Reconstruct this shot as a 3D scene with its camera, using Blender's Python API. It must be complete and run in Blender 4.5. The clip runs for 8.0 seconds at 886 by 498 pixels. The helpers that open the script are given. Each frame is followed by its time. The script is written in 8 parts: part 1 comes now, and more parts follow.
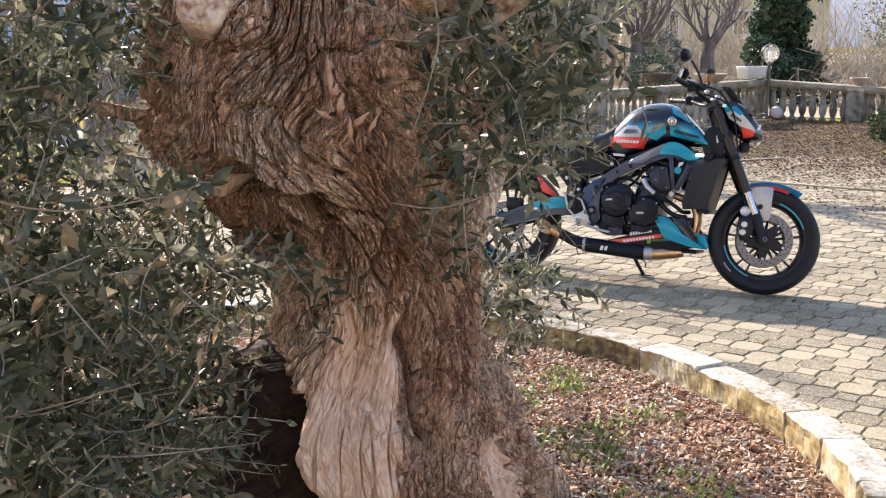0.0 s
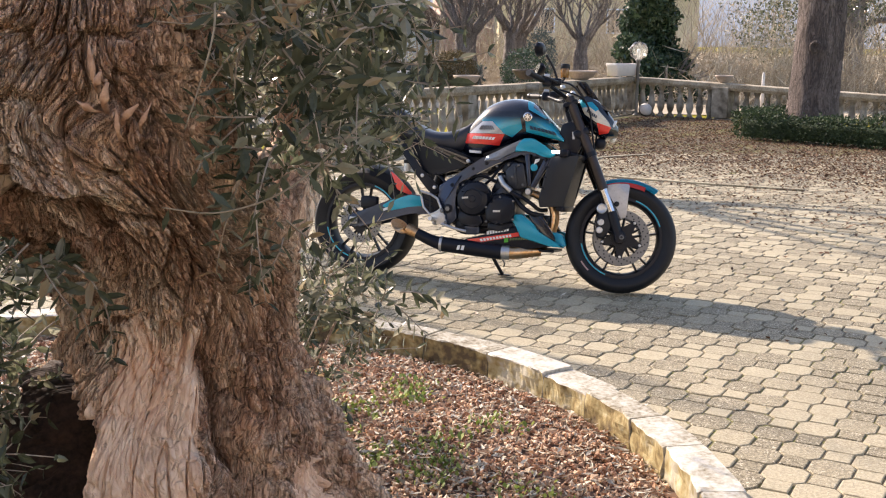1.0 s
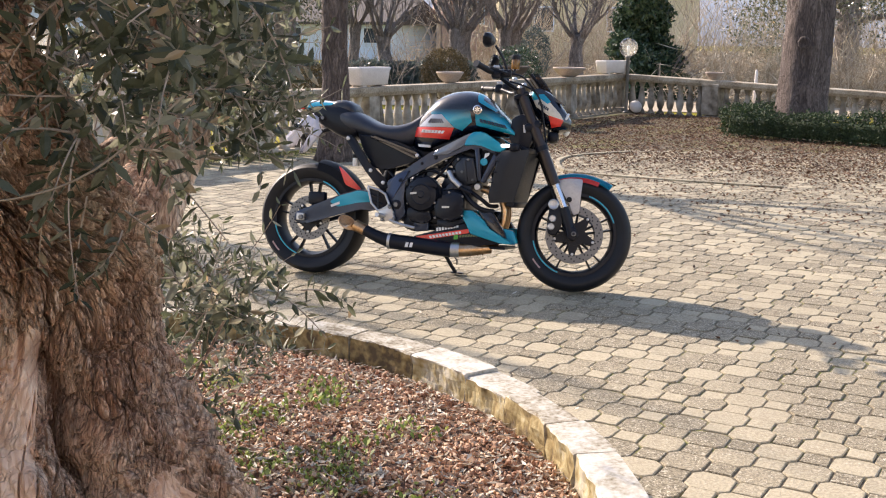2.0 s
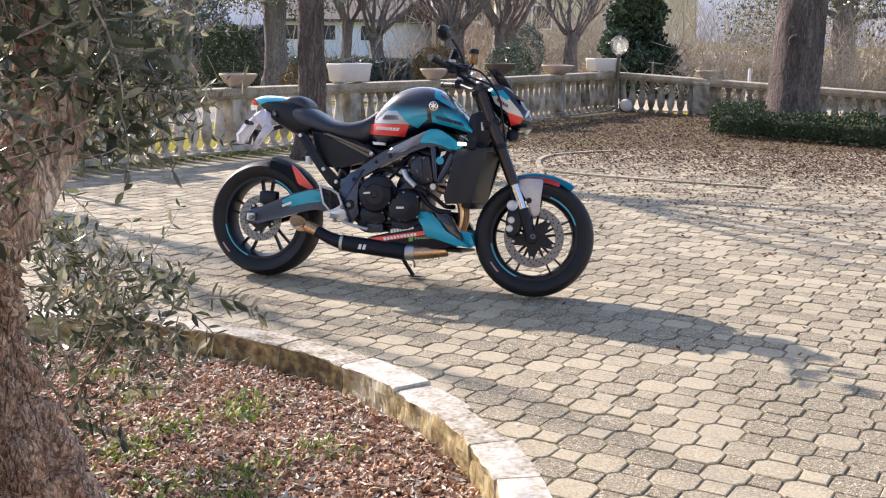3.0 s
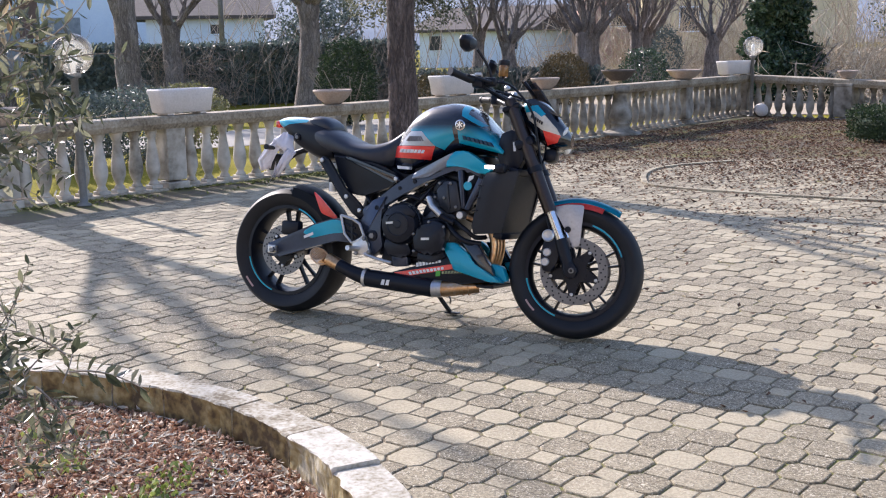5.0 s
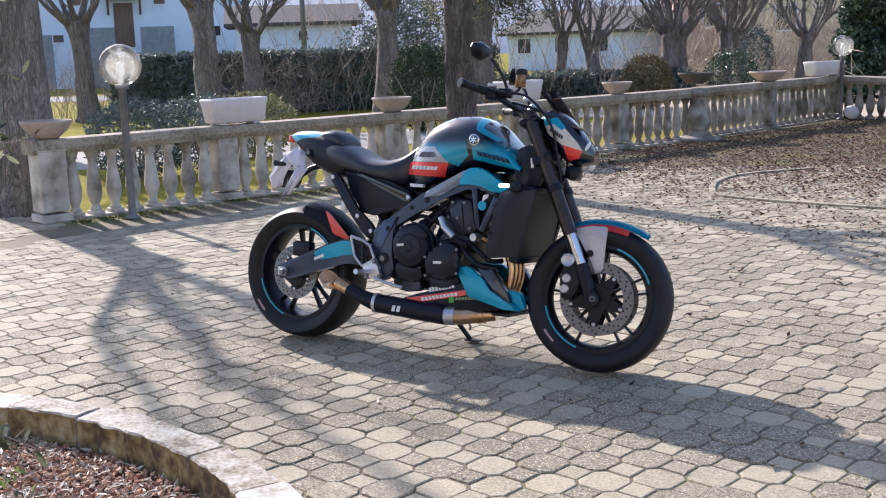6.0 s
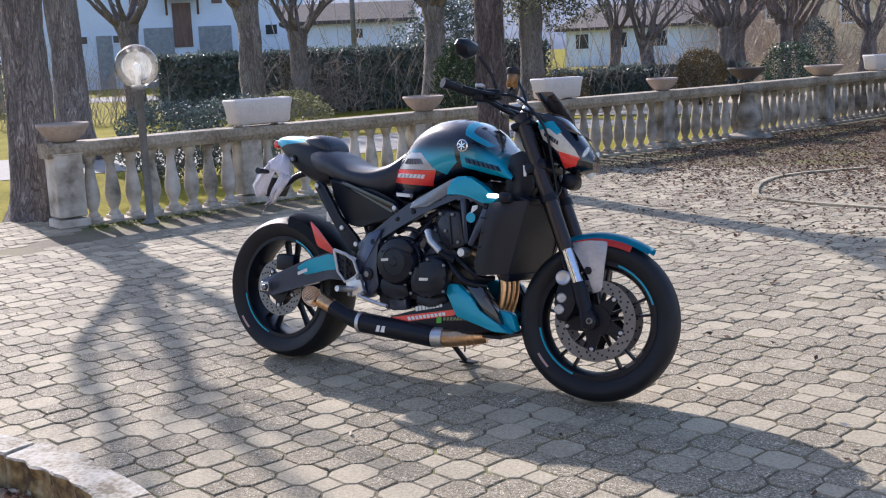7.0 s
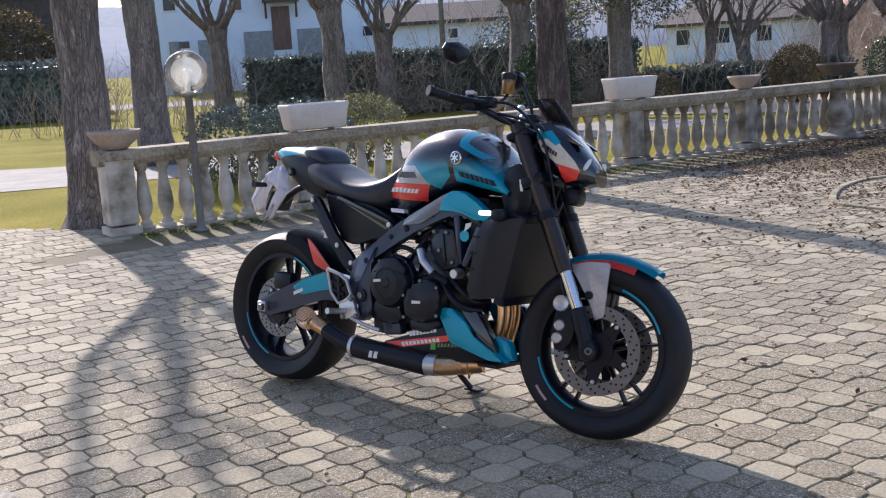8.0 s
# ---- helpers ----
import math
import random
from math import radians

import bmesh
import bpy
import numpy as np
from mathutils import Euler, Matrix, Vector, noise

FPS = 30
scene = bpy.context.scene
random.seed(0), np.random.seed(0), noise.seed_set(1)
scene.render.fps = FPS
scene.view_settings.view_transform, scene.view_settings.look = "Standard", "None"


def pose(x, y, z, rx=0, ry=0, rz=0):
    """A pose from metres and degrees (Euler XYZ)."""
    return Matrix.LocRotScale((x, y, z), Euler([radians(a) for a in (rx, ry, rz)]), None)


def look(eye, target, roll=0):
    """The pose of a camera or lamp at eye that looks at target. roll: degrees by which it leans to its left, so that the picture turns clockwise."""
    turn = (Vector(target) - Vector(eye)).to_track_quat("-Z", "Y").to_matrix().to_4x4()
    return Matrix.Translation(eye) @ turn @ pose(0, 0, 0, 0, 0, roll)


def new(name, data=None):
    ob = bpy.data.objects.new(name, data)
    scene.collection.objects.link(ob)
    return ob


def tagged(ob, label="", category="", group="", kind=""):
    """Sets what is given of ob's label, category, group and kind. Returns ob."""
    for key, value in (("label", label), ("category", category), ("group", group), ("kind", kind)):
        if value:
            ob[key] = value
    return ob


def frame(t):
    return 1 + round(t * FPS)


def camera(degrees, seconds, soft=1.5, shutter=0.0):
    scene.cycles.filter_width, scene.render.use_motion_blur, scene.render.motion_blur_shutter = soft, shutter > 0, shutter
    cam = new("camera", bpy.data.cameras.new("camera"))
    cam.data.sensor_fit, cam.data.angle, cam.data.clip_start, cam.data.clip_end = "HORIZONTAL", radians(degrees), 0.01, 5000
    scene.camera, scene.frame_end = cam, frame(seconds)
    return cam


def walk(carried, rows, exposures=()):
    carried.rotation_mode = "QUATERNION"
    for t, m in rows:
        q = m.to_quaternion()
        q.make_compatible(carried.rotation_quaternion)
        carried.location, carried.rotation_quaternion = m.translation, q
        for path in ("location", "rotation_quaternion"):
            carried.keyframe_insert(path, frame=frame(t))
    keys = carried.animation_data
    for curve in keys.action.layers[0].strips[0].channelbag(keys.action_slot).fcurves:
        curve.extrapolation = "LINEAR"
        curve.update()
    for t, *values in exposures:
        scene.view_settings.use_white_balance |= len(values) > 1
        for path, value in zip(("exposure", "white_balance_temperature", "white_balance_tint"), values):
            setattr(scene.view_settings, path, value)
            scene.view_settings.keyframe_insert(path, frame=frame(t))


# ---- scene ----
PATH = [
    (0, (0.402, -0.061, 1.379), (0.19, 1.892, 1.004), 0.2),
    (0.2, (0.416, -0.019, 1.375), (0.256, 1.937, 0.992), 0.9),
    (0.5, (0.473, 0.036, 1.365), (0.392, 1.999, 0.987), 0.5),
    (1, (0.552, 0.175, 1.358), (0.552, 2.139, 0.979), 0.7),
    (1.5, (0.678, 0.278, 1.344), (0.679, 2.241, 0.963), 0.7),
    (1.7, (0.755, 0.313, 1.328), (0.749, 2.277, 0.949), 0.6),
    (2.8, (1.037, 0.529, 1.299), (1.026, 2.491, 0.915), 0.7),
    (3, (1.083, 0.605, 1.291), (1.074, 2.569, 0.908), 0.9),
    (3.5, (1.214, 0.77, 1.294), (1.162, 2.732, 0.913), 0.4),
    (3.7, (1.304, 0.85, 1.295), (1.198, 2.811, 0.917), 0.0),
    (4, (1.403, 0.918, 1.302), (1.213, 2.874, 0.932), -0.5),
    (4.5, (1.558, 1.049, 1.306), (1.3, 2.997, 0.937), -0.9),
    (4.7, (1.594, 1.122, 1.297), (1.328, 3.07, 0.928), -0.9),
    (5.8, (1.846, 1.584, 1.316), (1.419, 3.504, 0.956), -1.9),
    (6, (1.921, 1.67, 1.314), (1.46, 3.583, 0.956), -1.9),
    (6.5, (2.028, 1.883, 1.298), (1.52, 3.784, 0.94), -2.2),
    (7, (2.111, 2.12, 1.307), (1.541, 4.004, 0.947), -2.5),
    (7.5, (2.25, 2.352, 1.303), (1.556, 4.194, 0.95), -3.1),
    (8, (2.386, 2.563, 1.305), (1.638, 4.384, 0.953), -3.4),
]
cam = camera(44.0, 8.0, 1.15)
EXPOSURES = [(0.0, 1.26, 6800, 18.3), (0.5, 1.17, 7080, 18.3), (1.2, 1.10, 7260, 18.5), (3.2, 1.06, 6600, 19.8), (4.0, 1.01, 6340, 19.5), (4.5, 0.92, 6290, 19.8), (6.0, 0.88, 6120, 20.3), (6.5, 0.70, 6190, 20.4), (7.0, 0.75, 6060, 20.4), (8.0, 0.60, 6180, 20.2)]
walk(cam, [(t, look(eye, target, roll)) for t, eye, target, roll in PATH], EXPOSURES)

# ---- world, sun ----
SUN_ELEV, SUN_AZ = 31.0, -47.5
world = bpy.data.worlds.new("world")
scene.world = world
world.use_nodes = True
wn = world.node_tree.nodes
sky = wn.new("ShaderNodeTexSky")
sky.sky_type = "NISHITA"
sky.sun_disc = False
sky.sun_elevation, sky.sun_rotation = radians(SUN_ELEV), radians(SUN_AZ)
sky.air_density, sky.dust_density = 1.0, 1.0
wn["Background"].inputs[1].default_value = 0.15
world.node_tree.links.new(sky.outputs[0], wn["Background"].inputs[0])
sun_data = bpy.data.lights.new("sun", "SUN")
sun_data.energy, sun_data.angle, sun_data.color = 4.1, radians(0.8), (1.0, 0.93, 0.82)
sun = new("sun", sun_data)
sun_dir = Vector((math.sin(radians(SUN_AZ)) * math.cos(radians(SUN_ELEV)), math.cos(radians(SUN_AZ)) * math.cos(radians(SUN_ELEV)), math.sin(radians(SUN_ELEV))))
sun.matrix_world = look(sun_dir * 40, (0, 0, 0))


# ---- materials ----
def material(name, stops, scale=8.0, rough=0.7, metal=0.0, bump=0.0, bump_scale=None, stretch=(1, 1, 1), coords="Object",
             piece=0.0, island=0.0, coat=0.0, fine=True, distort=0.0, subsurface=0.0, rough_var=0.15, detail=6.0, spec=0.5):
    """Node material: a ramp over two noises (coarse stains and fine grain), bump from the grain, and a shift per piece or island."""
    m = bpy.data.materials.new(name)
    m.use_nodes = True
    nt = m.node_tree
    n, l = nt.nodes, nt.links
    bsdf = n["Principled BSDF"]
    tc = n.new("ShaderNodeTexCoord")
    geo = n.new("ShaderNodeNewGeometry")
    info = n.new("ShaderNodeObjectInfo")
    mp = n.new("ShaderNodeMapping")
    mp.inputs["Scale"].default_value = stretch
    l.new(geo.outputs["Position"] if coords == "World" else tc.outputs[coords], mp.inputs[0])
    coarse = n.new("ShaderNodeTexNoise")
    coarse.inputs["Scale"].default_value, coarse.inputs["Detail"].default_value = scale, 4.0
    coarse.inputs["Distortion"].default_value = distort
    grain = n.new("ShaderNodeTexNoise")
    grain.inputs["Scale"].default_value, grain.inputs["Detail"].default_value = (bump_scale or scale * 9), detail
    grain.inputs["Distortion"].default_value = distort
    for node in (coarse, grain):
        l.new(mp.outputs[0], node.inputs["Vector"])
    mix = n.new("ShaderNodeMix")
    mix.inputs[0].default_value = 0.5 if fine else 0.12
    l.new(coarse.outputs[0], mix.inputs[2])
    l.new(grain.outputs[0], mix.inputs[3])
    value = mix.outputs[0]
    for amount, source in ((piece, info.outputs["Random"]), (island, geo.outputs["Random Per Island"])):
        if amount:
            sub = n.new("ShaderNodeMath")
            sub.operation = "MULTIPLY_ADD"
            l.new(source, sub.inputs[0])
            sub.inputs[1].default_value = amount
            l.new(value, sub.inputs[2])
            off = n.new("ShaderNodeMath")
            off.operation = "SUBTRACT"
            l.new(sub.outputs[0], off.inputs[0])
            off.inputs[1].default_value = amount / 2
            value = off.outputs[0]
    ramp = n.new("ShaderNodeValToRGB")
    els = ramp.color_ramp.elements
    while len(els) < len(stops):
        els.new(0.5)
    for e, (p, c) in zip(els, stops):
        e.position, e.color = p, (*c, 1)
    l.new(value, ramp.inputs[0])
    l.new(ramp.outputs[0], bsdf.inputs["Base Color"])
    bsdf.inputs["Metallic"].default_value = metal
    rr = n.new("ShaderNodeMapRange")
    rr.inputs[3].default_value, rr.inputs[4].default_value = max(rough - rough_var, 0.03), min(rough + rough_var, 1)
    l.new(grain.outputs[0], rr.inputs[0])
    l.new(rr.outputs[0], bsdf.inputs["Roughness"])
    bsdf.inputs["Specular IOR Level"].default_value = spec
    if coat:
        bsdf.inputs["Coat Weight"].default_value, bsdf.inputs["Coat Roughness"].default_value = coat, 0.06
    if bump:
        b = n.new("ShaderNodeBump")
        b.inputs["Strength"].default_value, b.inputs["Distance"].default_value = min(bump * 30, 1), bump
        l.new(grain.outputs[0], b.inputs["Height"])
        l.new(b.outputs[0], bsdf.inputs["Normal"])
    return m


def tones(dark, light, lo=0.35, hi=0.65):
    return [(lo, dark), (hi, light)]


def leafy(name, stops, rough=0.45, through_light=0.25, island=0.8, scale=3.0):
    """Leaf material: part of the light passes through the blade."""
    m = material(name, stops, scale=scale, rough=rough, island=island, fine=False, coords="World")
    nt = m.node_tree
    bsdf, out = nt.nodes["Principled BSDF"], nt.nodes["Material Output"]
    ramp = [x for x in nt.nodes if x.type == "VALTORGB"][0]
    tr, mix = nt.nodes.new("ShaderNodeBsdfTranslucent"), nt.nodes.new("ShaderNodeMixShader")
    mix.inputs[0].default_value = through_light
    nt.links.new(ramp.outputs[0], tr.inputs[0])
    nt.links.new(bsdf.outputs[0], mix.inputs[1])
    nt.links.new(tr.outputs[0], mix.inputs[2])
    nt.links.new(mix.outputs[0], out.inputs[0])
    return m


def bark_material(name, stops, crack, scale, stretch=0.25, bump=0.02, distort=1.6, rough=0.92, width=0.075, keep=0.4):
    """Bark: plates in several tones, parted by dark wandering cracks at two scales."""
    m = bpy.data.materials.new(name)
    m.use_nodes = True
    n, l = m.node_tree.nodes, m.node_tree.links
    bsdf = n["Principled BSDF"]
    tc, mp = n.new("ShaderNodeTexCoord"), n.new("ShaderNodeMapping")
    mp.inputs["Scale"].default_value = (1, 1, stretch)
    l.new(tc.outputs["Object"], mp.inputs[0])

    def tex(s, d, dist):
        t = n.new("ShaderNodeTexNoise")
        t.inputs["Scale"].default_value, t.inputs["Detail"].default_value, t.inputs["Distortion"].default_value = s, d, dist
        l.new(mp.outputs[0], t.inputs["Vector"])
        return t.outputs[0]

    def op(kind, a, b):
        x = n.new("ShaderNodeMath")
        x.operation = kind
        for i, v in enumerate((a, b)):
            if isinstance(v, float):
                x.inputs[i].default_value = v
            elif v is not None:
                l.new(v, x.inputs[i])
        return x.outputs[0]

    def plates(s, dist, wd):
        v = op("ABSOLUTE", op("SUBTRACT", tex(s, 2.0, dist), 0.5), None)
        r = n.new("ShaderNodeMapRange")
        r.inputs[2].default_value = wd
        l.new(v, r.inputs[0])
        return r.outputs[0]
    big, small, tiny = plates(scale, distort, width), plates(scale * 2.6, distort, width * 1.15), plates(scale * 6.5, distort * 0.6, width * 1.3)
    tone = op("ADD", op("MULTIPLY", tex(scale * 0.45, 4.0, 0.6), 0.6), op("MULTIPLY", tex(scale * 7, 8.0, 1.0), 0.4))
    ramp = n.new("ShaderNodeValToRGB")
    els = ramp.color_ramp.elements
    while len(els) < len(stops):
        els.new(0.5)
    for e, (p, c) in zip(els, stops):
        e.position, e.color = p, (*c, 1)
    l.new(tone, ramp.inputs[0])
    mask = op("MULTIPLY", op("ADD", op("MULTIPLY", big, 1 - keep), keep), op("MULTIPLY", op("ADD", op("MULTIPLY", small, 0.9 - keep), keep + 0.1), op("ADD", op("MULTIPLY", tiny, 0.8 - keep), keep + 0.2)))
    mix = n.new("ShaderNodeMix")
    mix.data_type = "RGBA"
    mix.inputs[6].default_value = (*crack, 1)
    l.new(mask, mix.inputs[0])
    l.new(ramp.outputs[0], mix.inputs[7])
    l.new(mix.outputs[2], bsdf.inputs["Base Color"])
    bsdf.inputs["Roughness"].default_value = rough
    hgt = op("ADD", op("ADD", big, op("MULTIPLY", small, 0.6)), op("ADD", op("MULTIPLY", tiny, 0.35), op("MULTIPLY", tone, 0.8)))
    b = n.new("ShaderNodeBump")
    b.inputs["Strength"].default_value, b.inputs["Distance"].default_value = 1.0, bump
    l.new(hgt, b.inputs["Height"])
    l.new(b.outputs[0], bsdf.inputs["Normal"])
    return m


def paver_material(name):
    """Washed concrete: worn pale stones and rough pebbly ones, with light chips, dark pores and broad dirt."""
    m = bpy.data.materials.new(name)
    m.use_nodes = True
    n, l = m.node_tree.nodes, m.node_tree.links
    bsdf, geo, info = n["Principled BSDF"], n.new("ShaderNodeNewGeometry"), n.new("ShaderNodeObjectInfo")

    def tex(scale, detail, distort):
        t = n.new("ShaderNodeTexNoise")
        t.inputs["Scale"].default_value, t.inputs["Detail"].default_value, t.inputs["Distortion"].default_value = scale, detail, distort
        l.new(geo.outputs["Position"], t.inputs["Vector"])
        return t.outputs[0]

    def span(v, a, b, c=0.0, d=1.0):
        r = n.new("ShaderNodeMapRange")
        for i, q in enumerate((a, b, c, d)):
            r.inputs[i + 1].default_value = q
        l.new(v, r.inputs[0])
        return r.outputs[0]

    def op(kind, a, b):
        x = n.new("ShaderNodeMath")
        x.operation = kind
        for i, v in enumerate((a, b)):
            if isinstance(v, float):
                x.inputs[i].default_value = v
            else:
                l.new(v, x.inputs[i])
        return x.outputs[0]

    def blend(f, a, b):
        x = n.new("ShaderNodeMix")
        x.data_type = "RGBA"
        l.new(f, x.inputs[0])
        for i, v in ((6, a), (7, b)):
            if isinstance(v, tuple):
                x.inputs[i].default_value = (*v, 1)
            else:
                l.new(v, x.inputs[i])
        return x.outputs[2]
    lot = op("FRACT", op("ADD", op("MULTIPLY", geo.outputs["Random Per Island"], 7.3), info.outputs["Random"]), 0.0)
    dirt = span(tex(0.9, 5.0, 0.3), 0.36, 0.64)
    worn = span(op("ADD", lot, op("MULTIPLY", dirt, 0.5)), 0.62, 1.1)
    stone = blend(worn, (0.285, 0.242, 0.162), (0.445, 0.385, 0.268))
    pores = span(tex(95.0, 2.0, 0.6), 0.42, 0.56)
    chips = span(tex(70.0, 1.0, 2.4), 0.58, 0.68)
    rough_share = span(worn, 0.0, 1.0, 1.0, 0.35)
    col = blend(op("MULTIPLY", span(pores, 0.0, 1.0, 1.0, 0.0), op("MULTIPLY", rough_share, 0.75)), stone, (0.105, 0.086, 0.056))
    col = blend(op("MULTIPLY", chips, op("MULTIPLY", rough_share, 0.85)), col, (0.72, 0.65, 0.51))
    col = blend(span(tex(0.55, 4.0, 0.0), 0.50, 0.72, 0.0, 0.3), col, (0.15, 0.128, 0.084))
    l.new(col, bsdf.inputs["Base Color"])
    bsdf.inputs["Roughness"].default_value = 0.86
    b = n.new("ShaderNodeBump")
    b.inputs["Strength"].default_value, b.inputs["Distance"].default_value = 0.3, 0.006
    l.new(op("ADD", pores, op("MULTIPLY", chips, 0.8)), b.inputs["Height"])
    l.new(b.outputs[0], bsdf.inputs["Normal"])
    return m


BARK_OLIVE = bark_material("olive_bark", [(0.34, (0.23, 0.108, 0.064)), (0.44, (0.52, 0.305, 0.205)), (0.54, (0.78, 0.55, 0.41)), (0.66, (0.91, 0.77, 0.64))], (0.026, 0.012, 0.008), 11.0, 0.3, 0.007, keep=0.56, width=0.05)
BARE_WOOD = bark_material("bare_olive_wood", [(0.30, (0.42, 0.235, 0.16)), (0.44, (0.70, 0.465, 0.345)), (0.56, (0.82, 0.61, 0.475)), (0.7, (0.88, 0.73, 0.61))], (0.10, 0.05, 0.035), 6.0, 0.4, 0.003, keep=0.85, width=0.02, rough=0.85)
# near-black colour adds painted shade to the rotten hollow and the root beside it
SHADED_ROT = material("shaded_rotten_wood", tones((0.010, 0.007, 0.006), (0.075, 0.045, 0.036)), scale=14, rough=0.95, bump=0.006, bump_scale=80)
SPLINTER = material("peeled_wood", tones((0.34, 0.17, 0.10), (0.62, 0.40, 0.28)), scale=40, rough=0.8, bump=0.003, bump_scale=90)
BARK_BROWN = bark_material("brown_bark", [(0.34, (0.14, 0.105, 0.095)), (0.5, (0.265, 0.205, 0.185)), (0.66, (0.41, 0.335, 0.30))], (0.05, 0.038, 0.034), 9.0, 0.2, 0.03)
BARK_GREY = bark_material("grey_bark", [(0.34, (0.28, 0.235, 0.215)), (0.5, (0.46, 0.395, 0.36)), (0.66, (0.62, 0.555, 0.51))], (0.12, 0.10, 0.092), 9.0, 0.2, 0.03)
PAVER = paver_material("paver")
JOINT = material("joint_sand", [(0.38, (0.10, 0.078, 0.05)), (0.50, (0.16, 0.13, 0.085)), (0.58, (0.16, 0.16, 0.04)), (0.66, (0.22, 0.23, 0.05))], scale=1.6, rough=0.95, bump=0.006, bump_scale=60, coords="World")
KERB = material("kerb_stone", [(0.36, (0.17, 0.135, 0.085)), (0.44, (0.34, 0.305, 0.235)), (0.52, (0.45, 0.42, 0.355)), (0.64, (0.61, 0.58, 0.53))], scale=11, rough=0.88, bump=0.009, bump_scale=70, coords="World", piece=0.12)
KERB_FACE = material("lichened_kerb_face", [(0.34, (0.09, 0.06, 0.03)), (0.46, (0.26, 0.19, 0.08)), (0.55, (0.38, 0.31, 0.16)), (0.68, (0.46, 0.42, 0.33))], scale=9, rough=0.92, bump=0.014, bump_scale=34, coords="World", piece=0.2)
MULCH = material("mulch_chip", [(0.1, (0.28, 0.14, 0.085)), (0.5, (0.55, 0.335, 0.215)), (0.85, (0.70, 0.52, 0.37)), (0.97, (0.80, 0.70, 0.56))], scale=20, rough=0.9, bump=0.002, bump_scale=200, coords="World", island=0.9)
SOIL = material("soil", tones((0.06, 0.035, 0.022), (0.17, 0.09, 0.055)), scale=12, rough=0.95, bump=0.01, bump_scale=70, coords="World")
BARK_CUT = material("cut_wood", [(0.38, (0.22, 0.12, 0.075)), (0.47, (0.55, 0.38, 0.27)), (0.6, (0.80, 0.67, 0.54))], scale=17, rough=0.85, bump=0.008, bump_scale=60)
TWIG = material("bare_twig", tones((0.24, 0.19, 0.15), (0.46, 0.39, 0.33)), scale=9, rough=0.9)
LEAF_OLIVE = leafy("olive_leaf", [(0.1, (0.048, 0.060, 0.038)), (0.45, (0.098, 0.112, 0.066)), (0.7, (0.19, 0.195, 0.125)), (0.86, (0.33, 0.325, 0.25)), (0.97, (0.40, 0.285, 0.16))], rough=0.27, through_light=0.48)
LEAF_DARK = leafy("glossy_dark_leaf", [(0.2, (0.025, 0.05, 0.032)), (0.8, (0.075, 0.12, 0.06))], rough=0.22, through_light=0.15)
LEAF_BOX = leafy("box_leaf", [(0.2, (0.014, 0.030, 0.011)), (0.8, (0.048, 0.078, 0.028))], rough=0.7, through_light=0.2)
# raised, bluish leaf tones carry the veil of haze over the background
LEAF_HAZED = leafy("hazed_hedge_leaf", [(0.2, (0.062, 0.088, 0.085)), (0.8, (0.165, 0.205, 0.175))], rough=0.45)
LEAF_RUST = leafy("rusty_shrub_leaf", [(0.2, (0.05, 0.04, 0.015)), (0.8, (0.17, 0.12, 0.05))], rough=0.6)
LEAF_PALE = leafy("pale_shrub_leaf", [(0.2, (0.10, 0.11, 0.04)), (0.8, (0.26, 0.25, 0.12))], rough=0.6)
DEAD_LEAF = leafy("dead_leaf", [(0.1, (0.04, 0.019, 0.010)), (0.6, (0.135, 0.066, 0.035)), (0.95, (0.29, 0.185, 0.11))], rough=0.75, through_light=0.15)
DRY_LEAF = leafy("dry_olive_leaf", [(0.1, (0.18, 0.12, 0.07)), (0.6, (0.42, 0.36, 0.27)), (0.95, (0.68, 0.64, 0.55))], rough=0.6, through_light=0.1)
WEED = leafy("weed_leaf", [(0.2, (0.13, 0.19, 0.035)), (0.8, (0.35, 0.42, 0.12))], rough=0.6)
CONCRETE = material("weathered_concrete", [(0.30, (0.17, 0.145, 0.11)), (0.43, (0.40, 0.355, 0.29)), (0.55, (0.55, 0.50, 0.43)), (0.7, (0.68, 0.63, 0.56))], scale=5.5, rough=0.9, bump=0.002, bump_scale=30, coords="World", piece=0.12, fine=False)
# darker concrete for the balusters, piers and pedestal farther along the rail
DARK_CONCRETE = material("darker_concrete", [(0.30, (0.09, 0.075, 0.055)), (0.43, (0.21, 0.18, 0.14)), (0.55, (0.32, 0.285, 0.235)), (0.7, (0.46, 0.42, 0.36))], scale=6.0, rough=0.92, bump=0.002, bump_scale=30, coords="World", piece=0.16, fine=False)
RAIL_STONE = material("weathered_rail_stone", [(0.30, (0.13, 0.10, 0.068)), (0.44, (0.29, 0.24, 0.175)), (0.56, (0.41, 0.355, 0.275)), (0.7, (0.56, 0.50, 0.42))], scale=4.5, rough=0.9, bump=0.003, bump_scale=40, coords="World", piece=0.1, detail=8.0)
PLANTER_WHITE = material("white_cement", tones((0.60, 0.55, 0.52), (0.76, 0.71, 0.68)), scale=4, rough=0.75, bump=0.002, bump_scale=60)
BOWL_BEIGE = material("beige_cement", tones((0.33, 0.25, 0.205), (0.50, 0.41, 0.345)), scale=5, rough=0.85, bump=0.003, bump_scale=50)
BOWL_DARK = material("mossy_cement", tones((0.05, 0.04, 0.035), (0.14, 0.11, 0.09)), scale=5, rough=0.9, bump=0.003, bump_scale=50)
POST = material("grey_post_paint", tones((0.15, 0.15, 0.145), (0.26, 0.255, 0.245)), scale=14, rough=0.55, metal=0.3)
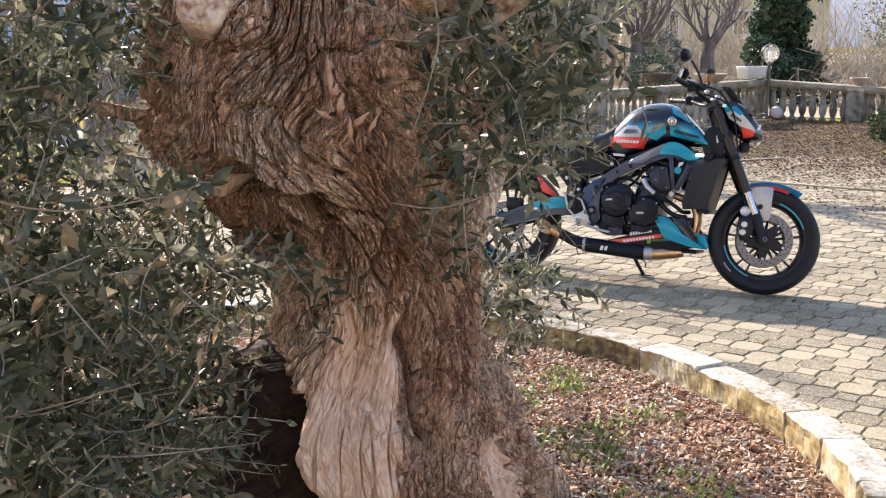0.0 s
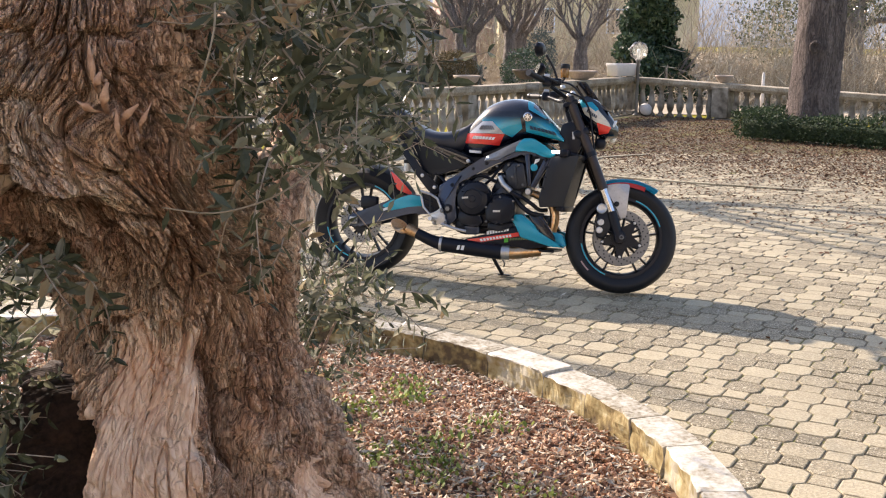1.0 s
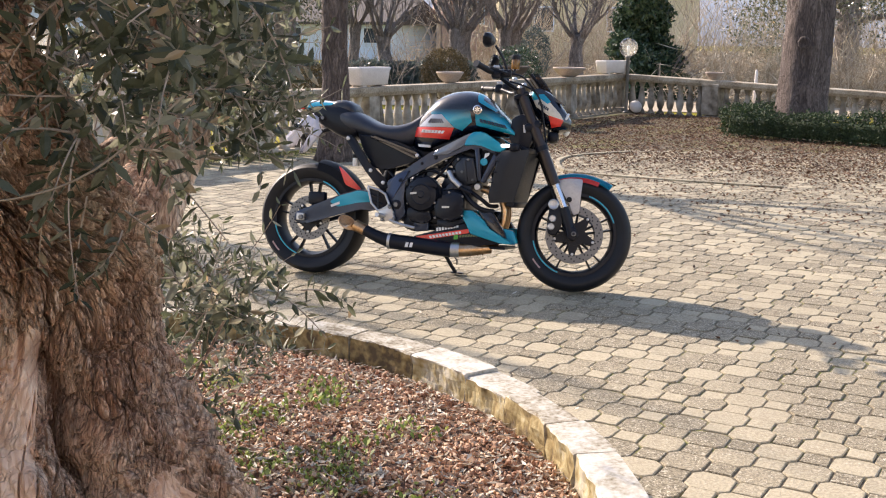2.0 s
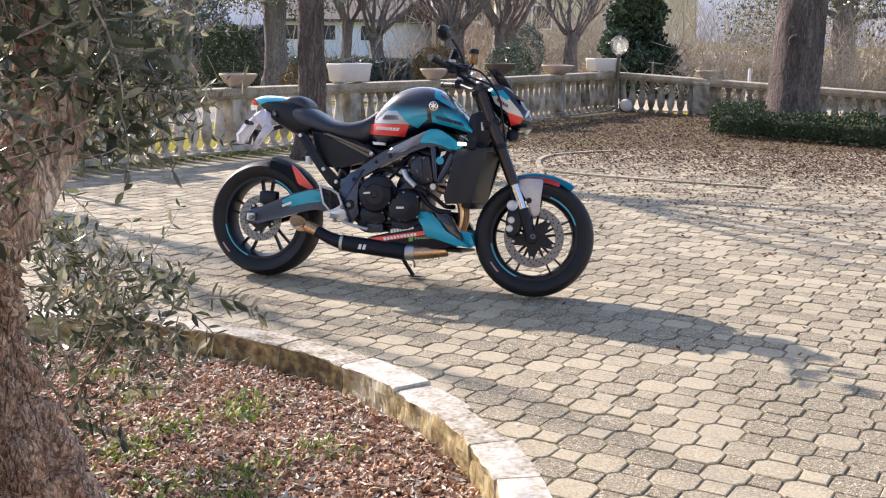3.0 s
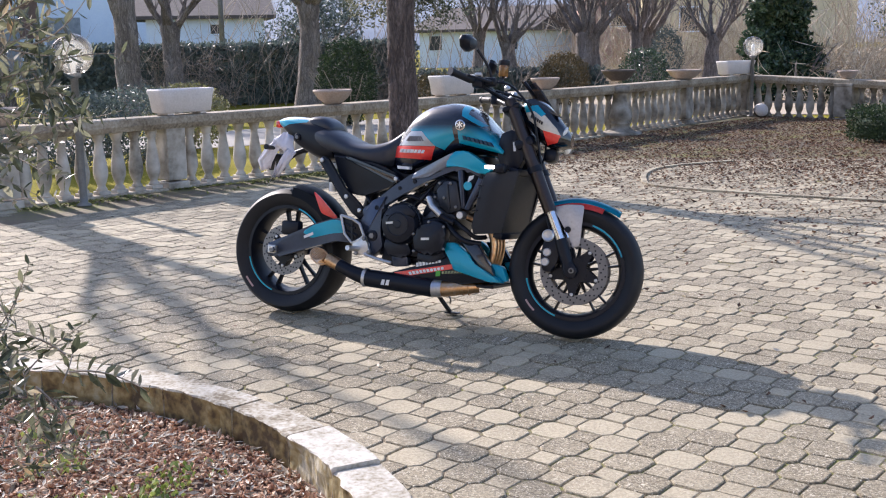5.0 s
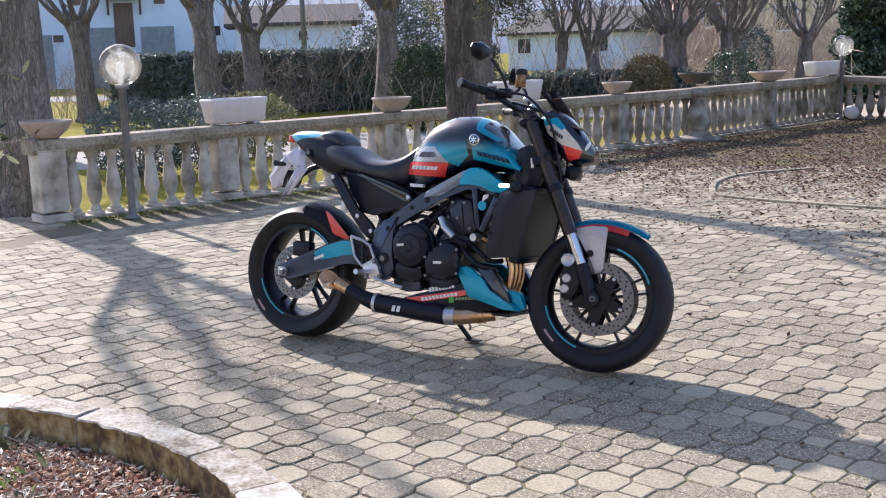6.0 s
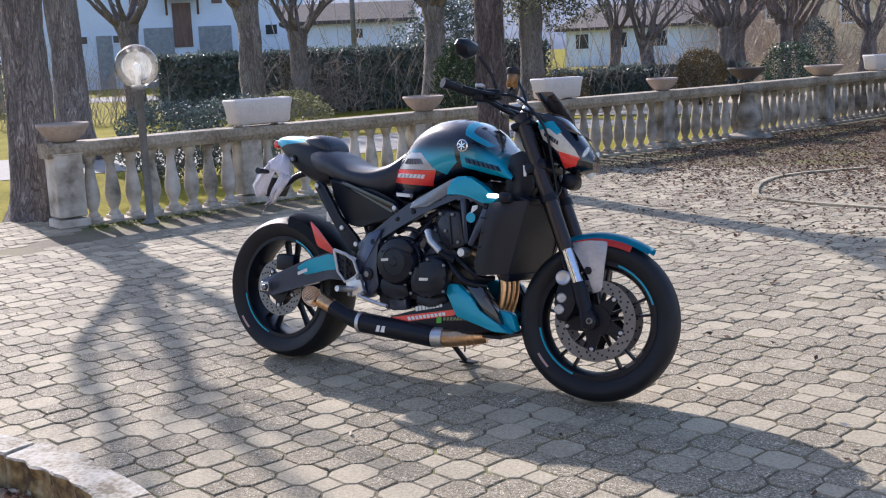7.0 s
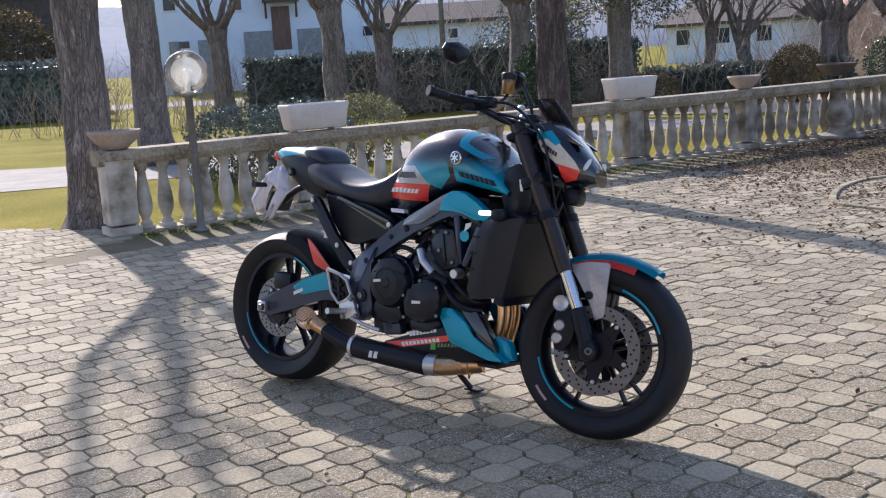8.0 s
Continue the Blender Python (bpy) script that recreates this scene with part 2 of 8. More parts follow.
GRASS = material("lawn", [(0.3, (0.13, 0.115, 0.015)), (0.5, (0.245, 0.215, 0.03)), (0.7, (0.37, 0.31, 0.065))], scale=0.8, rough=0.95, bump=0.03, bump_scale=30, coords="World", spec=0.05)
MOSS = leafy("moss", [(0.2, (0.09, 0.11, 0.02)), (0.8, (0.26, 0.26, 0.06))], rough=0.9, through_light=0.1)
BOUNCE_WALL = material("pale_bounce_wall", tones((0.55, 0.49, 0.42), (0.68, 0.61, 0.53)), scale=1.0, rough=0.9, bump=0.004)
ASPHALT = material("road", tones((0.15, 0.15, 0.15), (0.24, 0.235, 0.23)), scale=1.5, rough=0.9, bump=0.003, bump_scale=70, coords="World")
PATH_PAVE = material("light_paving", tones((0.22, 0.205, 0.185), (0.34, 0.32, 0.285)), scale=2.5, rough=0.9, coords="World")
# one even pale blue for the far house walls and the window frames
WALL_PALE_BLUE = material("pale_blue_wall", tones((0.64, 0.73, 0.86), (0.72, 0.80, 0.91)), scale=1.2, rough=0.9, bump=0.004)
WALL_GREY = material("stone_cladding", tones((0.20, 0.22, 0.24), (0.36, 0.38, 0.40)), scale=5, rough=0.9, bump=0.01)
WALL_YELLOW = material("ochre_render", tones((0.52, 0.44, 0.27), (0.62, 0.54, 0.36)), scale=1.2, rough=0.9)
WALL_PINK = material("rose_render", tones((0.45, 0.28, 0.24), (0.55, 0.36, 0.31)), scale=1.2, rough=0.9)
ROOF = material("dark_roof", tones((0.05, 0.042, 0.04), (0.12, 0.10, 0.095)), scale=6, rough=0.85, bump=0.01)
DOOR_WOOD = material("brown_door_wood", tones((0.10, 0.055, 0.04), (0.20, 0.12, 0.09)), scale=8, rough=0.6, stretch=(1, 1, 0.15))
WINDOW_DARK = material("window_glass", tones((0.02, 0.025, 0.03), (0.05, 0.06, 0.07)), scale=2, rough=0.12)
# blue-grey base colour paints the haze over the wooded hills
HILL_HAZED = material("hazed_far_hill", tones((0.17, 0.21, 0.27), (0.27, 0.31, 0.37)), scale=0.03, rough=1.0, coords="World")
SCRUB = material("dry_scrub", [(0.2, (0.32, 0.25, 0.17)), (0.8, (0.60, 0.52, 0.40))], scale=3, rough=1.0, coords="World", island=0.6)


def clear_globe(name):
    m = bpy.data.materials.new(name)
    m.use_nodes = True
    n, l = m.node_tree.nodes, m.node_tree.links
    out = n["Material Output"]
    n.remove(n["Principled BSDF"])
    gl, tp, fr, mx = n.new("ShaderNodeBsdfGlossy"), n.new("ShaderNodeBsdfTransparent"), n.new("ShaderNodeFresnel"), n.new("ShaderNodeMixShader")
    df, mx2, no = n.new("ShaderNodeBsdfTranslucent"), n.new("ShaderNodeMixShader"), n.new("ShaderNodeTexNoise")
    gl.inputs["Roughness"].default_value = 0.06
    tp.inputs[0].default_value = (0.94, 0.94, 0.92, 1)
    df.inputs[0].default_value = (0.85, 0.84, 0.78, 1)
    no.inputs["Scale"].default_value = 6
    dim = n.new("ShaderNodeMath")
    dim.operation = "MULTIPLY"
    dim.inputs[1].default_value = 0.3
    l.new(no.outputs[0], dim.inputs[0])
    fr.inputs[0].default_value = 1.45
    mx2.inputs[0].default_value = 0.35
    l.new(dim.outputs[0], mx2.inputs[0])
    l.new(tp.outputs[0], mx2.inputs[1])
    l.new(df.outputs[0], mx2.inputs[2])
    l.new(fr.outputs[0], mx.inputs[0])
    l.new(mx2.outputs[0], mx.inputs[1])
    l.new(gl.outputs[0], mx.inputs[2])
    l.new(mx.outputs[0], out.inputs[0])
    return m


GLOBE = clear_globe("clear_globe")
BULB = material("white_bulb", tones((0.8, 0.8, 0.78), (0.85, 0.85, 0.83)), rough=0.4)


# ---- mesh helpers ----
def part(name, bm, mat, parent=None, label="", smooth=False):
    """Links a bmesh as one mesh object under a thing or part."""
    me = bpy.data.meshes.new(name)
    bm.to_mesh(me)
    bm.free()
    me.materials.append(mat)
    if smooth:
        for p in me.polygons:
            p.use_smooth = True
    ob = new(name, me)
    ob.parent = parent
    if label:
        ob["label"] = label
    return ob


def raw(name, verts, faces, mat, parent=None, label="", smooth=False):
    me = bpy.data.meshes.new(name)
    me.from_pydata([tuple(v) for v in verts], [], faces)
    me.materials.append(mat)
    if smooth:
        me.shade_smooth()
    ob = new(name, me)
    ob.parent = parent
    if label:
        ob["label"] = label
    return ob


def share(name, data, parent, m=None):
    ob = new(name, data)
    ob.parent = parent
    if m is not None:
        ob.matrix_local = m
    return ob


def thing(name, label, category, m=None, group="", kind=""):
    ob = new(name)
    ob.empty_display_size = 0.1
    if m is not None:
        ob.matrix_world = m
    return tagged(ob, label, category, group, kind)


def box(bm, c, s, bevel=0.0, m=None):
    mat = Matrix.LocRotScale(c, None, s)
    if m is not None:
        mat = m @ mat
    made = bmesh.ops.create_cube(bm, size=1, matrix=mat)
    if bevel:
        edges = {e for v in made["verts"] for e in v.link_edges}
        bmesh.ops.bevel(bm, geom=list(edges), offset=bevel, segments=2, affect="EDGES", profile=0.5)
    return made


def rings(bm, loops, closed=True, caps=True):
    """Bridges loops of points of equal length."""
    rows = [[bm.verts.new(p) for p in loop] for loop in loops]
    k = len(rows[0])
    for a, b in zip(rows, rows[1:]):
        for i in range(k if closed else k - 1):
            j = (i + 1) % k
            bm.faces.new((a[i], a[j], b[j], b[i]))
    if caps and closed:
        bm.faces.new(rows[0][::-1])
        bm.faces.new(rows[-1])
    return rows


def lathe(bm, profile, n=16, m=None, caps=True):
    """Turns (radius, height) pairs round the z axis."""
    m = m or Matrix()
    rings(bm, [[m @ Vector((r * math.cos(2 * math.pi * i / n), r * math.sin(2 * math.pi * i / n), z)) for i in range(n)] for r, z in profile], caps=caps)


def tube(bm, pts, radii, n=8, caps=True):
    """A round bar along points."""
    pts = [Vector(p) for p in pts]
    if not isinstance(radii, (list, tuple)):
        radii = [radii] * len(pts)
    loops, side = [], None
    for i, p in enumerate(pts):
        d = (pts[min(i + 1, len(pts) - 1)] - pts[max(i - 1, 0)]).normalized()
        if side is None:
            side = d.orthogonal().normalized()
        side = (side - d * side.dot(d)).normalized()
        up = d.cross(side)
        loops.append([p + (side * math.cos(2 * math.pi * k / n) + up * math.sin(2 * math.pi * k / n)) * radii[i] for k in range(n)])
    rings(bm, loops, caps=caps)


def smooth_path(pts, steps=6):
    """Catmull-Rom through points."""
    pts = [Vector(p) for p in pts]
    out = []
    for i in range(len(pts) - 1):
        p0, p1, p2, p3 = pts[max(i - 1, 0)], pts[i], pts[i + 1], pts[min(i + 2, len(pts) - 1)]
        for k in range(steps):
            t = k / steps
            out.append(0.5 * ((2 * p1) + (p2 - p0) * t + (2 * p0 - 5 * p1 + 4 * p2 - p3) * t * t + (3 * p1 - p0 - 3 * p2 + p3) * t ** 3))
    return out + [pts[-1]]


def joined(chunks):
    """One vertex and face list out of several."""
    verts, faces, base = [], [], 0
    for v, f in chunks:
        verts.extend(v)
        faces.extend([tuple(i + base for i in q) for q in f])
        base += len(v)
    return verts, faces


rng = np.random.default_rng(7)

# ---- ground ----
BED, BED_R = Vector((-0.62, 2.92)), 1.86
A0, A1, A2, B1 = Vector((-3.42, 9.75)), Vector((1.75, 16.95)), Vector((4.0, 20.7)), Vector((8.2, 17.34))


def sheet(name, pts, z, mat, label, category):
    bm = bmesh.new()
    bm.faces.new([bm.verts.new((x, y, z)) for x, y in pts])
    return tagged(part(name, bm, mat), label, category, kind="structure")


sheet("ground", [(-1500, -1500), (1500, -1500), (1500, 1500), (-1500, 1500)], -0.06, GRASS, "yellow-green winter lawn that reaches the horizon", "ground")
sheet("pavement", [(-9, -6), (14, -6), (14, 14), (8.4, 17.3), (4.0, 20.75), (1.72, 17.0), (-3.4, 9.85), (-9, 10.4)], -0.0048, JOINT, "sandy bedding of the courtyard paving with moss in its joints", "pavement")
sheet("garden_path", [(-20, 9.2), (-7.6, 12.9), (-3.2, 16.2), (0.3, 21.0), (-1.9, 22.2), (-5.2, 18.0), (-9.4, 15.6), (-22, 12.6)], -0.052, PATH_PAVE, "pale paved garden path across the lawn", "path")
sheet("road", [(-60, 29), (30, 45), (30, 51), (-60, 34)], -0.05, ASPHALT, "grey asphalt road behind the garden hedge", "road")
sheet("dry_field", [(-2, 23), (40, 14), (120, 60), (30, 140), (4, 60)], -0.045, SCRUB, "dry straw-coloured winter field", "field")


# ---- balustrade ----
def run_point(a, b, s, z=0.0):
    d = (b - a).normalized()
    return Vector((a.x + d.x * s, a.y + d.y * s, z)), math.degrees(math.atan2(d.y, d.x))


balustrade = thing("balustrade", "weathered grey concrete garden balustrade with turned balusters", "balustrade", kind="structure")


def baluster_mesh(mt):
    bm = bmesh.new()
    box(bm, (0, 0, 0.015), (0.115, 0.115, 0.03), 0.004)
    lathe(bm, [(0.05, 0.03), (0.05, 0.045), (0.036, 0.062), (0.034, 0.075), (0.05, 0.11), (0.063, 0.15), (0.067, 0.185), (0.063, 0.23), (0.053, 0.29), (0.043, 0.35), (0.036, 0.40), (0.034, 0.425), (0.047, 0.437), (0.047, 0.455), (0.058, 0.475), (0.062, 0.5)], 14)
    bmesh.ops.scale(bm, vec=(1.0, 1.0, 1.115), verts=bm.verts)
    me = bpy.data.meshes.new("baluster")
    bm.to_mesh(me)
    bm.free()
    me.materials.append(mt)
    me.shade_smooth()
    return me


BALUSTER, DARK_BALUSTER = baluster_mesh(CONCRETE), baluster_mesh(DARK_CONCRETE)


def stone_bar(name, a, b, width, z0, z1, drop=0.0, bevel=0.012, lip=0.0):
    """A long bar from a to b, whose far end sinks by drop."""
    d = (b - a)
    L = d.length
    n = max(2, int(L / 0.25))
    side = Vector((-d.y, d.x)) / L
    loops = []
    h = width / 2
    prof = [(-h + lip, z0), (h - lip, z0), (h, z0 + (z1 - z0) * 0.4), (h, z1 - bevel), (h - bevel, z1), (-h + bevel, z1), (-h, z1 - bevel), (-h, z0 + (z1 - z0) * 0.4)]
    for i in range(n + 1):
        p = a + d * (i / n)
        w = 0.004 * noise.noise(Vector((p.x * 1.7, p.y * 1.7, z1)))
        loops.append([(p.x + side.x * u, p.y + side.y * u, z + w - drop * i / n) for u, z in prof])
    bm = bmesh.new()
    rings(bm, loops)
    return part(name, bm, RAIL_STONE, balustrade)


def pier(p, ang, size=0.32, z=0.0, h=0.6):
    bm = bmesh.new()
    box(bm, (0, 0, 0.035), (size + 0.03, size + 0.03, 0.07), 0.012)
    box(bm, (0, 0, h / 2 + 0.04), (size, size, h - 0.09), 0.012)
    box(bm, (0, 0, h - 0.005), (size + 0.02, size + 0.02, 0.05), 0.01)
    ob = part("pier", bm, CONCRETE if p.y < 13.5 else DARK_CONCRETE, balustrade)
    ob.matrix_local = pose(p.x, p.y, z, 0, 0, ang)


def vase_pier(p):
    bm = bmesh.new()
    lathe(bm, [(0.31, 0.0), (0.31, 0.035), (0.23, 0.05), (0.15, 0.075), (0.12, 0.10), (0.118, 0.14), (0.14, 0.155), (0.14, 0.17), (0.122, 0.18), (0.158, 0.22), (0.168, 0.255), (0.15, 0.32), (0.118, 0.40), (0.098, 0.48), (0.096, 0.56), (0.11, 0.58), (0.14, 0.60), (0.14, 0.672)], 28)
    part("vase_pedestal", bm, DARK_CONCRETE, balustrade, smooth=True).matrix_local = pose(p.x + 0.08, p.y - 0.10, 0)


def balusters(a, b, drop=0.0, base=0.018, mesh=BALUSTER):
    L = (b - a).length
    n = max(1, round(L / 0.187))
    for i in range(n):
        f = (i + 0.5) / n
        p, ang = run_point(a, b, L * f)
        share("baluster", mesh, balustrade, pose(p.x, p.y, base - drop * f, 0, 0, ang + float(rng.normal(0, 1.2))))


LA = (A1 - A0).length
for a, b, stops in ((A0, A1, (0.04, 1.70, 3.64, 5.58, 7.34, LA + 0.08)), (A1, A2, (0.0, 2.1, (A2 - A1).length - 0.1))):
    for i, s in enumerate(stops):
        p, ang = run_point(a, b, s)
        if s < LA and s > 0.01:
            pier(p, ang, 0.235 if s < 0.1 else 0.205, h=0.62)
    for s0, s1 in zip(stops, stops[1:]):
        p0, _ = run_point(a, b, s0 + 0.115)
        p1, _ = run_point(a, b, s1 - 0.115)
        balusters(p0.to_2d(), p1.to_2d(), mesh=DARK_BALUSTER if a == A1 or s0 > 5.5 else BALUSTER)
    stone_bar("plinth", a, b, 0.2, -0.02, 0.02, bevel=0.006)
    stone_bar("handrail", a - (b - a).normalized() * 0.12, b, 0.27, 0.572, 0.69, lip=0.03)
vase_pier(A1)
stone_bar("plinth", A2, B1, 0.2, -0.02, 0.02, 0.17, bevel=0.006)
stone_bar("handrail", A2, B1, 0.27, 0.572, 0.69, 0.17, lip=0.03)
LB = (B1 - A2).length
for i, (s0, s1) in enumerate(((0.15, 1.68), (1.98, 3.5), (3.8, 5.3))):
    p0, ang = run_point(A2, B1, s0)
    p1, _ = run_point(A2, B1, s1)
    k = 0.17 * s0 / LB
    balusters(p0.to_2d(), p1.to_2d(), 0.17 * (s1 - s0) / LB, 0.018 - k, DARK_BALUSTER)
    p, ang = run_point(A2, B1, s1 + 0.15)
    pier(p, ang, 0.3, -0.17 * s1 / LB, 0.6)


# ---- planters on the rail ----
def trough(p, ang, z, length=0.66, soil=True):
    t = thing("planter_trough", "long white cement planter trough on the balustrade rail", "planter", pose(p.x, p.y, z, 0, 0, ang), "white planters")
    bm = bmesh.new()
    l, w, h, k = length / 2, 0.135, 0.24, 0.045

    def loop(lx, wy, zz):
        r = 0.035
        pts = []
        for cx, cy, a0 in ((lx - r, wy - r, 0), (-lx + r, wy - r, 90), (-lx + r, -wy + r, 180), (lx - r, -wy + r, 270)):
            for q in range(4):
                a = radians(a0 + q * 30)
                pts.append((cx + r * math.cos(a), cy + r * math.sin(a), zz))
        return pts
    rings(bm, [loop(l - k, w - k, 0.018), loop(l - 0.03, w - 0.025, 0.03), loop(l - 0.012, w - 0.01, h * 0.75), loop(l, w, h - 0.015), loop(l - 0.005, w - 0.005, h), loop(l - 0.03, w - 0.03, h), loop(l - 0.04, w - 0.04, h - 0.05)])
    part("basin", bm, PLANTER_WHITE, t, smooth=True)
    for sx in (-0.6, 0.6):
        bm = bmesh.new()
        box(bm, (sx * l, 0, 0.012), (0.07, 0.18, 0.024), 0.006)
        part("foot", bm, PLANTER_WHITE, t)
    return t


def bowl(p, z, mat, label, r=0.21, h=0.15):
    t = thing("planter_bowl", label, "planter", pose(p.x, p.y, z), "planter bowls")
    bm = bmesh.new()
    lathe(bm, [(r * 0.42, 0.0), (r * 0.48, 0.012), (r * 0.78, h * 0.42), (r * 0.95, h * 0.8), (r, h - 0.018), (r, h), (r * 0.9, h), (r * 0.84, h * 0.72)], 24)
    part("basin", bm, mat, t, smooth=True)
    bm = bmesh.new()
    lathe(bm, [(r * 0.85, h * 0.74), (r * 0.4, h * 0.8)], 16)
    part("potting_soil", bm, SOIL, t)
    return t


RAIL = 0.692
for s, kind in ((0.06, "bowl"), (1.845, "trough"), (3.72, "bowl2"), (5.58, "trough"), (7.33, "bowl"), (LA + 0.1, "dark")):
    p, ang = run_point(A0, A1, s)
    if kind == "trough":
        trough(p, ang, RAIL, 0.60)
    else:
        bowl(p, RAIL if kind != "dark" else RAIL + 0.055, BOWL_DARK if kind == "dark" else BOWL_BEIGE,
             "dark mossy round planter bowl on the balustrade" if kind == "dark" else "beige cement planter bowl on the balustrade rail", 0.24 if kind == "dark" else (0.19 if s > 5 else 0.21))
p, ang = run_point(A1, A2, 2.1)
bowl(p, RAIL, BOWL_BEIGE, "beige cement planter bowl on the balustrade rail", 0.27)
p, ang = run_point(A1, A2, 3.95)
trough(p, ang - 15, RAIL, 0.72)
p, ang = run_point(A2, B1, 1.83)
bowl(p, RAIL - 0.055, BOWL_BEIGE, "beige cement planter bowl on the balustrade rail", 0.16, 0.13)


# ---- globe lamps ----
def globe_lamp(x, y, neck, r, tilt=0.0):
    t = thing("garden_lamp", "garden lamp with a clear globe on a grey metal post", "lamp", pose(x, y, 0, 0, tilt, 0), "globe lamps")
    bm = bmesh.new()
    lathe(bm, [(0.065, 0.0), (0.065, 0.012), (0.034, 0.03), (0.031, 0.1), (0.031, neck - 0.03), (0.05, neck - 0.02), (0.058, neck), (0.05, neck + 0.02)], 14)
    part("post", bm, POST, t, smooth=True)
    bm = bmesh.new()
    bmesh.ops.create_uvsphere(bm, u_segments=28, v_segments=18, radius=r, matrix=Matrix.Translation((0, 0, neck + r)))
    g = part("globe", bm, GLOBE, t, "clear dusty plastic globe", smooth=True)
    g.visible_shadow = False
    bm = bmesh.new()
    lathe(bm, [(0.022, neck + 0.015), (0.022, neck + 0.09), (0.03, neck + 0.1), (0.034, neck + 0.15), (0.025, neck + 0.185), (0.008, neck + 0.2)], 12)
    part("bulb", bm, BULB, t, smooth=True)
    return t


globe_lamp(-2.757, 9.965, 1.1, 0.172)
globe_lamp(4.06, 20.4, 1.0, 0.165)
ball = thing("toy_ball", "white and dark football lying by the corner pier", "ball", pose(4.2, 20.25, -0.012))
bm = bmesh.new()
bmesh.ops.create_uvsphere(bm, u_segments=18, v_segments=12, radius=0.12, matrix=Matrix.Translation((0, 0, 0.12)))
part("shell", bm, PLANTER_WHITE, ball, smooth=True)
bm = bmesh.new()
lathe(bm, [(0.1215, -0.025), (0.1225, 0.0), (0.1215, 0.025)], 18, Matrix.Translation((0, 0, 0.12)) @ pose(0, 0, 0, 60, 20, 0), caps=False)
part("stripe", bm, BOWL_DARK, ball, smooth=True)

# ---- tree bed: soil, kerb stones ----
bm = bmesh.new()
rows = [[(BED.x + r * math.cos(a), BED.y + r * math.sin(a), 0.075 + 0.05 * (1 - r / BED_R) + 0.012 * noise.noise(Vector((r * math.cos(a) * 3, r * math.sin(a) * 3, 0))))
         for a in [2 * math.pi * i / 96 for i in range(96)]] for r in np.linspace(BED_R + 0.05, 0.1, 20)]
rings(bm, rows, caps=False)
bm.faces.new([v for v in bm.verts][-96:])
tagged(part("bed_soil", bm, SOIL, smooth=True), "reddish soil of the round tree bed", "soil", kind="structure")

kerb = thing("kerb", "round kerb of rough-split pale stones with yellow lichen round the tree bed", "kerb", kind="structure")
a = 0.0
while a < 2 * math.pi - 0.05:
    da = min(float(rng.uniform(0.13, 0.21)), 2 * math.pi - a)
    lift, w0 = float(rng.normal(0, 0.006)), float(rng.uniform(0.115, 0.145))
    seed = float(rng.uniform(0, 90))
    loops = []
    n = 14
    for i in range(n + 1):
        f = a + 0.002 + (da - 0.004) * i / n
        e = 0.008 if i in (0, n) else 0.0
        prof = [(0, 0.02), (0, 0.06), (0.0, 0.10), (0.0, 0.14), (0.0, 0.174), (0.004 + e * 0.4, 0.1795), (w0 * 0.5, 0.18), (w0 - 0.004 - e * 0.4, 0.1795), (w0, 0.174), (w0, 0.09), (w0, -0.02)]
        row = []
        for u, z in prof:
            q = Vector((f * 13 + seed, u * 30, z * 30))
            rr = BED_R + u + 0.009 * noise.noise(q) + (0.014 * noise.noise(q * 2.3) if u < 0.03 else 0)
            row.append((BED.x + rr * math.cos(f), BED.y + rr * math.sin(f), z + lift + (0.0025 if z > 0.16 else 0.008) * noise.noise(q * 1.3 + Vector((5, 5, 5)))))
        loops.append(row)
    bm = bmesh.new()
    rings(bm, loops)
    stone = part("kerb_stone", bm, KERB, kerb)
    stone.data.materials.append(KERB_FACE)
    for p in stone.data.polygons:
        p.material_index = 1 if p.index < 11 * n and p.index % 11 < 4 else 0
    a += da


# ---- trees and shrubs ----
def limb(chunks, p, d, length, r0, r1, bend, seed, n=6, steps=6, up=0.0):
    """Adds one wandering tapered limb; returns its points and directions."""
    pts, d, p = [], d.normalized(), p.copy()
    dirs = []
    for i in range(steps + 1):
        pts.append(p.copy())
        dirs.append(d.copy())
        q = Vector((seed * 3.1, i * 0.7, seed))
        d = (d + Vector((noise.noise(q), noise.noise(q + Vector((9, 0, 0))), noise.noise(q + Vector((0, 9, 0))) + up)) * bend).normalized()
        p = p + d * (length / steps)
    bm = bmesh.new()
    tube(bm, pts, [r0 + (r1 - r0) * i / steps for i in range(steps + 1)], n)
    chunks.append(([v.co.copy() for v in bm.verts], [tuple(v.index for v in f.verts) for f in (bm.verts.index_update(), bm.faces)[1]]))
    bm.free()
    return pts, dirs


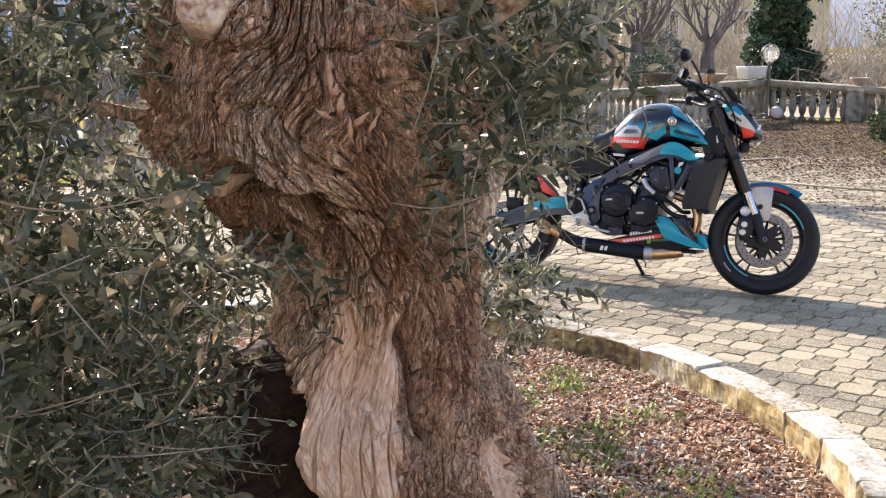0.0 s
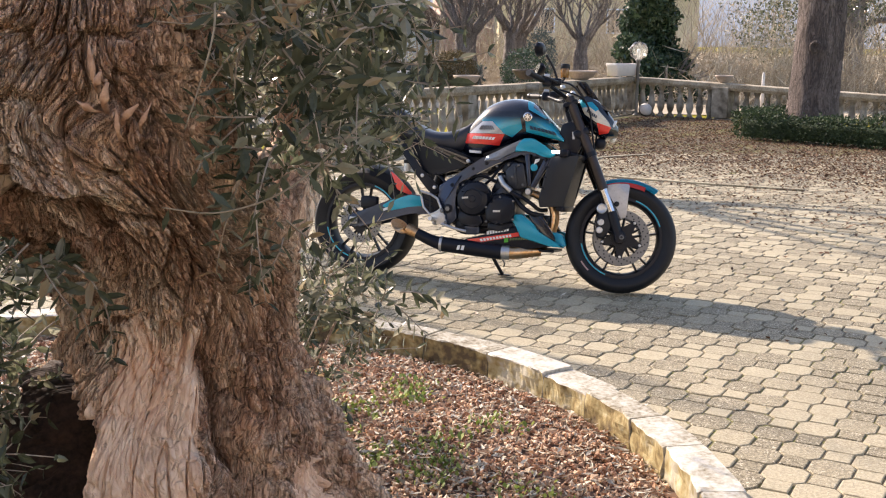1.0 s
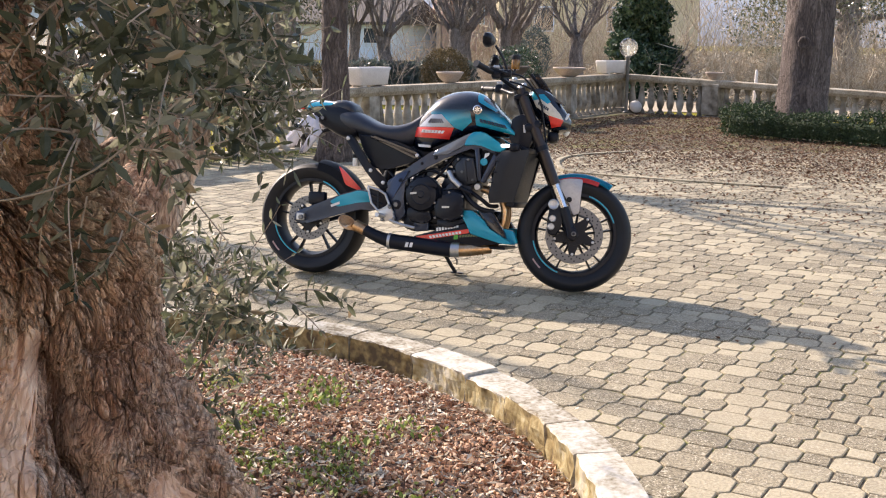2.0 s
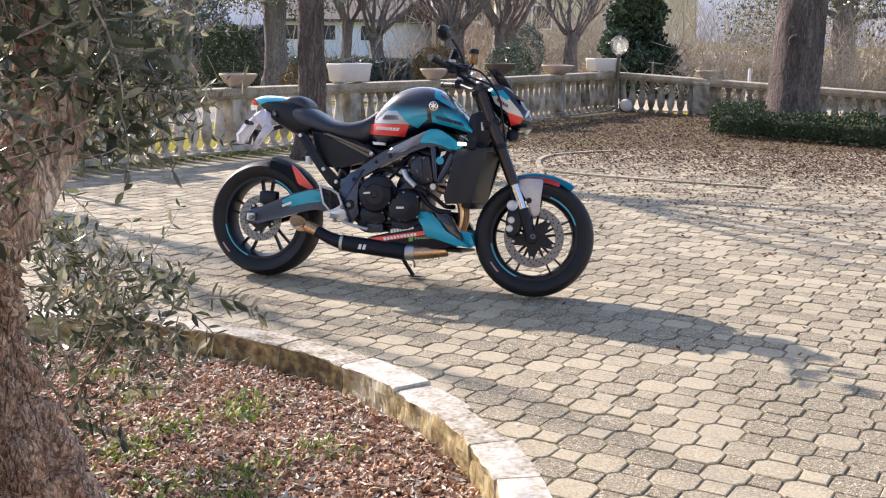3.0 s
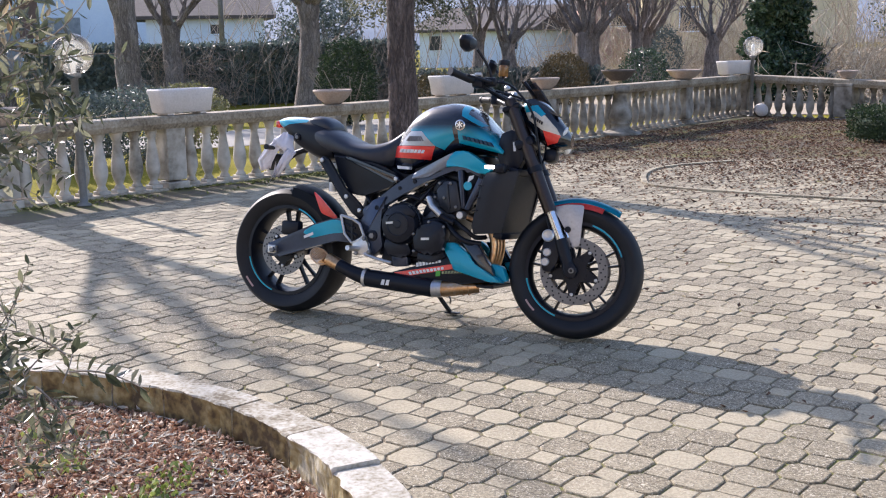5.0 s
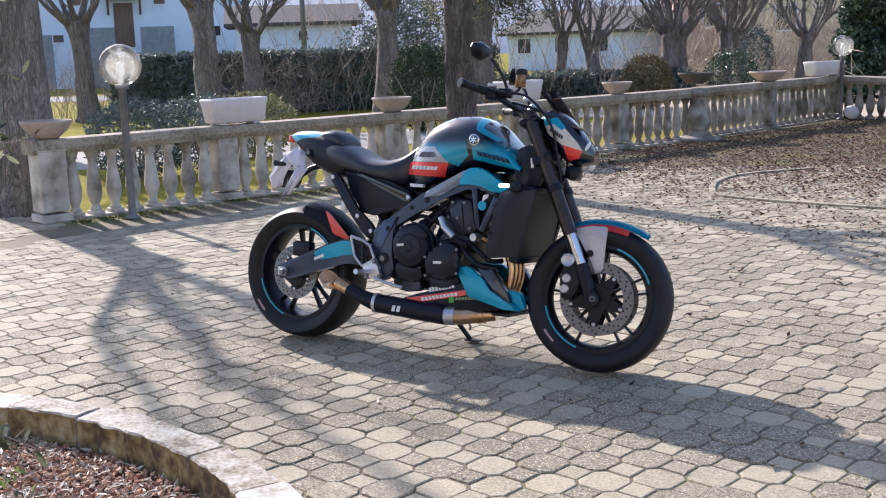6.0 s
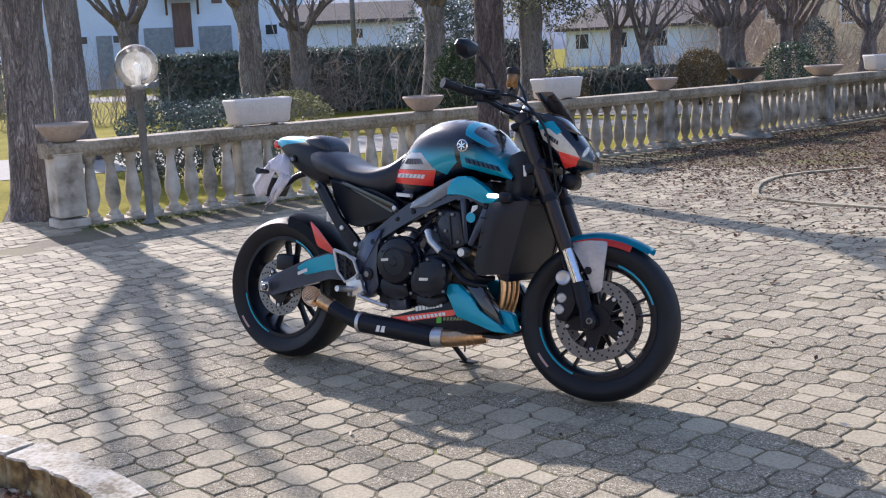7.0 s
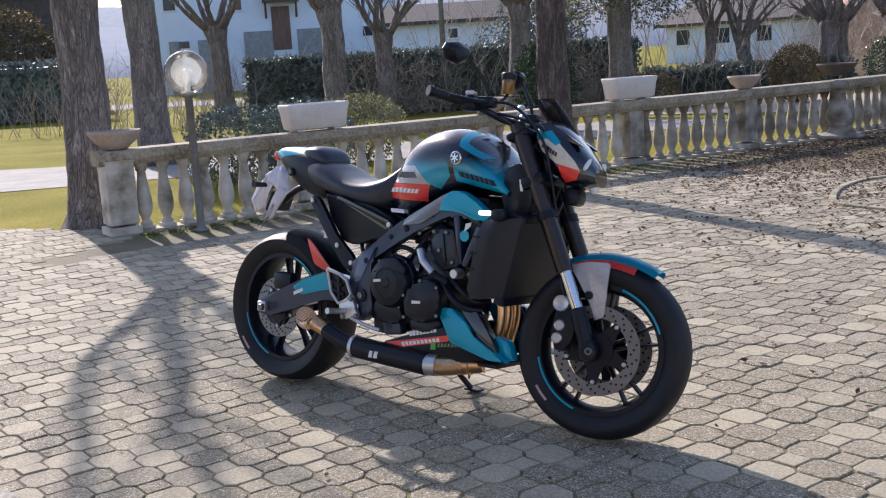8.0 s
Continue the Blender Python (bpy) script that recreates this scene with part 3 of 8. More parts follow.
def trunk_mesh(h, r, seed, lean=(0, 0), flare=1.5, knob=1.25, n=18, steps=26, rough=0.10):
    loops = []
    for i in range(steps + 1):
        f = i / steps
        z = h * f
        base = r * (1 + (flare - 1) * math.exp(-f * h / 0.22)) * (1 - 0.16 * f) * (1 + (knob - 1) * math.exp(-((f - 0.93) / 0.09) ** 2))
        cx, cy = lean[0] * f + 0.05 * noise.noise(Vector((seed, f * 2.2, 0))), lean[1] * f + 0.05 * noise.noise(Vector((seed, f * 2.2, 7)))
        row = []
        for k in range(n):
            a = 2 * math.pi * k / n
            rr = base * (1 + rough * 1.6 * noise.noise(Vector((math.cos(a) * 1.6 + seed, math.sin(a) * 1.6, z * 1.3))) + rough * noise.noise(Vector((math.cos(a) * 5, math.sin(a) * 5 + seed, z * 5))))
            row.append((cx + rr * math.cos(a), cy + rr * math.sin(a), z))
        loops.append(row)
    bm = bmesh.new()
    rings(bm, loops)
    return bm


def pollard(name, label, x, y, h, r, seed, limbs=9, lean=(0, 0), z=-0.06, reach=1.6, twigs=7, bark=BARK_GREY):
    t = thing(name, label, "tree", pose(x, y, z, 0, 0, seed * 47 % 360), "pollarded trees")
    part("trunk", trunk_mesh(h, r, seed, lean), bark, t, smooth=True)
    R = random.Random(seed)
    chunks = []
    top = Vector((lean[0], lean[1], h * 0.94))
    for i in range(limbs):
        a = 2 * math.pi * (i + R.uniform(-0.3, 0.3)) / limbs
        d = Vector((math.cos(a), math.sin(a), R.uniform(0.5, 1.9)))
        start = top + Vector((math.cos(a), math.sin(a), R.uniform(-0.6, 0.6))) * r * 0.7
        pts, dirs = limb(chunks, start, d, reach * R.uniform(0.6, 1.15), r * R.uniform(0.22, 0.42), r * 0.1, 0.35, seed + i * 1.7, 7, 7, 0.35)
        for k in range(twigs):
            j = R.randrange(3, len(pts))
            dd = dirs[j] + Vector((R.uniform(-1, 1), R.uniform(-1, 1), R.uniform(-0.1, 0.9)))
            p2, d2 = limb(chunks, pts[j], dd, reach * R.uniform(0.35, 0.8), r * 0.075, 0.006, 0.35, seed + i * 3 + k * 7.3, 4, 5, 0.2)
            for q in range(2):
                limb(chunks, p2[R.randrange(2, 6)], d2[2] + Vector((R.uniform(-1, 1), R.uniform(-1, 1), R.uniform(-0.2, 0.8))), reach * 0.35, 0.009, 0.003, 0.4, seed + i + k * 2.1 + q, 3, 4)
    raw("bare_crown", *joined(chunks), bark, t, "bare pollarded branches", True)
    return t


TREES = [(-7.45, 15.85, 3.0, 0.245, 5), (-11.75, 24.4, 2.35, 0.24, 8), (-7.75, 22.25, 2.5, 0.25, 11), (-8.0, 25.1, 1.95, 0.215, 14), (-4.8, 24.8, 2.4, 0.235, 17),
         (-1.93, 31.6, 1.75, 0.17, 23), (-0.87, 31.3, 1.45, 0.21, 27), (0.95, 31.6, 1.65, 0.25, 31), (2.95, 34.5, 1.65, 0.22, 35), (4.5, 33.0, 1.5, 0.22, 39), (1.35, 32.6, 1.6, 0.2, 43), (2.4, 33.2, 1.7, 0.2, 47)]
for x, y, h, r, s in TREES:
    pollard("pollarded_tree", "bare pollarded tree with grey-brown furrowed bark and a knobby head", x, y, h, r, s, 9, lean=(0.14 if s % 2 else -0.12, 0.0), reach=1.5, twigs=8)


def arm_tree(label, x, y, h, r, seed, arms):
    """A thick trunk that divides into a few stout arms with thin shoots."""
    t = thing("garden_tree", label, "tree", pose(x, y, -0.06))
    part("trunk", trunk_mesh(h, r, seed, (0.0, 0.0), 1.75, 1.12, 30, 48, 0.08), BARK_GREY, t, smooth=True)
    R = random.Random(seed)
    for pts, r0 in arms:
        chunks = []
        P = smooth_path([(0, 0, h * 0.9), *pts], 5)
        bm = bmesh.new()
        n = len(P)
        tube(bm, P, [r0 * (1 - 0.72 * i / (n - 1)) * (1 + 0.14 * math.sin(i * 2.3 + seed)) for i in range(n)], 9)
        chunks.append(([v.co.copy() for v in bm.verts], [tuple(v.index for v in f.verts) for f in (bm.verts.index_update(), bm.faces)[1]]))
        bm.free()
        for k in range(18):
            j = R.randrange(3, n)
            d = (P[j] - P[j - 1]).normalized() + Vector((R.uniform(-1, 1), R.uniform(-1, 1), R.uniform(0.1, 1.0)))
            p2, d2 = limb(chunks, P[j], d, R.uniform(0.5, 1.1), 0.016, 0.005, 0.35, seed + k * 2.7 + r0 * 90, 4, 5, 0.3)
            limb(chunks, p2[3], d2[3] + Vector((R.uniform(-1, 1), R.uniform(-1, 1), 0.3)), 0.5, 0.008, 0.003, 0.4, seed + k, 3, 4)
        raw("limb", *joined(chunks), BARK_GREY, t, "bare stout limb with thin shoots", True)
    return t


arm_tree("thick grey-brown tree trunk with root flare beside the balustrade's end pier", -4.06, 10.30, 2.15, 0.205, 3,
         [([(0.0, -0.35, 2.4), (0.0, -0.6, 3.0), (-0.2, -0.66, 3.6), (-0.1, -0.8, 4.6)], 0.085), ([(-0.2, -0.5, 2.5), (-0.38, -0.8, 2.95), (-0.3, -1.1, 3.6)], 0.055),
          ([(0.2, -0.1, 2.5), (0.35, -0.05, 3.1), (0.5, 0.2, 3.9)], 0.05), ([(-0.3, 0.3, 2.5), (-0.6, 0.6, 3.2), (-0.7, 0.7, 4.0)], 0.09)])
pollard("courtyard_tree", "tall slim bare tree trunk standing on the paving before the balustrade", -0.37, 12.08, 2.5, 0.15, 51, 7, lean=(0.05, 0.05), z=-0.012, reach=3.2, twigs=6, bark=BARK_BROWN)
t = thing("conifer_trunk_tree", "thick straight grey-brown trunk of a tall tree behind the low hedge", "tree", pose(6.05, 16.75, -0.06))
part("trunk", trunk_mesh(6.0, 0.36, 61, (0.1, 0), 1.3, 1.0, 26, 40, 0.07), BARK_BROWN, t, smooth=True)
for z, a, r in ((1.35, -112, 0.075), (2.2, -80, 0.06)):
    bm = bmesh.new()
    m = pose(0.36 * math.cos(radians(a)) + 0.1 * z / 6, 0.36 * math.sin(radians(a)), z) @ pose(0, 0, 0, 90, 0, a + 90)
    lathe(bm, [(r * 0.2, 0.012), (r * 0.55, 0.014), (r * 0.7, 0.032), (r, 0.03), (r * 1.2, 0.0), (r * 1.25, -0.05)], 18, m)
    part("branch_scar", bm, BARK_BROWN, t, "round scar of a lost branch", True)
for i, (a, z) in enumerate(((-150, 3.1), (-60, 3.3), (170, 3.6), (20, 3.8), (-100, 4.2))):
    ch = []
    limb(ch, Vector((0.05, 0, z)), Vector((math.cos(radians(a)), math.sin(radians(a)), 0.15)), 2.4, 0.07, 0.015, 0.2, i + 2.2, 7, 8)
    raw("limb", *joined(ch), BARK_GREY, t, "", True)


# ---- leaf masses ----
def leaf_cloud(count, sample, size, seed, aspect=0.45, flat=0.0):
    """Many small folded leaves at sampled points; returns vertices and faces."""
    g = np.random.default_rng(seed)
    P = sample(g, count)
    count = len(P)
    d = g.normal(size=(count, 3))
    d[:, 2] *= 1 - flat
    d /= np.linalg.norm(d, axis=1, keepdims=True)
    s = np.cross(d, g.normal(size=(count, 3)))
    s /= np.linalg.norm(s, axis=1, keepdims=True)
    nrm = np.cross(d, s)
    L = size * g.uniform(0.6, 1.25, (count, 1))
    w = L * aspect / 2
    v = np.stack([P, P + d * L * 0.5 + s * w + nrm * w * 0.3, P + d * L, P + d * L * 0.5 - s * w + nrm * w * 0.3], 1).reshape(-1, 3)
    f = [(i, i + 1, i + 2, i + 3) for i in range(0, 4 * count, 4)]
    return v.tolist(), f


def blob(cx, cy, cz, rx, ry, rz, lumps=0.25, seed=0):
    """Sampler: a lumpy ellipsoid shell."""
    def sample(g, n):
        d = g.normal(size=(n, 3))
        d /= np.linalg.norm(d, axis=1, keepdims=True)
        lump = 1 + lumps * np.sin(d[:, 0] * 5 + seed) * np.sin(d[:, 1] * 6 + 1 + seed) * np.cos(d[:, 2] * 5)
        r = (g.uniform(0.55, 1.0, n) ** 0.5) * lump
        return d * r[:, None] * np.array([rx, ry, rz]) + np.array([cx, cy, cz])
    return sample


def slab(x0, y0, x1, y1, width, z0, z1, lumps=0.06, clumps=0.0):
    """Sampler: the skin and outer layer of a clipped hedge."""
    def sample(g, n):
        a, b = np.array([x0, y0]), np.array([x1, y1])
        L = np.linalg.norm(b - a)
        d = (b - a) / L
        s = np.array([-d[1], d[0]])
        u, v, z = g.uniform(0, L, n), g.uniform(-0.5, 0.5, n) * width, g.uniform(z0, z1, n)
        face = g.integers(0, 3, n)
        lump = lumps * np.sin(u * 2.3) * np.sin(u * 5.1 + z * 3)
        lump = lump - clumps * (1 - np.abs(np.sin(u * 7.4 + 0.6 * np.sin(u * 1.7)))) ** 2 * (1.15 - (z - z0) / (z1 - z0))
        v = np.where(face == 0, -width / 2 + g.normal(0, 0.03, n) - lump, np.where(face == 1, width / 2 + g.normal(0, 0.03, n) + lump, v))
        z = np.where(face == 2, z1 + g.normal(0, 0.03, n) + lump, z)
        xy = a + d * u[:, None] + s * v[:, None]
        return np.column_stack([xy, z])
    return sample


def clipped_hedge(name, label, x0, y0, x1, y1, width, h, count, size, mat, z=-0.06, clumps=0.0):
    t = thing(name, label, "hedge", None)
    bm = bmesh.new()
    d = Vector((x1 - x0, y1 - y0, 0))
    m = Matrix.Translation(((x0 + x1) / 2, (y0 + y1) / 2, z + h / 2)) @ pose(0, 0, 0, 0, 0, math.degrees(math.atan2(d.y, d.x)))
    box(bm, (0, 0, -0.02), (d.length - 0.08, width - 0.1 - 1.3 * clumps, h - 0.08 - 0.4 * clumps), 0.05, m)
    part("branch_core", bm, mat, t)
    ob = raw("foliage", *leaf_cloud(count, slab(x0, y0, x1, y1, width, z + 0.04, z + h, 0.06, clumps), size, int(abs(x0 * 7 + y0 * 3)), 0.6), mat, t)
    return t


clipped_hedge("low_hedge", "low clipped evergreen box hedge along the courtyard", 4.75, 15.75, 8.6, 12.5, 0.5, 0.36, 17000, 0.04, LEAF_BOX, -0.012, 0.13)
clipped_hedge("low_hedge", "short return of the low clipped box hedge", 4.95, 16.2, 5.9, 17.4, 0.45, 0.36, 4200, 0.04, LEAF_BOX, -0.012, 0.1)
clipped_hedge("far_hedge", "lower dark evergreen hedge along the road", -3.1, 29.5, 1.5, 32.0, 0.7, 0.62, 6000, 0.12, LEAF_HAZED)
clipped_hedge("tall_hedge", "tall dark clipped evergreen hedge along the road", -11.5, 24.9, -3.3, 29.27, 0.9, 1.38, 22000, 0.12, LEAF_HAZED)
clipped_hedge("tall_hedge", "tall dark evergreen hedge beyond the lawn", -38, 22.5, -19.5, 29.5, 1.2, 1.7, 11000, 0.2, LEAF_HAZED)


def shrub(label, x, y, r, h, count, size, mat, seed, name="shrub", z=-0.06):
    t = thing(name, label, "shrub", pose(x, y, z))
    chunks = []
    R = random.Random(seed)
    for i in range(9):
        a = R.uniform(0, 6.28)
        limb(chunks, Vector((0, 0, 0)), Vector((math.cos(a), math.sin(a), 1.5)), h * 0.8, 0.02, 0.005, 0.2, seed + i, 4, 5)
    raw("stems", *joined(chunks), TWIG, t)
    raw("foliage", *leaf_cloud(count, blob(0, 0, h * 0.5, r, r, h * 0.5, 0.15, seed), size, seed), mat, t)
    return t


shrub("rounded grey-green clipped shrub behind the balustrade", -4.5, 13.3, 0.62, 0.95, 5200, 0.05, LEAF_HAZED, 3)
shrub("rounded dark green clipped shrub behind the balustrade", -3.95, 13.9, 0.62, 0.95, 5200, 0.05, LEAF_HAZED, 4)
shrub("pale yellow-green rounded shrub behind the planter", -4.0, 15.6, 0.6, 0.92, 4200, 0.05, LEAF_PALE, 5)
shrub("rusty brown domed conifer shrub", 0.75, 25.2, 0.55, 1.15, 9000, 0.05, LEAF_RUST, 6)
shrub("brown dry rounded shrub", -2.0, 24.5, 0.6, 0.75, 3000, 0.06, LEAF_RUST, 7)
shrub("glossy green rounded shrub", 2.5, 27.5, 0.6, 1.2, 3600, 0.07, LEAF_DARK, 8)
shrub("dark pointed conical conifer", 3.2, 31.2, 0.45, 1.75, 3200, 0.07, LEAF_HAZED, 9, "conifer")
shrub("dark green columnar conifer by the hedge", -2.75, 19.8, 0.52, 1.5, 7000, 0.06, LEAF_BOX, 10, "conifer")
for x, y, r, h, s in ((-26.0, 33.0, 1.9, 3.8, 33), (-30.5, 34.5, 2.0, 3.4, 34)):
    shrub("brown domed twiggy bush beyond the lawn", x, y, r, h, 6000, 0.16, LEAF_RUST, s)


def leaf_tree(label, x, y, h, r, trunk_r, trunk_h, count, size, mat, seed, name, cone=False):
    t = thing(name, label, "tree", pose(x, y, -0.06))
    part("trunk", trunk_mesh(trunk_h, trunk_r, seed), BARK_GREY, t, smooth=True)
    chunks = []
    R = random.Random(seed)
    for i in range(14):
        a = R.uniform(0, 6.28)
        limb(chunks, Vector((0, 0, trunk_h * R.uniform(0.6, 0.95))), Vector((math.cos(a), math.sin(a), R.uniform(0.1, 1.4))), r * 1.1, trunk_r * 0.3, 0.01, 0.25, seed + i, 5, 6)
    raw("limb_frame", *joined(chunks), BARK_GREY, t, smooth=True)
    cl = []
    for i in range(26):
        a, f = R.uniform(0, 6.28), (i + R.random()) / 26 * 0.35 if i % 3 == 0 else R.uniform(0.0, 1.0)
        rad = r * (1 - 0.55 * f) * R.uniform(0.45, 0.95)
        if cone:
            f = (i + R.random()) / 26 * 0.92
            rad = r * (1 - 0.8 * f) * R.uniform(0.35, 0.9)
        cl.append(leaf_cloud(count // 26, blob(rad * math.cos(a), rad * math.sin(a), trunk_h * 0.55 + (h - trunk_h * 0.55) * f, r * 0.38, r * 0.38, r * 0.33, 0.3, i), size, seed * 50 + i))
    raw("crown", *joined(cl), mat, t)
    return t


leaf_tree("dense dark evergreen magnolia with glossy leaves", 5.72, 26.4, 5.8, 1.22, 0.14, 0.25, 66000, 0.12, LEAF_DARK, 71, "magnolia_tree", True)
leaf_tree("grey-green leafy tree behind the tall hedge", -3.0, 26.4, 4.9, 1.45, 0.28, 3.7, 13000, 0.09, LEAF_OLIVE, 72, "evergreen_tree")
leaf_tree("blue-green cedar with drooping branches", 10.5, 27.5, 7.0, 2.6, 0.3, 2.8, 16000, 0.1, LEAF_OLIVE, 73, "cedar_tree")
leaf_tree("dark conifer behind the road", -6.2, 31.5, 6.0, 1.6, 0.2, 1.2, 10000, 0.12, LEAF_HAZED, 74, "conifer_tree")


# ---- bare thickets ----
def thicket(label, pts, count, h, seed, mat=TWIG, r=0.012):
    g = random.Random(seed)
    chunks = []
    for i in range(count):
        k = g.uniform(0, len(pts) - 1.001)
        a, b = Vector(pts[int(k)]), Vector(pts[int(k) + 1])
        p = a.lerp(b, k - int(k))
        p = Vector((p.x + g.gauss(0, 0.5), p.y + g.gauss(0, 0.5), -0.06))
        d = Vector((g.uniform(-0.5, 0.5), g.uniform(-0.5, 0.5), 1))
        P, D = limb(chunks, p, d, h * g.uniform(0.5, 1.1), r, r * 0.35, 0.25, i * 1.3, 3, 4)
        for q in range(3):
            limb(chunks, P[g.randrange(1, 5)], D[1] + Vector((g.uniform(-1, 1), g.uniform(-1, 1), 0.2)), h * 0.4, r * 0.6, r * 0.25, 0.3, i + q * 3.3, 3, 3)
    t = raw("thicket", *joined(chunks), mat)
    return tagged(t, label, "thicket", kind="stuff")


def dry_brush(label, pts, count, h, seed, mat, size=0.55, spread=0.9):
    """Fuzzy winter brush: thousands of thin crossing stalks with a ragged top."""
    line = [Vector((*p, 0)) for p in pts]

    def sample(g, n):
        k = g.uniform(0, len(pts) - 1.001, n)
        i = k.astype(int)
        A = np.array([tuple(p) for p in line])
        q = A[i] + (A[i + 1] - A[i]) * (k - i)[:, None]
        q[:, :2] += g.normal(0, spread, (n, 2))
        top = h * (0.55 + 0.45 * np.sin(k * 5.1 + seed) * np.sin(k * 11.7 + 1))
        q[:, 2] = -0.06 + np.clip(top, 0.4, None) * g.uniform(0, 1, n) ** 1.4
        return q
    v, f = leaf_cloud(count, sample, size, seed, 0.026, 0.0)
    return tagged(raw("dry_brush", v, f, mat), label, "brush", kind="stuff")


thicket("tangle of bare straw-brown shrubs in the dry field", [(7, 25), (10, 24), (14, 22), (18, 20)], 420, 1.9, 81, SCRUB, 0.009)
thicket("tangle of bare shrubs along the field edge", [(2, 40), (9, 36), (16, 30), (26, 26)], 420, 3.2, 82, SCRUB, 0.016)
dry_brush("pale straw-brown brush and brambles in the dry field", [(6.8, 25.6), (10, 24.5), (14, 22), (18, 20)], 16000, 1.5, 91, SCRUB)
dry_brush("pale dry brush along the far field edge", [(0, 42), (9, 37), (16, 31), (26, 27)], 14000, 2.4, 92, SCRUB, 0.9, 1.4)
dry_brush("brown bramble bank beyond the low balustrade", [(9, 19.5), (11.5, 17.5), (14, 15)], 9000, 0.9, 93, LEAF_RUST, 0.35, 0.8)
dry_brush("dry winter grass and brush beyond the road", [(-3, 33), (1, 35), (6, 37)], 9000, 0.8, 94, SCRUB, 0.5, 1.2)
thicket("bare twiggy shrubs growing through the tall hedge", [(-9, 25.3), (-6.5, 26.6), (-3.0, 28.4), (1, 31)], 160, 1.55, 83, TWIG, 0.008)
dry_brush("twiggy bare growth in front of the tall hedge", [(-8.8, 25.2), (-7.2, 26.0)], 1500, 1.7, 95, TWIG, 0.5, 0.35)
dry_brush("twiggy bare growth at the end of the tall hedge", [(-4.6, 27.6), (-3.2, 28.4)], 1300, 1.5, 96, TWIG, 0.5, 0.35)
thicket("bare twiggy hedge by the road", [(-16, 22.8), (-13.5, 23.6), (-11, 24.6)], 200, 1.5, 84, TWIG, 0.008)
thicket("bare young trees behind the road", [(-12, 34), (-4, 38), (6, 44), (18, 46)], 130, 5.0, 85, TWIG, 0.016)


# ---- houses ----
def house(label, x, y, ang, w, d, h, wall, roof_h, openings, base=None, name="house", overhang=0.5):
    t = thing(name, label, "house", pose(x, y, -0.06, 0, 0, ang))
    bm = bmesh.new()
    box(bm, (0, 0, h / 2), (w, d, h))
    part("wall", bm, wall, t)
    bm = bmesh.new()
    o = overhang
    rings(bm, [[(sx, -d / 2 - o, h - 0.1), (sx, d / 2 + o, h - 0.1), (sx, d / 2 + o, h + 0.05), (sx, 0, h + roof_h), (sx, -d / 2 - o, h + 0.05)] for sx in (-w / 2 - o, w / 2 + o)])
    part("roof", bm, ROOF, t)
    if base:
        bm = bmesh.new()
        for x0, x1, bh in base:
            box(bm, ((x0 + x1) / 2, -d / 2 - 0.03, bh / 2), (x1 - x0, 0.06, bh))
        part("stone_base", bm, WALL_GREY, t)
    for kind, ox, oz, ow, oh in openings:
        ob = None
        bm = bmesh.new()
        box(bm, (ox, -d / 2 - 0.02, oz), (ow + 0.16, 0.1, oh + 0.16), 0.01)
        ob = part("door" if kind == "door" else "window", bm, WALL_PALE_BLUE if kind != "door" else DOOR_WOOD, t)
        bm = bmesh.new()
        box(bm, (ox, -d / 2 - 0.06, oz), (ow, 0.05, oh))
        part("leaf" if kind == "door" else "pane", bm, DOOR_WOOD if kind in ("door", "shutter") else WINDOW_DARK, ob)
    return t


HOUSE = house("large white rendered house with stone base and wooden door", -29.75, 57.9, 30, 13.4, 8, 7.4, WALL_PALE_BLUE, 2.0,
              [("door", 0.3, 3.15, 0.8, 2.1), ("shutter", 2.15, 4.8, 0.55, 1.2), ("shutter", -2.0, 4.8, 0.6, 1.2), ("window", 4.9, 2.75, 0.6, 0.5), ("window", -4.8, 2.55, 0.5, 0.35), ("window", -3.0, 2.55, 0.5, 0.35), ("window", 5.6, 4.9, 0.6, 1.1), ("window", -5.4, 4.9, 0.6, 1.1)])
for x0, x1, bh in ((-5.6, -5.0, 2.75), (-4.1, -3.3, 2.75), (-1.7, -0.2, 3.05), (1.1, 2.8, 3.05)):
    bm = bmesh.new()
    box(bm, ((x0 + x1) / 2, -4.03, bh / 2), (x1 - x0, 0.08, bh), 0.01)
    part("stone_base", bm, WALL_GREY, HOUSE, "grey stone cladding")
bm = bmesh.new()
rings(bm, [[(sx, -4.0, 4.5), (sx, -4.0, 5.0), (sx, -5.0, 4.55), (sx, -5.0, 4.47)] for sx in (-0.6, 1.3)])
part("porch_roof", bm, ROOF, HOUSE)
for sx in (-0.45, 1.15):
    bm = bmesh.new()
    tube(bm, [(sx, -4.05, 3.7), (sx, -4.8, 4.5)], 0.06, 6)
    part("porch_brace", bm, DOOR_WOOD, HOUSE)
house("low white annex with a dark roof", -16.9, 51.2, 22, 5.2, 4, 2.75, WALL_PALE_BLUE, 0.9, [("window", 0.4, 2.2, 0.4, 0.4)])
# added house, never in view: its pale front throws light back into the courtyard
house("unseen pale house front added behind the viewer to bounce light", 0.5, -13.5, 180, 26, 9, 6.4, BOUNCE_WALL, 2.2, [("window", -8, 1.9, 1.1, 1.4), ("window", -3, 1.9, 1.1, 1.4), ("door", 1.5, 1.1, 1.1, 2.2), ("window", 6, 1.9, 1.1, 1.4)])
house("white house with a brown roof far behind the road", -4.5, 68, -20, 7, 8, 2.1, WALL_PALE_BLUE, 1.4, [("window", -2.4, 1.4, 0.8, 0.8), ("window", 0, 1.4, 0.8, 0.8), ("window", 2.4, 1.4, 0.8, 0.8)])
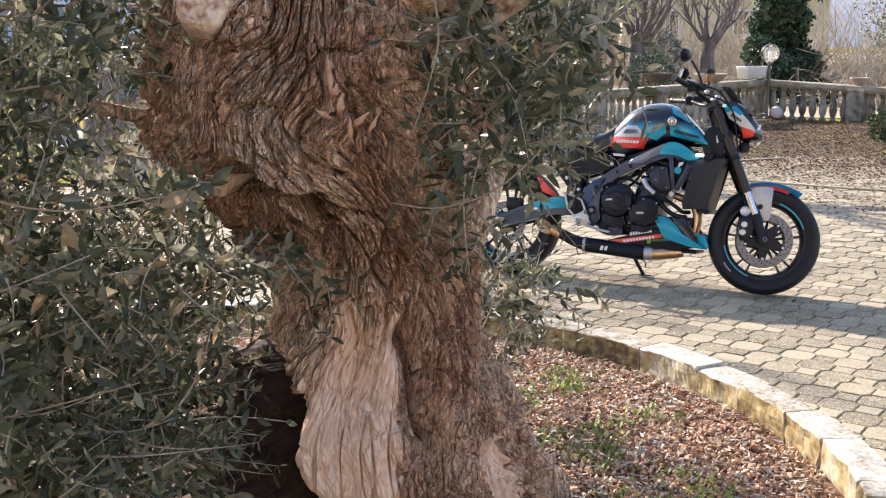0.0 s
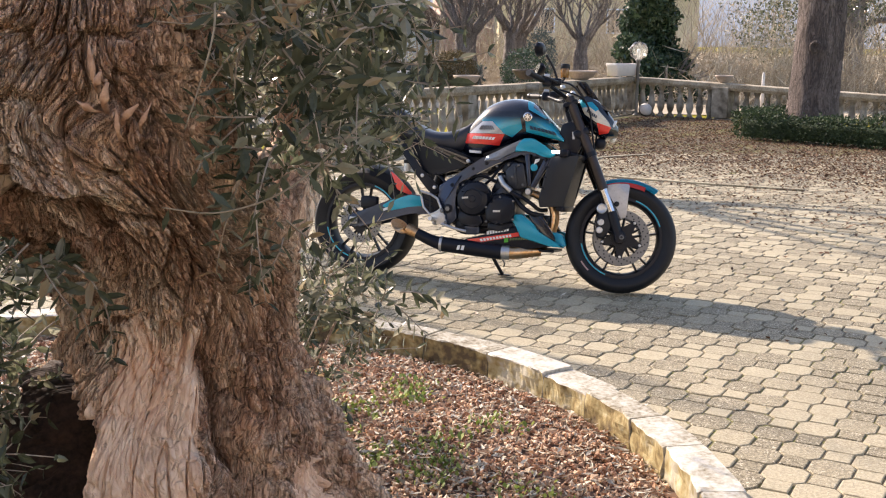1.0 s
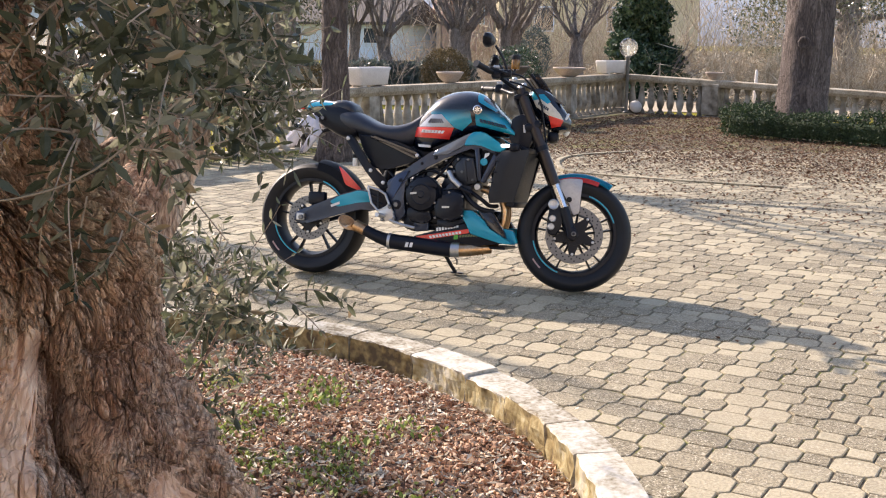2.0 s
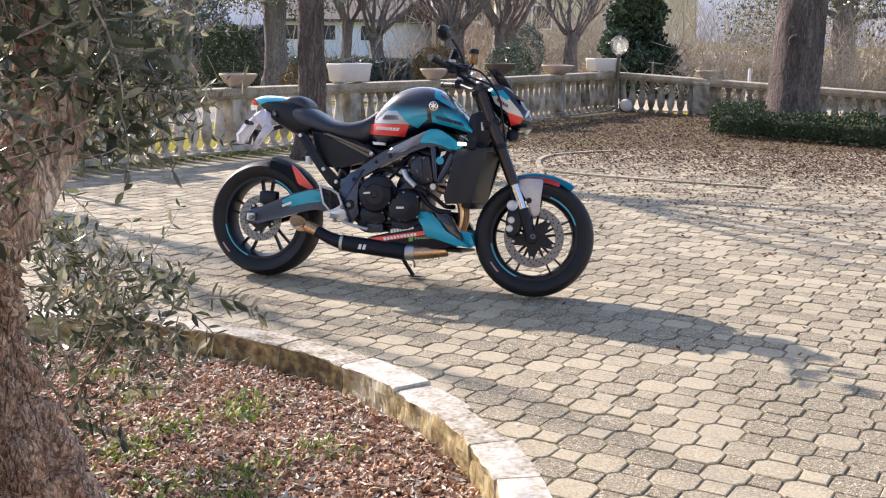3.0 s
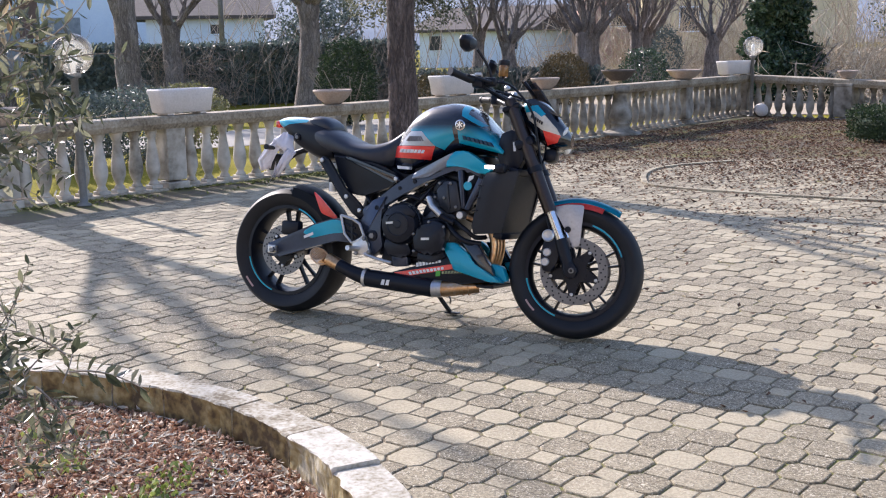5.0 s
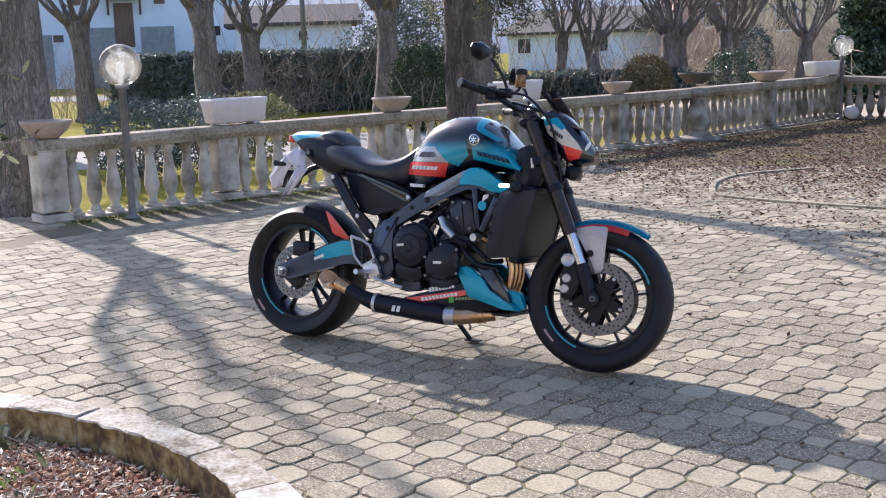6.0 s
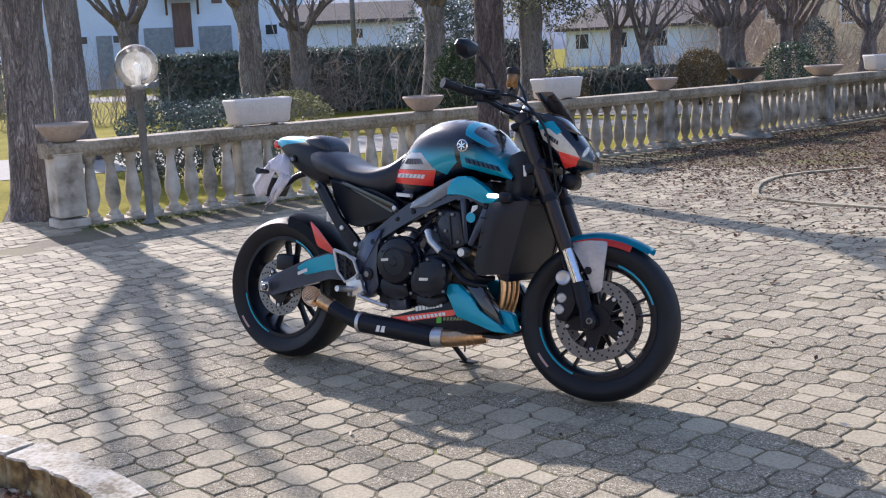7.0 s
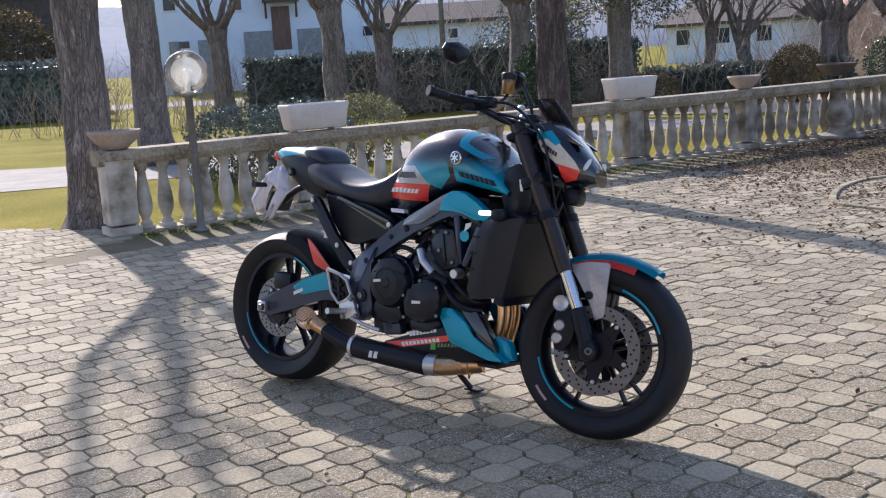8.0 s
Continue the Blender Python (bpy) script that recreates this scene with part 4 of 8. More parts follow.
house("ochre house far behind the bare trees", 9, 66, 0, 11, 8, 4.2, WALL_YELLOW, 2.2, [("window", -3, 2.4, 1, 1.2), ("window", 1, 2.4, 1, 1.2)])
house("rose-coloured house far behind the bare trees", 3.5, 72, 5, 7, 8, 5.0, WALL_PINK, 2.2, [("window", -1.5, 2.8, 1, 1.2), ("window", 1.5, 2.8, 1, 1.2)])
house("dark brown building at the edge of the lawn", -35, 34.5, 40, 15, 7, 4.6, ROOF, 1.5, [("window", 2, 3.0, 1, 1.3)])
pole = thing("utility_pole", "slim grey metal utility pole by the road", "pole", pose(-8.7, 30.4, -0.06))
bm = bmesh.new()
lathe(bm, [(0.08, 0), (0.07, 3), (0.055, 8.0), (0.04, 8.1)], 10)
part("mast", bm, POST, pole, smooth=True)
for x, y, h, r in ((3.0, 38, 7.5, 0.07), (0.4, 44, 7.5, 0.08), (7.1, 23.0, 0.76, 0.04)):
    pl = thing("utility_pole" if h > 2 else "marker_post", "weathered wooden utility pole by the road" if h > 2 else "short white marker post in the dry field", "pole", pose(x, y, -0.06))
    bm = bmesh.new()
    lathe(bm, [(r, 0), (r * 0.9, h * 0.5), (r * 0.75, h), (r * 0.3, h + 0.03)], 10)
    part("mast", bm, TWIG if h > 2 else PLANTER_WHITE, pl, smooth=True)

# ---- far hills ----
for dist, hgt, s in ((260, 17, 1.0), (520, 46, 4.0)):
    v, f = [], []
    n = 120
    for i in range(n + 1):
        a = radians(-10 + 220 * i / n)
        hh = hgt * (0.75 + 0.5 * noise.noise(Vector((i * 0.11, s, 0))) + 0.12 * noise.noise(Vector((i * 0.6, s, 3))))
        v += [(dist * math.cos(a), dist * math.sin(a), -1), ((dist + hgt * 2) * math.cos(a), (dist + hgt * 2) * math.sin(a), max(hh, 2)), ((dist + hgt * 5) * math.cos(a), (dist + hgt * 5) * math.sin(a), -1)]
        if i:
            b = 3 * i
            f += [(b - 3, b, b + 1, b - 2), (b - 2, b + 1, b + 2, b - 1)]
    tagged(raw("backdrop", v, f, HILL_HAZED, smooth=True), "hazy blue-grey wooded hills on the horizon", "hills", kind="structure")

# ---- motorcycle ----
def paint(name, c, rough=0.25, coat=1.0, metal=0.0, spread=0.12, spec=0.5):
    d = tuple(max(v * (1 - spread), 0) for v in c)
    l = tuple(min(v * (1 + spread), 1) for v in c)
    return material(name, tones(d, l), scale=7, rough=rough, metal=metal, coat=coat, bump=0.0, rough_var=0.06, bump_scale=90, spec=spec)


TEAL = paint("teal_paint", (0.0, 0.30, 0.445), 0.3, 0.3, 0.15, 0.03, 0.25)
# the blue in the black paints stands in for sky reflected off them
GLOSS_BLACK = paint("black_gloss_paint", (0.004, 0.006, 0.014), 0.2, 0.7, 0.0, 0.12, 0.5)
SATIN_BLACK = paint("satin_black_plastic", (0.005, 0.007, 0.014), 0.38, 0.0, 0.0, 0.12, 0.28)
FRAME_PAINT = paint("dark_blue_grey_frame_paint", (0.030, 0.042, 0.075), 0.34, 0.3, 0.5)
ENGINE_BLACK = paint("engine_black", (0.009, 0.012, 0.021), 0.36, 0.1, 0.3, 0.12, 0.3)
SILVER_PAINT = paint("silver_grey_paint", (0.40, 0.40, 0.43), 0.3, 0.6, 0.25)
SHROUD_BLACK = paint("matte_shroud_plastic", (0.016, 0.018, 0.024), 0.5, 0.0, 0.0, 0.12, 0.35)
# brown base colour puts the fork tubes' brownish sheen into the paint
FORK_BROWN = paint("brown_sheen_fork_tube", (0.045, 0.034, 0.032), 0.3, 0.2, 0.7)
SLATE_PAINT = paint("slate_silver_paint", (0.17, 0.20, 0.26), 0.3, 0.6, 0.4)
CREAM_PAINT = paint("cream_paint", (0.60, 0.56, 0.48), 0.32, 0.5)
HEAD_GREY = paint("dark_grey_casting", (0.030, 0.035, 0.046), 0.42, 0.1, 0.4)
RED_PAINT = paint("red_paint", (0.78, 0.045, 0.035), 0.3, 0.5)
WHITE_DECAL = paint("white_decal", (0.72, 0.72, 0.72), 0.4, 0.2)
GREEN_DECAL = paint("green_decal", (0.05, 0.35, 0.03), 0.4, 0.2)
# a trace of blue paints the bluish sheen on the tyres
RUBBER = material("tyre_rubber", tones((0.006, 0.007, 0.011), (0.013, 0.014, 0.018)), scale=12, rough=0.55, spec=0.35, bump=0.0008, bump_scale=160)
SEAT_VINYL = material("seat_vinyl", tones((0.012, 0.016, 0.028), (0.024, 0.029, 0.044)), scale=16, rough=0.38, bump=0.0008, bump_scale=260)
CHROME = paint("chrome", (0.72, 0.72, 0.74), 0.12, 0.0, 1.0)
STEEL = paint("brushed_steel", (0.20, 0.20, 0.205), 0.45, 0.0, 1.0)
ALLOY = paint("cast_alloy", (0.55, 0.55, 0.56), 0.38, 0.0, 0.9)
TITANIUM = material("blued_titanium", [(0.3, (0.42, 0.19, 0.09)), (0.5, (0.62, 0.38, 0.20)), (0.7, (0.66, 0.50, 0.36))], scale=9, rough=0.32, metal=1.0, rough_var=0.08)
CLOTH = material("white_cloth", tones((0.62, 0.60, 0.66), (0.76, 0.74, 0.80)), scale=9, rough=0.95, bump=0.004, bump_scale=60)
AMBER = paint("amber_liquid", (0.20, 0.085, 0.015), 0.25, 0.4, 0, 0.5)
LIGHT_GLASS = paint("lamp_lens", (0.75, 0.78, 0.80), 0.12, 0.8)
RED_LENS = paint("red_lens", (0.75, 0.03, 0.02), 0.15, 0.9)
RADIATOR = material("radiator_fins", tones((0.012, 0.012, 0.014), (0.035, 0.035, 0.038)), scale=60, rough=0.5, metal=0.4, stretch=(1, 1, 12), bump=0.004, bump_scale=40)


def lit_lens(name):
    m = bpy.data.materials.new(name)
    m.use_nodes = True
    b = m.node_tree.nodes["Principled BSDF"]
    b.inputs["Base Color"].default_value = (0.95, 0.93, 0.88, 1)
    b.inputs["Emission Color"].default_value = (1, 0.95, 0.88, 1)
    b.inputs["Emission Strength"].default_value = 2.2
    return m


SIGNAL_LIT = lit_lens("lit_signal_lamp")


def tinted(name, colour, amount):
    m = bpy.data.materials.new(name)
    m.use_nodes = True
    n, l = m.node_tree.nodes, m.node_tree.links
    tp, mx = n.new("ShaderNodeBsdfTransparent"), n.new("ShaderNodeMixShader")
    tp.inputs[0].default_value = (*colour, 1)
    n["Principled BSDF"].inputs["Base Color"].default_value = (0.02, 0.015, 0.012, 1)
    n["Principled BSDF"].inputs["Roughness"].default_value = 0.08
    mx.inputs[0].default_value = amount
    l.new(tp.outputs[0], mx.inputs[1])
    l.new(n["Principled BSDF"].outputs[0], mx.inputs[2])
    l.new(mx.outputs[0], n["Material Output"].inputs[0])
    return m


SCREEN_TINT = tinted("smoked_screen", (0.42, 0.34, 0.28), 0.35)


def faded(name, low, high, z0, z1):
    """Lacquer that fades upward from one colour into another, as it was sprayed."""
    m = paint(name, low, 0.24, 0.65, 0.15, 0.03, 0.4)
    n, l = m.node_tree.nodes, m.node_tree.links
    tc, sep, mr, mx = n.new("ShaderNodeTexCoord"), n.new("ShaderNodeSeparateXYZ"), n.new("ShaderNodeMapRange"), n.new("ShaderNodeMix")
    mr.inputs[1].default_value, mr.inputs[2].default_value = z0, z1
    mr.interpolation_type = "SMOOTHSTEP"
    mx.data_type = "RGBA"
    ramp_out = [x for x in n if x.type == "VALTORGB"][0].outputs[0]
    l.new(tc.outputs["Object"], sep.inputs[0])
    l.new(sep.outputs[2], mr.inputs[0])
    l.new(mr.outputs[0], mx.inputs[0])
    l.new(ramp_out, mx.inputs[6])
    mx.inputs[7].default_value = (*high, 1)
    l.new(mx.outputs[2], n["Principled BSDF"].inputs["Base Color"])
    return m


TANK_FADE = faded("teal_fading_to_black_lacquer", (0.0, 0.32, 0.47), (0.003, 0.006, 0.013), 0.865, 0.935)

BIKE_M = pose(0.805, 6.1975, 0.002, -8.5, 0, -16.34)
bike = thing("motorcycle", "teal, black and red naked motorcycle parked on its side stand", "motorcycle", BIKE_M)
RW, FW, RR, FR = Vector((-0.742, 0, 0.308)), Vector((0.727, 0, 0.299)), 0.308, 0.299
AXIS_P, AXIS_D = Vector((0.425, 0, 0.99)), Vector((-0.40, 0, 0.92)).normalized()
STEER = Matrix.Translation(AXIS_P) @ Matrix.Rotation(radians(12), 4, AXIS_D) @ Matrix.Translation(-AXIS_P)


def bp(name, bm, mat, parent=None, label="", smooth=False, steer=False, sharp=None):
    """A part of the motorcycle, turned with the front end if asked."""
    if steer:
        bmesh.ops.transform(bm, matrix=STEER, verts=bm.verts)
    bmesh.ops.recalc_face_normals(bm, faces=bm.faces)
    ob = part(name, bm, mat, parent or bike, label, smooth)
    if smooth:
        ob.data.set_sharp_from_angle(angle=radians(sharp or 40))
    return ob


def plate(bm, outline, y0, y1, bevel=0.004):
    """A flat plate from an outline in (x, z), between two sideways places."""
    a = [bm.verts.new((x, y0, z)) for x, z in outline]
    b = [bm.verts.new((x, y1, z)) for x, z in outline]
    n = len(a)
    f0, f1 = bm.faces.new(a), bm.faces.new(b[::-1])
    for i in range(n):
        j = (i + 1) % n
        bm.faces.new((a[j], a[i], b[i], b[j]))
    if bevel:
        bmesh.ops.bevel(bm, geom=list(f0.edges) + list(f1.edges), offset=bevel, segments=2, affect="EDGES", profile=0.5)


def round_outline(pts, k=3):
    """Softens an outline's corners."""
    out = []
    n = len(pts)
    for i in range(n):
        p, q, r = Vector(pts[i - 1]), Vector(pts[i]), Vector(pts[(i + 1) % n])
        d = min(0.014, (p - q).length * 0.3, (r - q).length * 0.3)
        a, b = q + (p - q).normalized() * d, q + (r - q).normalized() * d
        for s in range(k):
            t = s / (k - 1)
            out.append(tuple((1 - t) ** 2 * a + 2 * t * (1 - t) * q + t * t * b))
    return out


def both(name, outline, y0, y1, mat, bevel=0.004, label="", steer=False, soft=True):
    for s in (1, -1):
        bm = bmesh.new()
        plate(bm, round_outline(outline) if soft else outline, s * y0, s * y1, bevel)
        bp(name, bm, mat, None, label, True, steer)


def one(name, outline, y0, y1, mat, bevel=0.003, label="", parent=None, steer=False, soft=True):
    bm = bmesh.new()
    plate(bm, round_outline(outline) if soft else outline, y0, y1, bevel)
    return bp(name, bm, mat, parent, label, True, steer)


def inside(x, z, poly):
    """True where (x, z) lies in the outline."""
    hit = False
    for (x0, z0), (x1, z1) in zip(poly, poly[1:] + poly[:1]):
        if (z0 > z) != (z1 > z) and x < x0 + (z - z0) * (x1 - x0) / (z1 - z0):
            hit = not hit
    return hit


def body_loft(stations, zones, n=48, sub=5, power=2.6, steer=False, inner=0.0):
    """A body of rounded cross-sections (x, top, bottom, half width). zones: (name, material, label, outline in x and z or None for the rest),
    the rest first; the body is cut along the outlines and split into one part for each zone, off the middle strip of half width inner."""
    st = smooth_path([Vector((s[0], s[1], s[2])) for s in stations], sub)
    hw = smooth_path([Vector((s[3], 0, 0)) for s in stations], sub)
    loops = []
    for (x, t, b), (w, _, _) in zip(st, hw):
        row = []
        for k in range(n):
            a = 2 * math.pi * (k + 0.5) / n
            c, q = math.cos(a), math.sin(a)
            row.append(Vector((x, w * math.copysign(abs(c) ** (2 / power), c), (t + b) / 2 + (t - b) / 2 * math.copysign(abs(q) ** (2 / power), q))))
        loops.append(row)
    whole = bmesh.new()
    rings(whole, loops)
    outlines = [z[3] for z in zones if z[3]]
    for poly in outlines:
        for (x0, z0), (x1, z1) in zip(poly, poly[1:] + poly[:1]):
            lo, hi = min(x0, x1) - 0.004, max(x0, x1) + 0.004
            zl, zh = min(z0, z1) - 0.004, max(z0, z1) + 0.004
            near = [f for f in whole.faces if any(lo < v.co.x < hi or zl < v.co.z < zh for v in f.verts)]
            geom = near + list({e for f in near for e in f.edges}) + list({v for f in near for v in f.verts})
            bmesh.ops.bisect_plane(whole, geom=geom, dist=1e-6, plane_co=(x0, 0, z0), plane_no=Vector((z1 - z0, 0, x0 - x1)).normalized())
    groups = {}
    for f in whole.faces:
        c = f.calc_center_median()
        key = (0, False)
        for i, z in enumerate(zones):
            if z[3] and abs(c.y) > inner and inside(c.x, c.z, z[3]):
                key = (i, c.y > 0)
        groups.setdefault(key, []).append(f)
    first = None
    for i, side in sorted(groups):
        name, mt, label, _ = zones[i]
        bm = bmesh.new()
        seen = {}
        for f in groups[i, side]:
            vs = []
            for v in f.verts:
                if v not in seen:
                    seen[v] = bm.verts.new(v.co)
                vs.append(seen[v])
            bm.faces.new(vs)
        ob = bp(name, bm, mt, first, label, True, steer)
        first = first or ob
    whole.free()
    return first


def bar(name, pts, r, mat, n=10, parent=None, label="", steer=False, soft=True):
    bm = bmesh.new()
    P = smooth_path(pts, 5) if soft and len(pts) > 2 else [Vector(p) for p in pts]
    if isinstance(r, (list, tuple)) and len(r) != len(P):
        rr = smooth_path([Vector((v, 0, 0)) for v in r], 5)
        r = [v.x for v in rr]
    tube(bm, P, r, n)
    return bp(name, bm, mat, parent, label, True, steer)


def disc(bm, x, z, r, y0, y1, n=24, bevel=0.0, steps=None):
    """A round boss pointing sideways; steps are (radius share, depth share)."""
    prof = steps or ([(1, 0), (1, 1)] if not bevel else [(1, 0), (1, 1 - bevel), (1 - bevel, 1)])
    rings(bm, [[(x + r * s * math.cos(2 * math.pi * i / n), y0 + (y1 - y0) * d, z + r * s * math.sin(2 * math.pi * i / n)) for i in range(n)] for s, d in prof])


def bolt(x, y, z, r=0.008, mat=STEEL, d=-0.008, parent=None, steer=False):
    bm = bmesh.new()
    disc(bm, x, z, r, y, y + d, 8, 0.3)
    bp("bolt", bm, mat, parent, "", False, steer)


# wheels
def wheel(c, R, width, rim, steer, name, discs, disc_r, label):
    hub = bmesh.new()
    disc(hub, c.x, c.z, 0.042, -0.075, 0.075, 24, 0.08)
    w = bp(name, hub, SATIN_BLACK, None, label, True, steer)
    h = width / 2
    prof = [(rim - 0.004, -h * 0.62), (rim + 0.012, -h * 0.78), (R - 0.045, -h * 0.99), (R - 0.03, -h), (R - 0.014, -h * 0.8), (R - 0.005, -h * 0.48), (R, 0)]
    prof = prof + [(r, -y) for r, y in prof[-2::-1]]
    bm = bmesh.new()
    n = 64
    rows = [[(c.x + r * math.cos(2 * math.pi * i / n), y, c.z + r * math.sin(2 * math.pi * i / n)) for i in range(n)] for r, y in prof]
    rings(bm, rows, caps=False)
    bp("tyre", bm, RUBBER, w, "black road tyre", True, steer)
    bm = bmesh.new()
    prof = [(rim + 0.004, -h * 0.66), (rim + 0.004, -h * 0.74), (rim - 0.012, -h * 0.74), (rim - 0.02, -h * 0.5), (rim - 0.028, 0), (rim - 0.02, h * 0.5), (rim - 0.012, h * 0.74), (rim + 0.004, h * 0.74), (rim + 0.004, h * 0.66)]
    rings(bm, [[(c.x + r * math.cos(2 * math.pi * i / n), y, c.z + r * math.sin(2 * math.pi * i / n)) for i in range(n)] for r, y in prof], caps=False)
    bp("rim", bm, SATIN_BLACK, w, "black cast rim", True, steer)
    for i in range(5):
        for off in (-0.17, 0.17):
            a = 2 * math.pi * i / 5 + 0.35
            p0 = Vector((c.x + 0.036 * math.cos(a + off), 0, c.z + 0.036 * math.sin(a + off)))
            b = a + off * 0.95
            p1 = Vector((c.x + (rim - 0.02) * math.cos(b), 0, c.z + (rim - 0.02) * math.sin(b)))
            bm = bmesh.new()
            t = Vector((-math.sin(a), 0, math.cos(a)))
            rings(bm, [[p + t * (u * wd) + Vector((0, v * dp, 0)) for u, v in ((-1, -0.6), (-0.5, -1), (0.5, -1), (1, -0.6), (1, 0.6), (0.5, 1), (-0.5, 1), (-1, 0.6))] for p, wd, dp in ((p0, 0.009, 0.03), (p0.lerp(p1, 0.5), 0.0048, 0.016), (p1, 0.006, 0.02))])
            bp("spoke", bm, SATIN_BLACK, w, "", True, steer)
    # teal rim tape and pale tyre mark
    for y in (-h * 0.76, h * 0.76):
        for a0, a1 in ((192, 250), (20, 72)):
            bm = bmesh.new()
            k = 20
            rings(bm, [[(c.x + r * math.cos(radians(a0 + (a1 - a0) * i / k)), y * 1.012, c.z + r * math.sin(radians(a0 + (a1 - a0) * i / k))) for i in range(k + 1)] for r in (rim - 0.006, rim + 0.001)], closed=False)
            bp("rim_tape", bm, TEAL, w, "teal rim tape", False, steer)
    bm = bmesh.new()
    k = 8
    rings(bm, [[(c.x + r * math.cos(radians(214 + 14 * i / k)), -h * 1.006 * f, c.z + r * math.sin(radians(214 + 14 * i / k))) for i in range(k + 1)] for r, f in ((R - 0.055, 0.955), (R - 0.047, 0.99))], closed=False)
    bp("sidewall_mark", bm, paint(name + "_mark", (0.46, 0.30, 0.28), 0.6, 0), w, "", False, steer)
    for y in discs:
        bm = bmesh.new()
        n2 = 72
        s = math.copysign(1, y)
        rings(bm, [[(c.x + r * math.cos(2 * math.pi * i / n2), yy, c.z + r * math.sin(2 * math.pi * i / n2)) for i in range(n2)] for r, yy in ((disc_r - 0.042, y), (disc_r, y), (disc_r, y + s * 0.005), (disc_r - 0.042, y + s * 0.005), (disc_r - 0.042, y))], caps=False)
        d = bp("brake_disc", bm, STEEL, w, "drilled steel brake disc", True, steer)
        bm = bmesh.new()
        for i in range(54):
            a = 2 * math.pi * i / 54
            r = disc_r - 0.042 + (0.011, 0.021, 0.032)[i % 3]
            disc(bm, c.x + r * math.cos(a), c.z + r * math.sin(a), 0.0042, y - s * 0.0008, y + s * 0.0062, 8)
        bp("disc_hole_ring", bm, SATIN_BLACK, d, "", False, steer)["kind"] = "stuff"
        bm = bmesh.new()
        for i in range(5):
            a = 2 * math.pi * i / 5 + 0.9
            u, v = Vector((math.cos(a), 0, math.sin(a))), Vector((-math.sin(a), 0, math.cos(a)))
            p = Vector((c.x, y, c.z))
            rings(bm, [[p + u * rr + v * ww + Vector((0, e, 0)) for ww, e in ((-k2, 0.0), (k2, 0.0), (k2, s * 0.006), (-k2, s * 0.006))] for rr, k2 in ((0.05, 0.030), (disc_r - 0.06, 0.017), (disc_r - 0.037, 0.013))])
        disc(bm, c.x, c.z, 0.058, y, y + s * 0.012, 28)
        bp("disc_carrier", bm, SATIN_BLACK, d, "", False, steer)
        for i in range(5):
            a = 2 * math.pi * i / 5 + 0.9
            bolt(c.x + (disc_r - 0.045) * math.cos(a), y + s * 0.004, c.z + (disc_r - 0.045) * math.sin(a), 0.008, ALLOY, s * 0.006, d, steer)
    return w


wheel(RW, RR, 0.182, 0.218, False, "rear_wheel", (-0.085,), 0.122, "rear wheel with black cast spokes and teal rim tape")
wheel(FW, FR, 0.122, 0.217, True, "front_wheel", (-0.066, 0.066), 0.149, "front wheel with twin discs and teal rim tape")

# swingarm, rear axle, hugger
both("swingarm", [(-0.81, 0.288), (-0.80, 0.34), (-0.66, 0.395), (-0.54, 0.447), (-0.43, 0.48), (-0.34, 0.47), (-0.24, 0.44), (-0.24, 0.385), (-0.34, 0.37), (-0.42, 0.372), (-0.55, 0.335), (-0.74, 0.275)], -0.105, -0.15, FRAME_PAINT, 0.008, "dark swingarm with teal band")
one("swingarm_band", [(-0.60, 0.405), (-0.54, 0.441), (-0.43, 0.474), (-0.352, 0.464), (-0.352, 0.415), (-0.43, 0.408), (-0.55, 0.378)], -0.1505, -0.1535, TEAL, 0.001, "teal paint band")
one("swingarm_label", [(-0.59, 0.388), (-0.54, 0.408), (-0.537, 0.395), (-0.587, 0.375)], -0.154, -0.1552, WHITE_DECAL, 0, soft=False)
bm = bmesh.new()
box(bm, (-0.762, -0.158, 0.314), (0.045, 0.02, 0.04), 0.004)
ax = bp("axle_block", bm, ALLOY, None, "silver axle adjuster block")
bm = bmesh.new()
disc(bm, -0.755, 0.312, 0.015, -0.165, -0.182, 6, 0.2)
bp("axle_nut", bm, STEEL, ax)
bar("rear_axle", [(-0.742, -0.15, 0.308), (-0.742, 0.15, 0.308)], 0.013, STEEL, soft=False)
bm = bmesh.new()
box(bm, (-0.69, -0.1, 0.42), (0.10, 0.05, 0.07), 0.012, None)
bp("rear_caliper", bm, SATIN_BLACK, None, "black rear brake caliper", True)
bm = bmesh.new()
k = 16
arc = [radians(20 + 62 * i / k) for i in range(k + 1)]
rings(bm, [[(RW.x + (RR + lift) * math.cos(a), y, RW.z + (RR + lift) * math.sin(a)) for a in arc] for y, lift in ((-0.095, -0.04), (-0.09, 0.004), (-0.05, 0.02), (0, 0.024), (0.05, 0.02), (0.09, 0.004), (0.095, -0.04))], closed=False)
bmesh.ops.solidify(bm, geom=bm.faces[:], thickness=0.004)
bp("rear_hugger", bm, SATIN_BLACK, None, "black rear hugger mudguard", True)
one("hugger_panel", [(-0.575, 0.605), (-0.535, 0.575), (-0.44, 0.485), (-0.445, 0.47), (-0.53, 0.50)], -0.098, -0.104, RED_PAINT, 0.001, "red hugger panel")
bar("shock_absorber", [(-0.30, 0, 0.62), (-0.36, 0, 0.42)], 0.03, SATIN_BLACK, soft=False)
bm = bmesh.new()
lathe(bm, [(0.023, 0), (0.025, 0.004), (0.025, 0.055), (0.02, 0.06)], 14, Matrix.Translation((-0.487, -0.07, 0.605)) @ Matrix.Scale(0.8, 4))
res = bp("fluid_reservoir", bm, LIGHT_GLASS, None, "small pale brake fluid reservoir", True)
bm = bmesh.new()
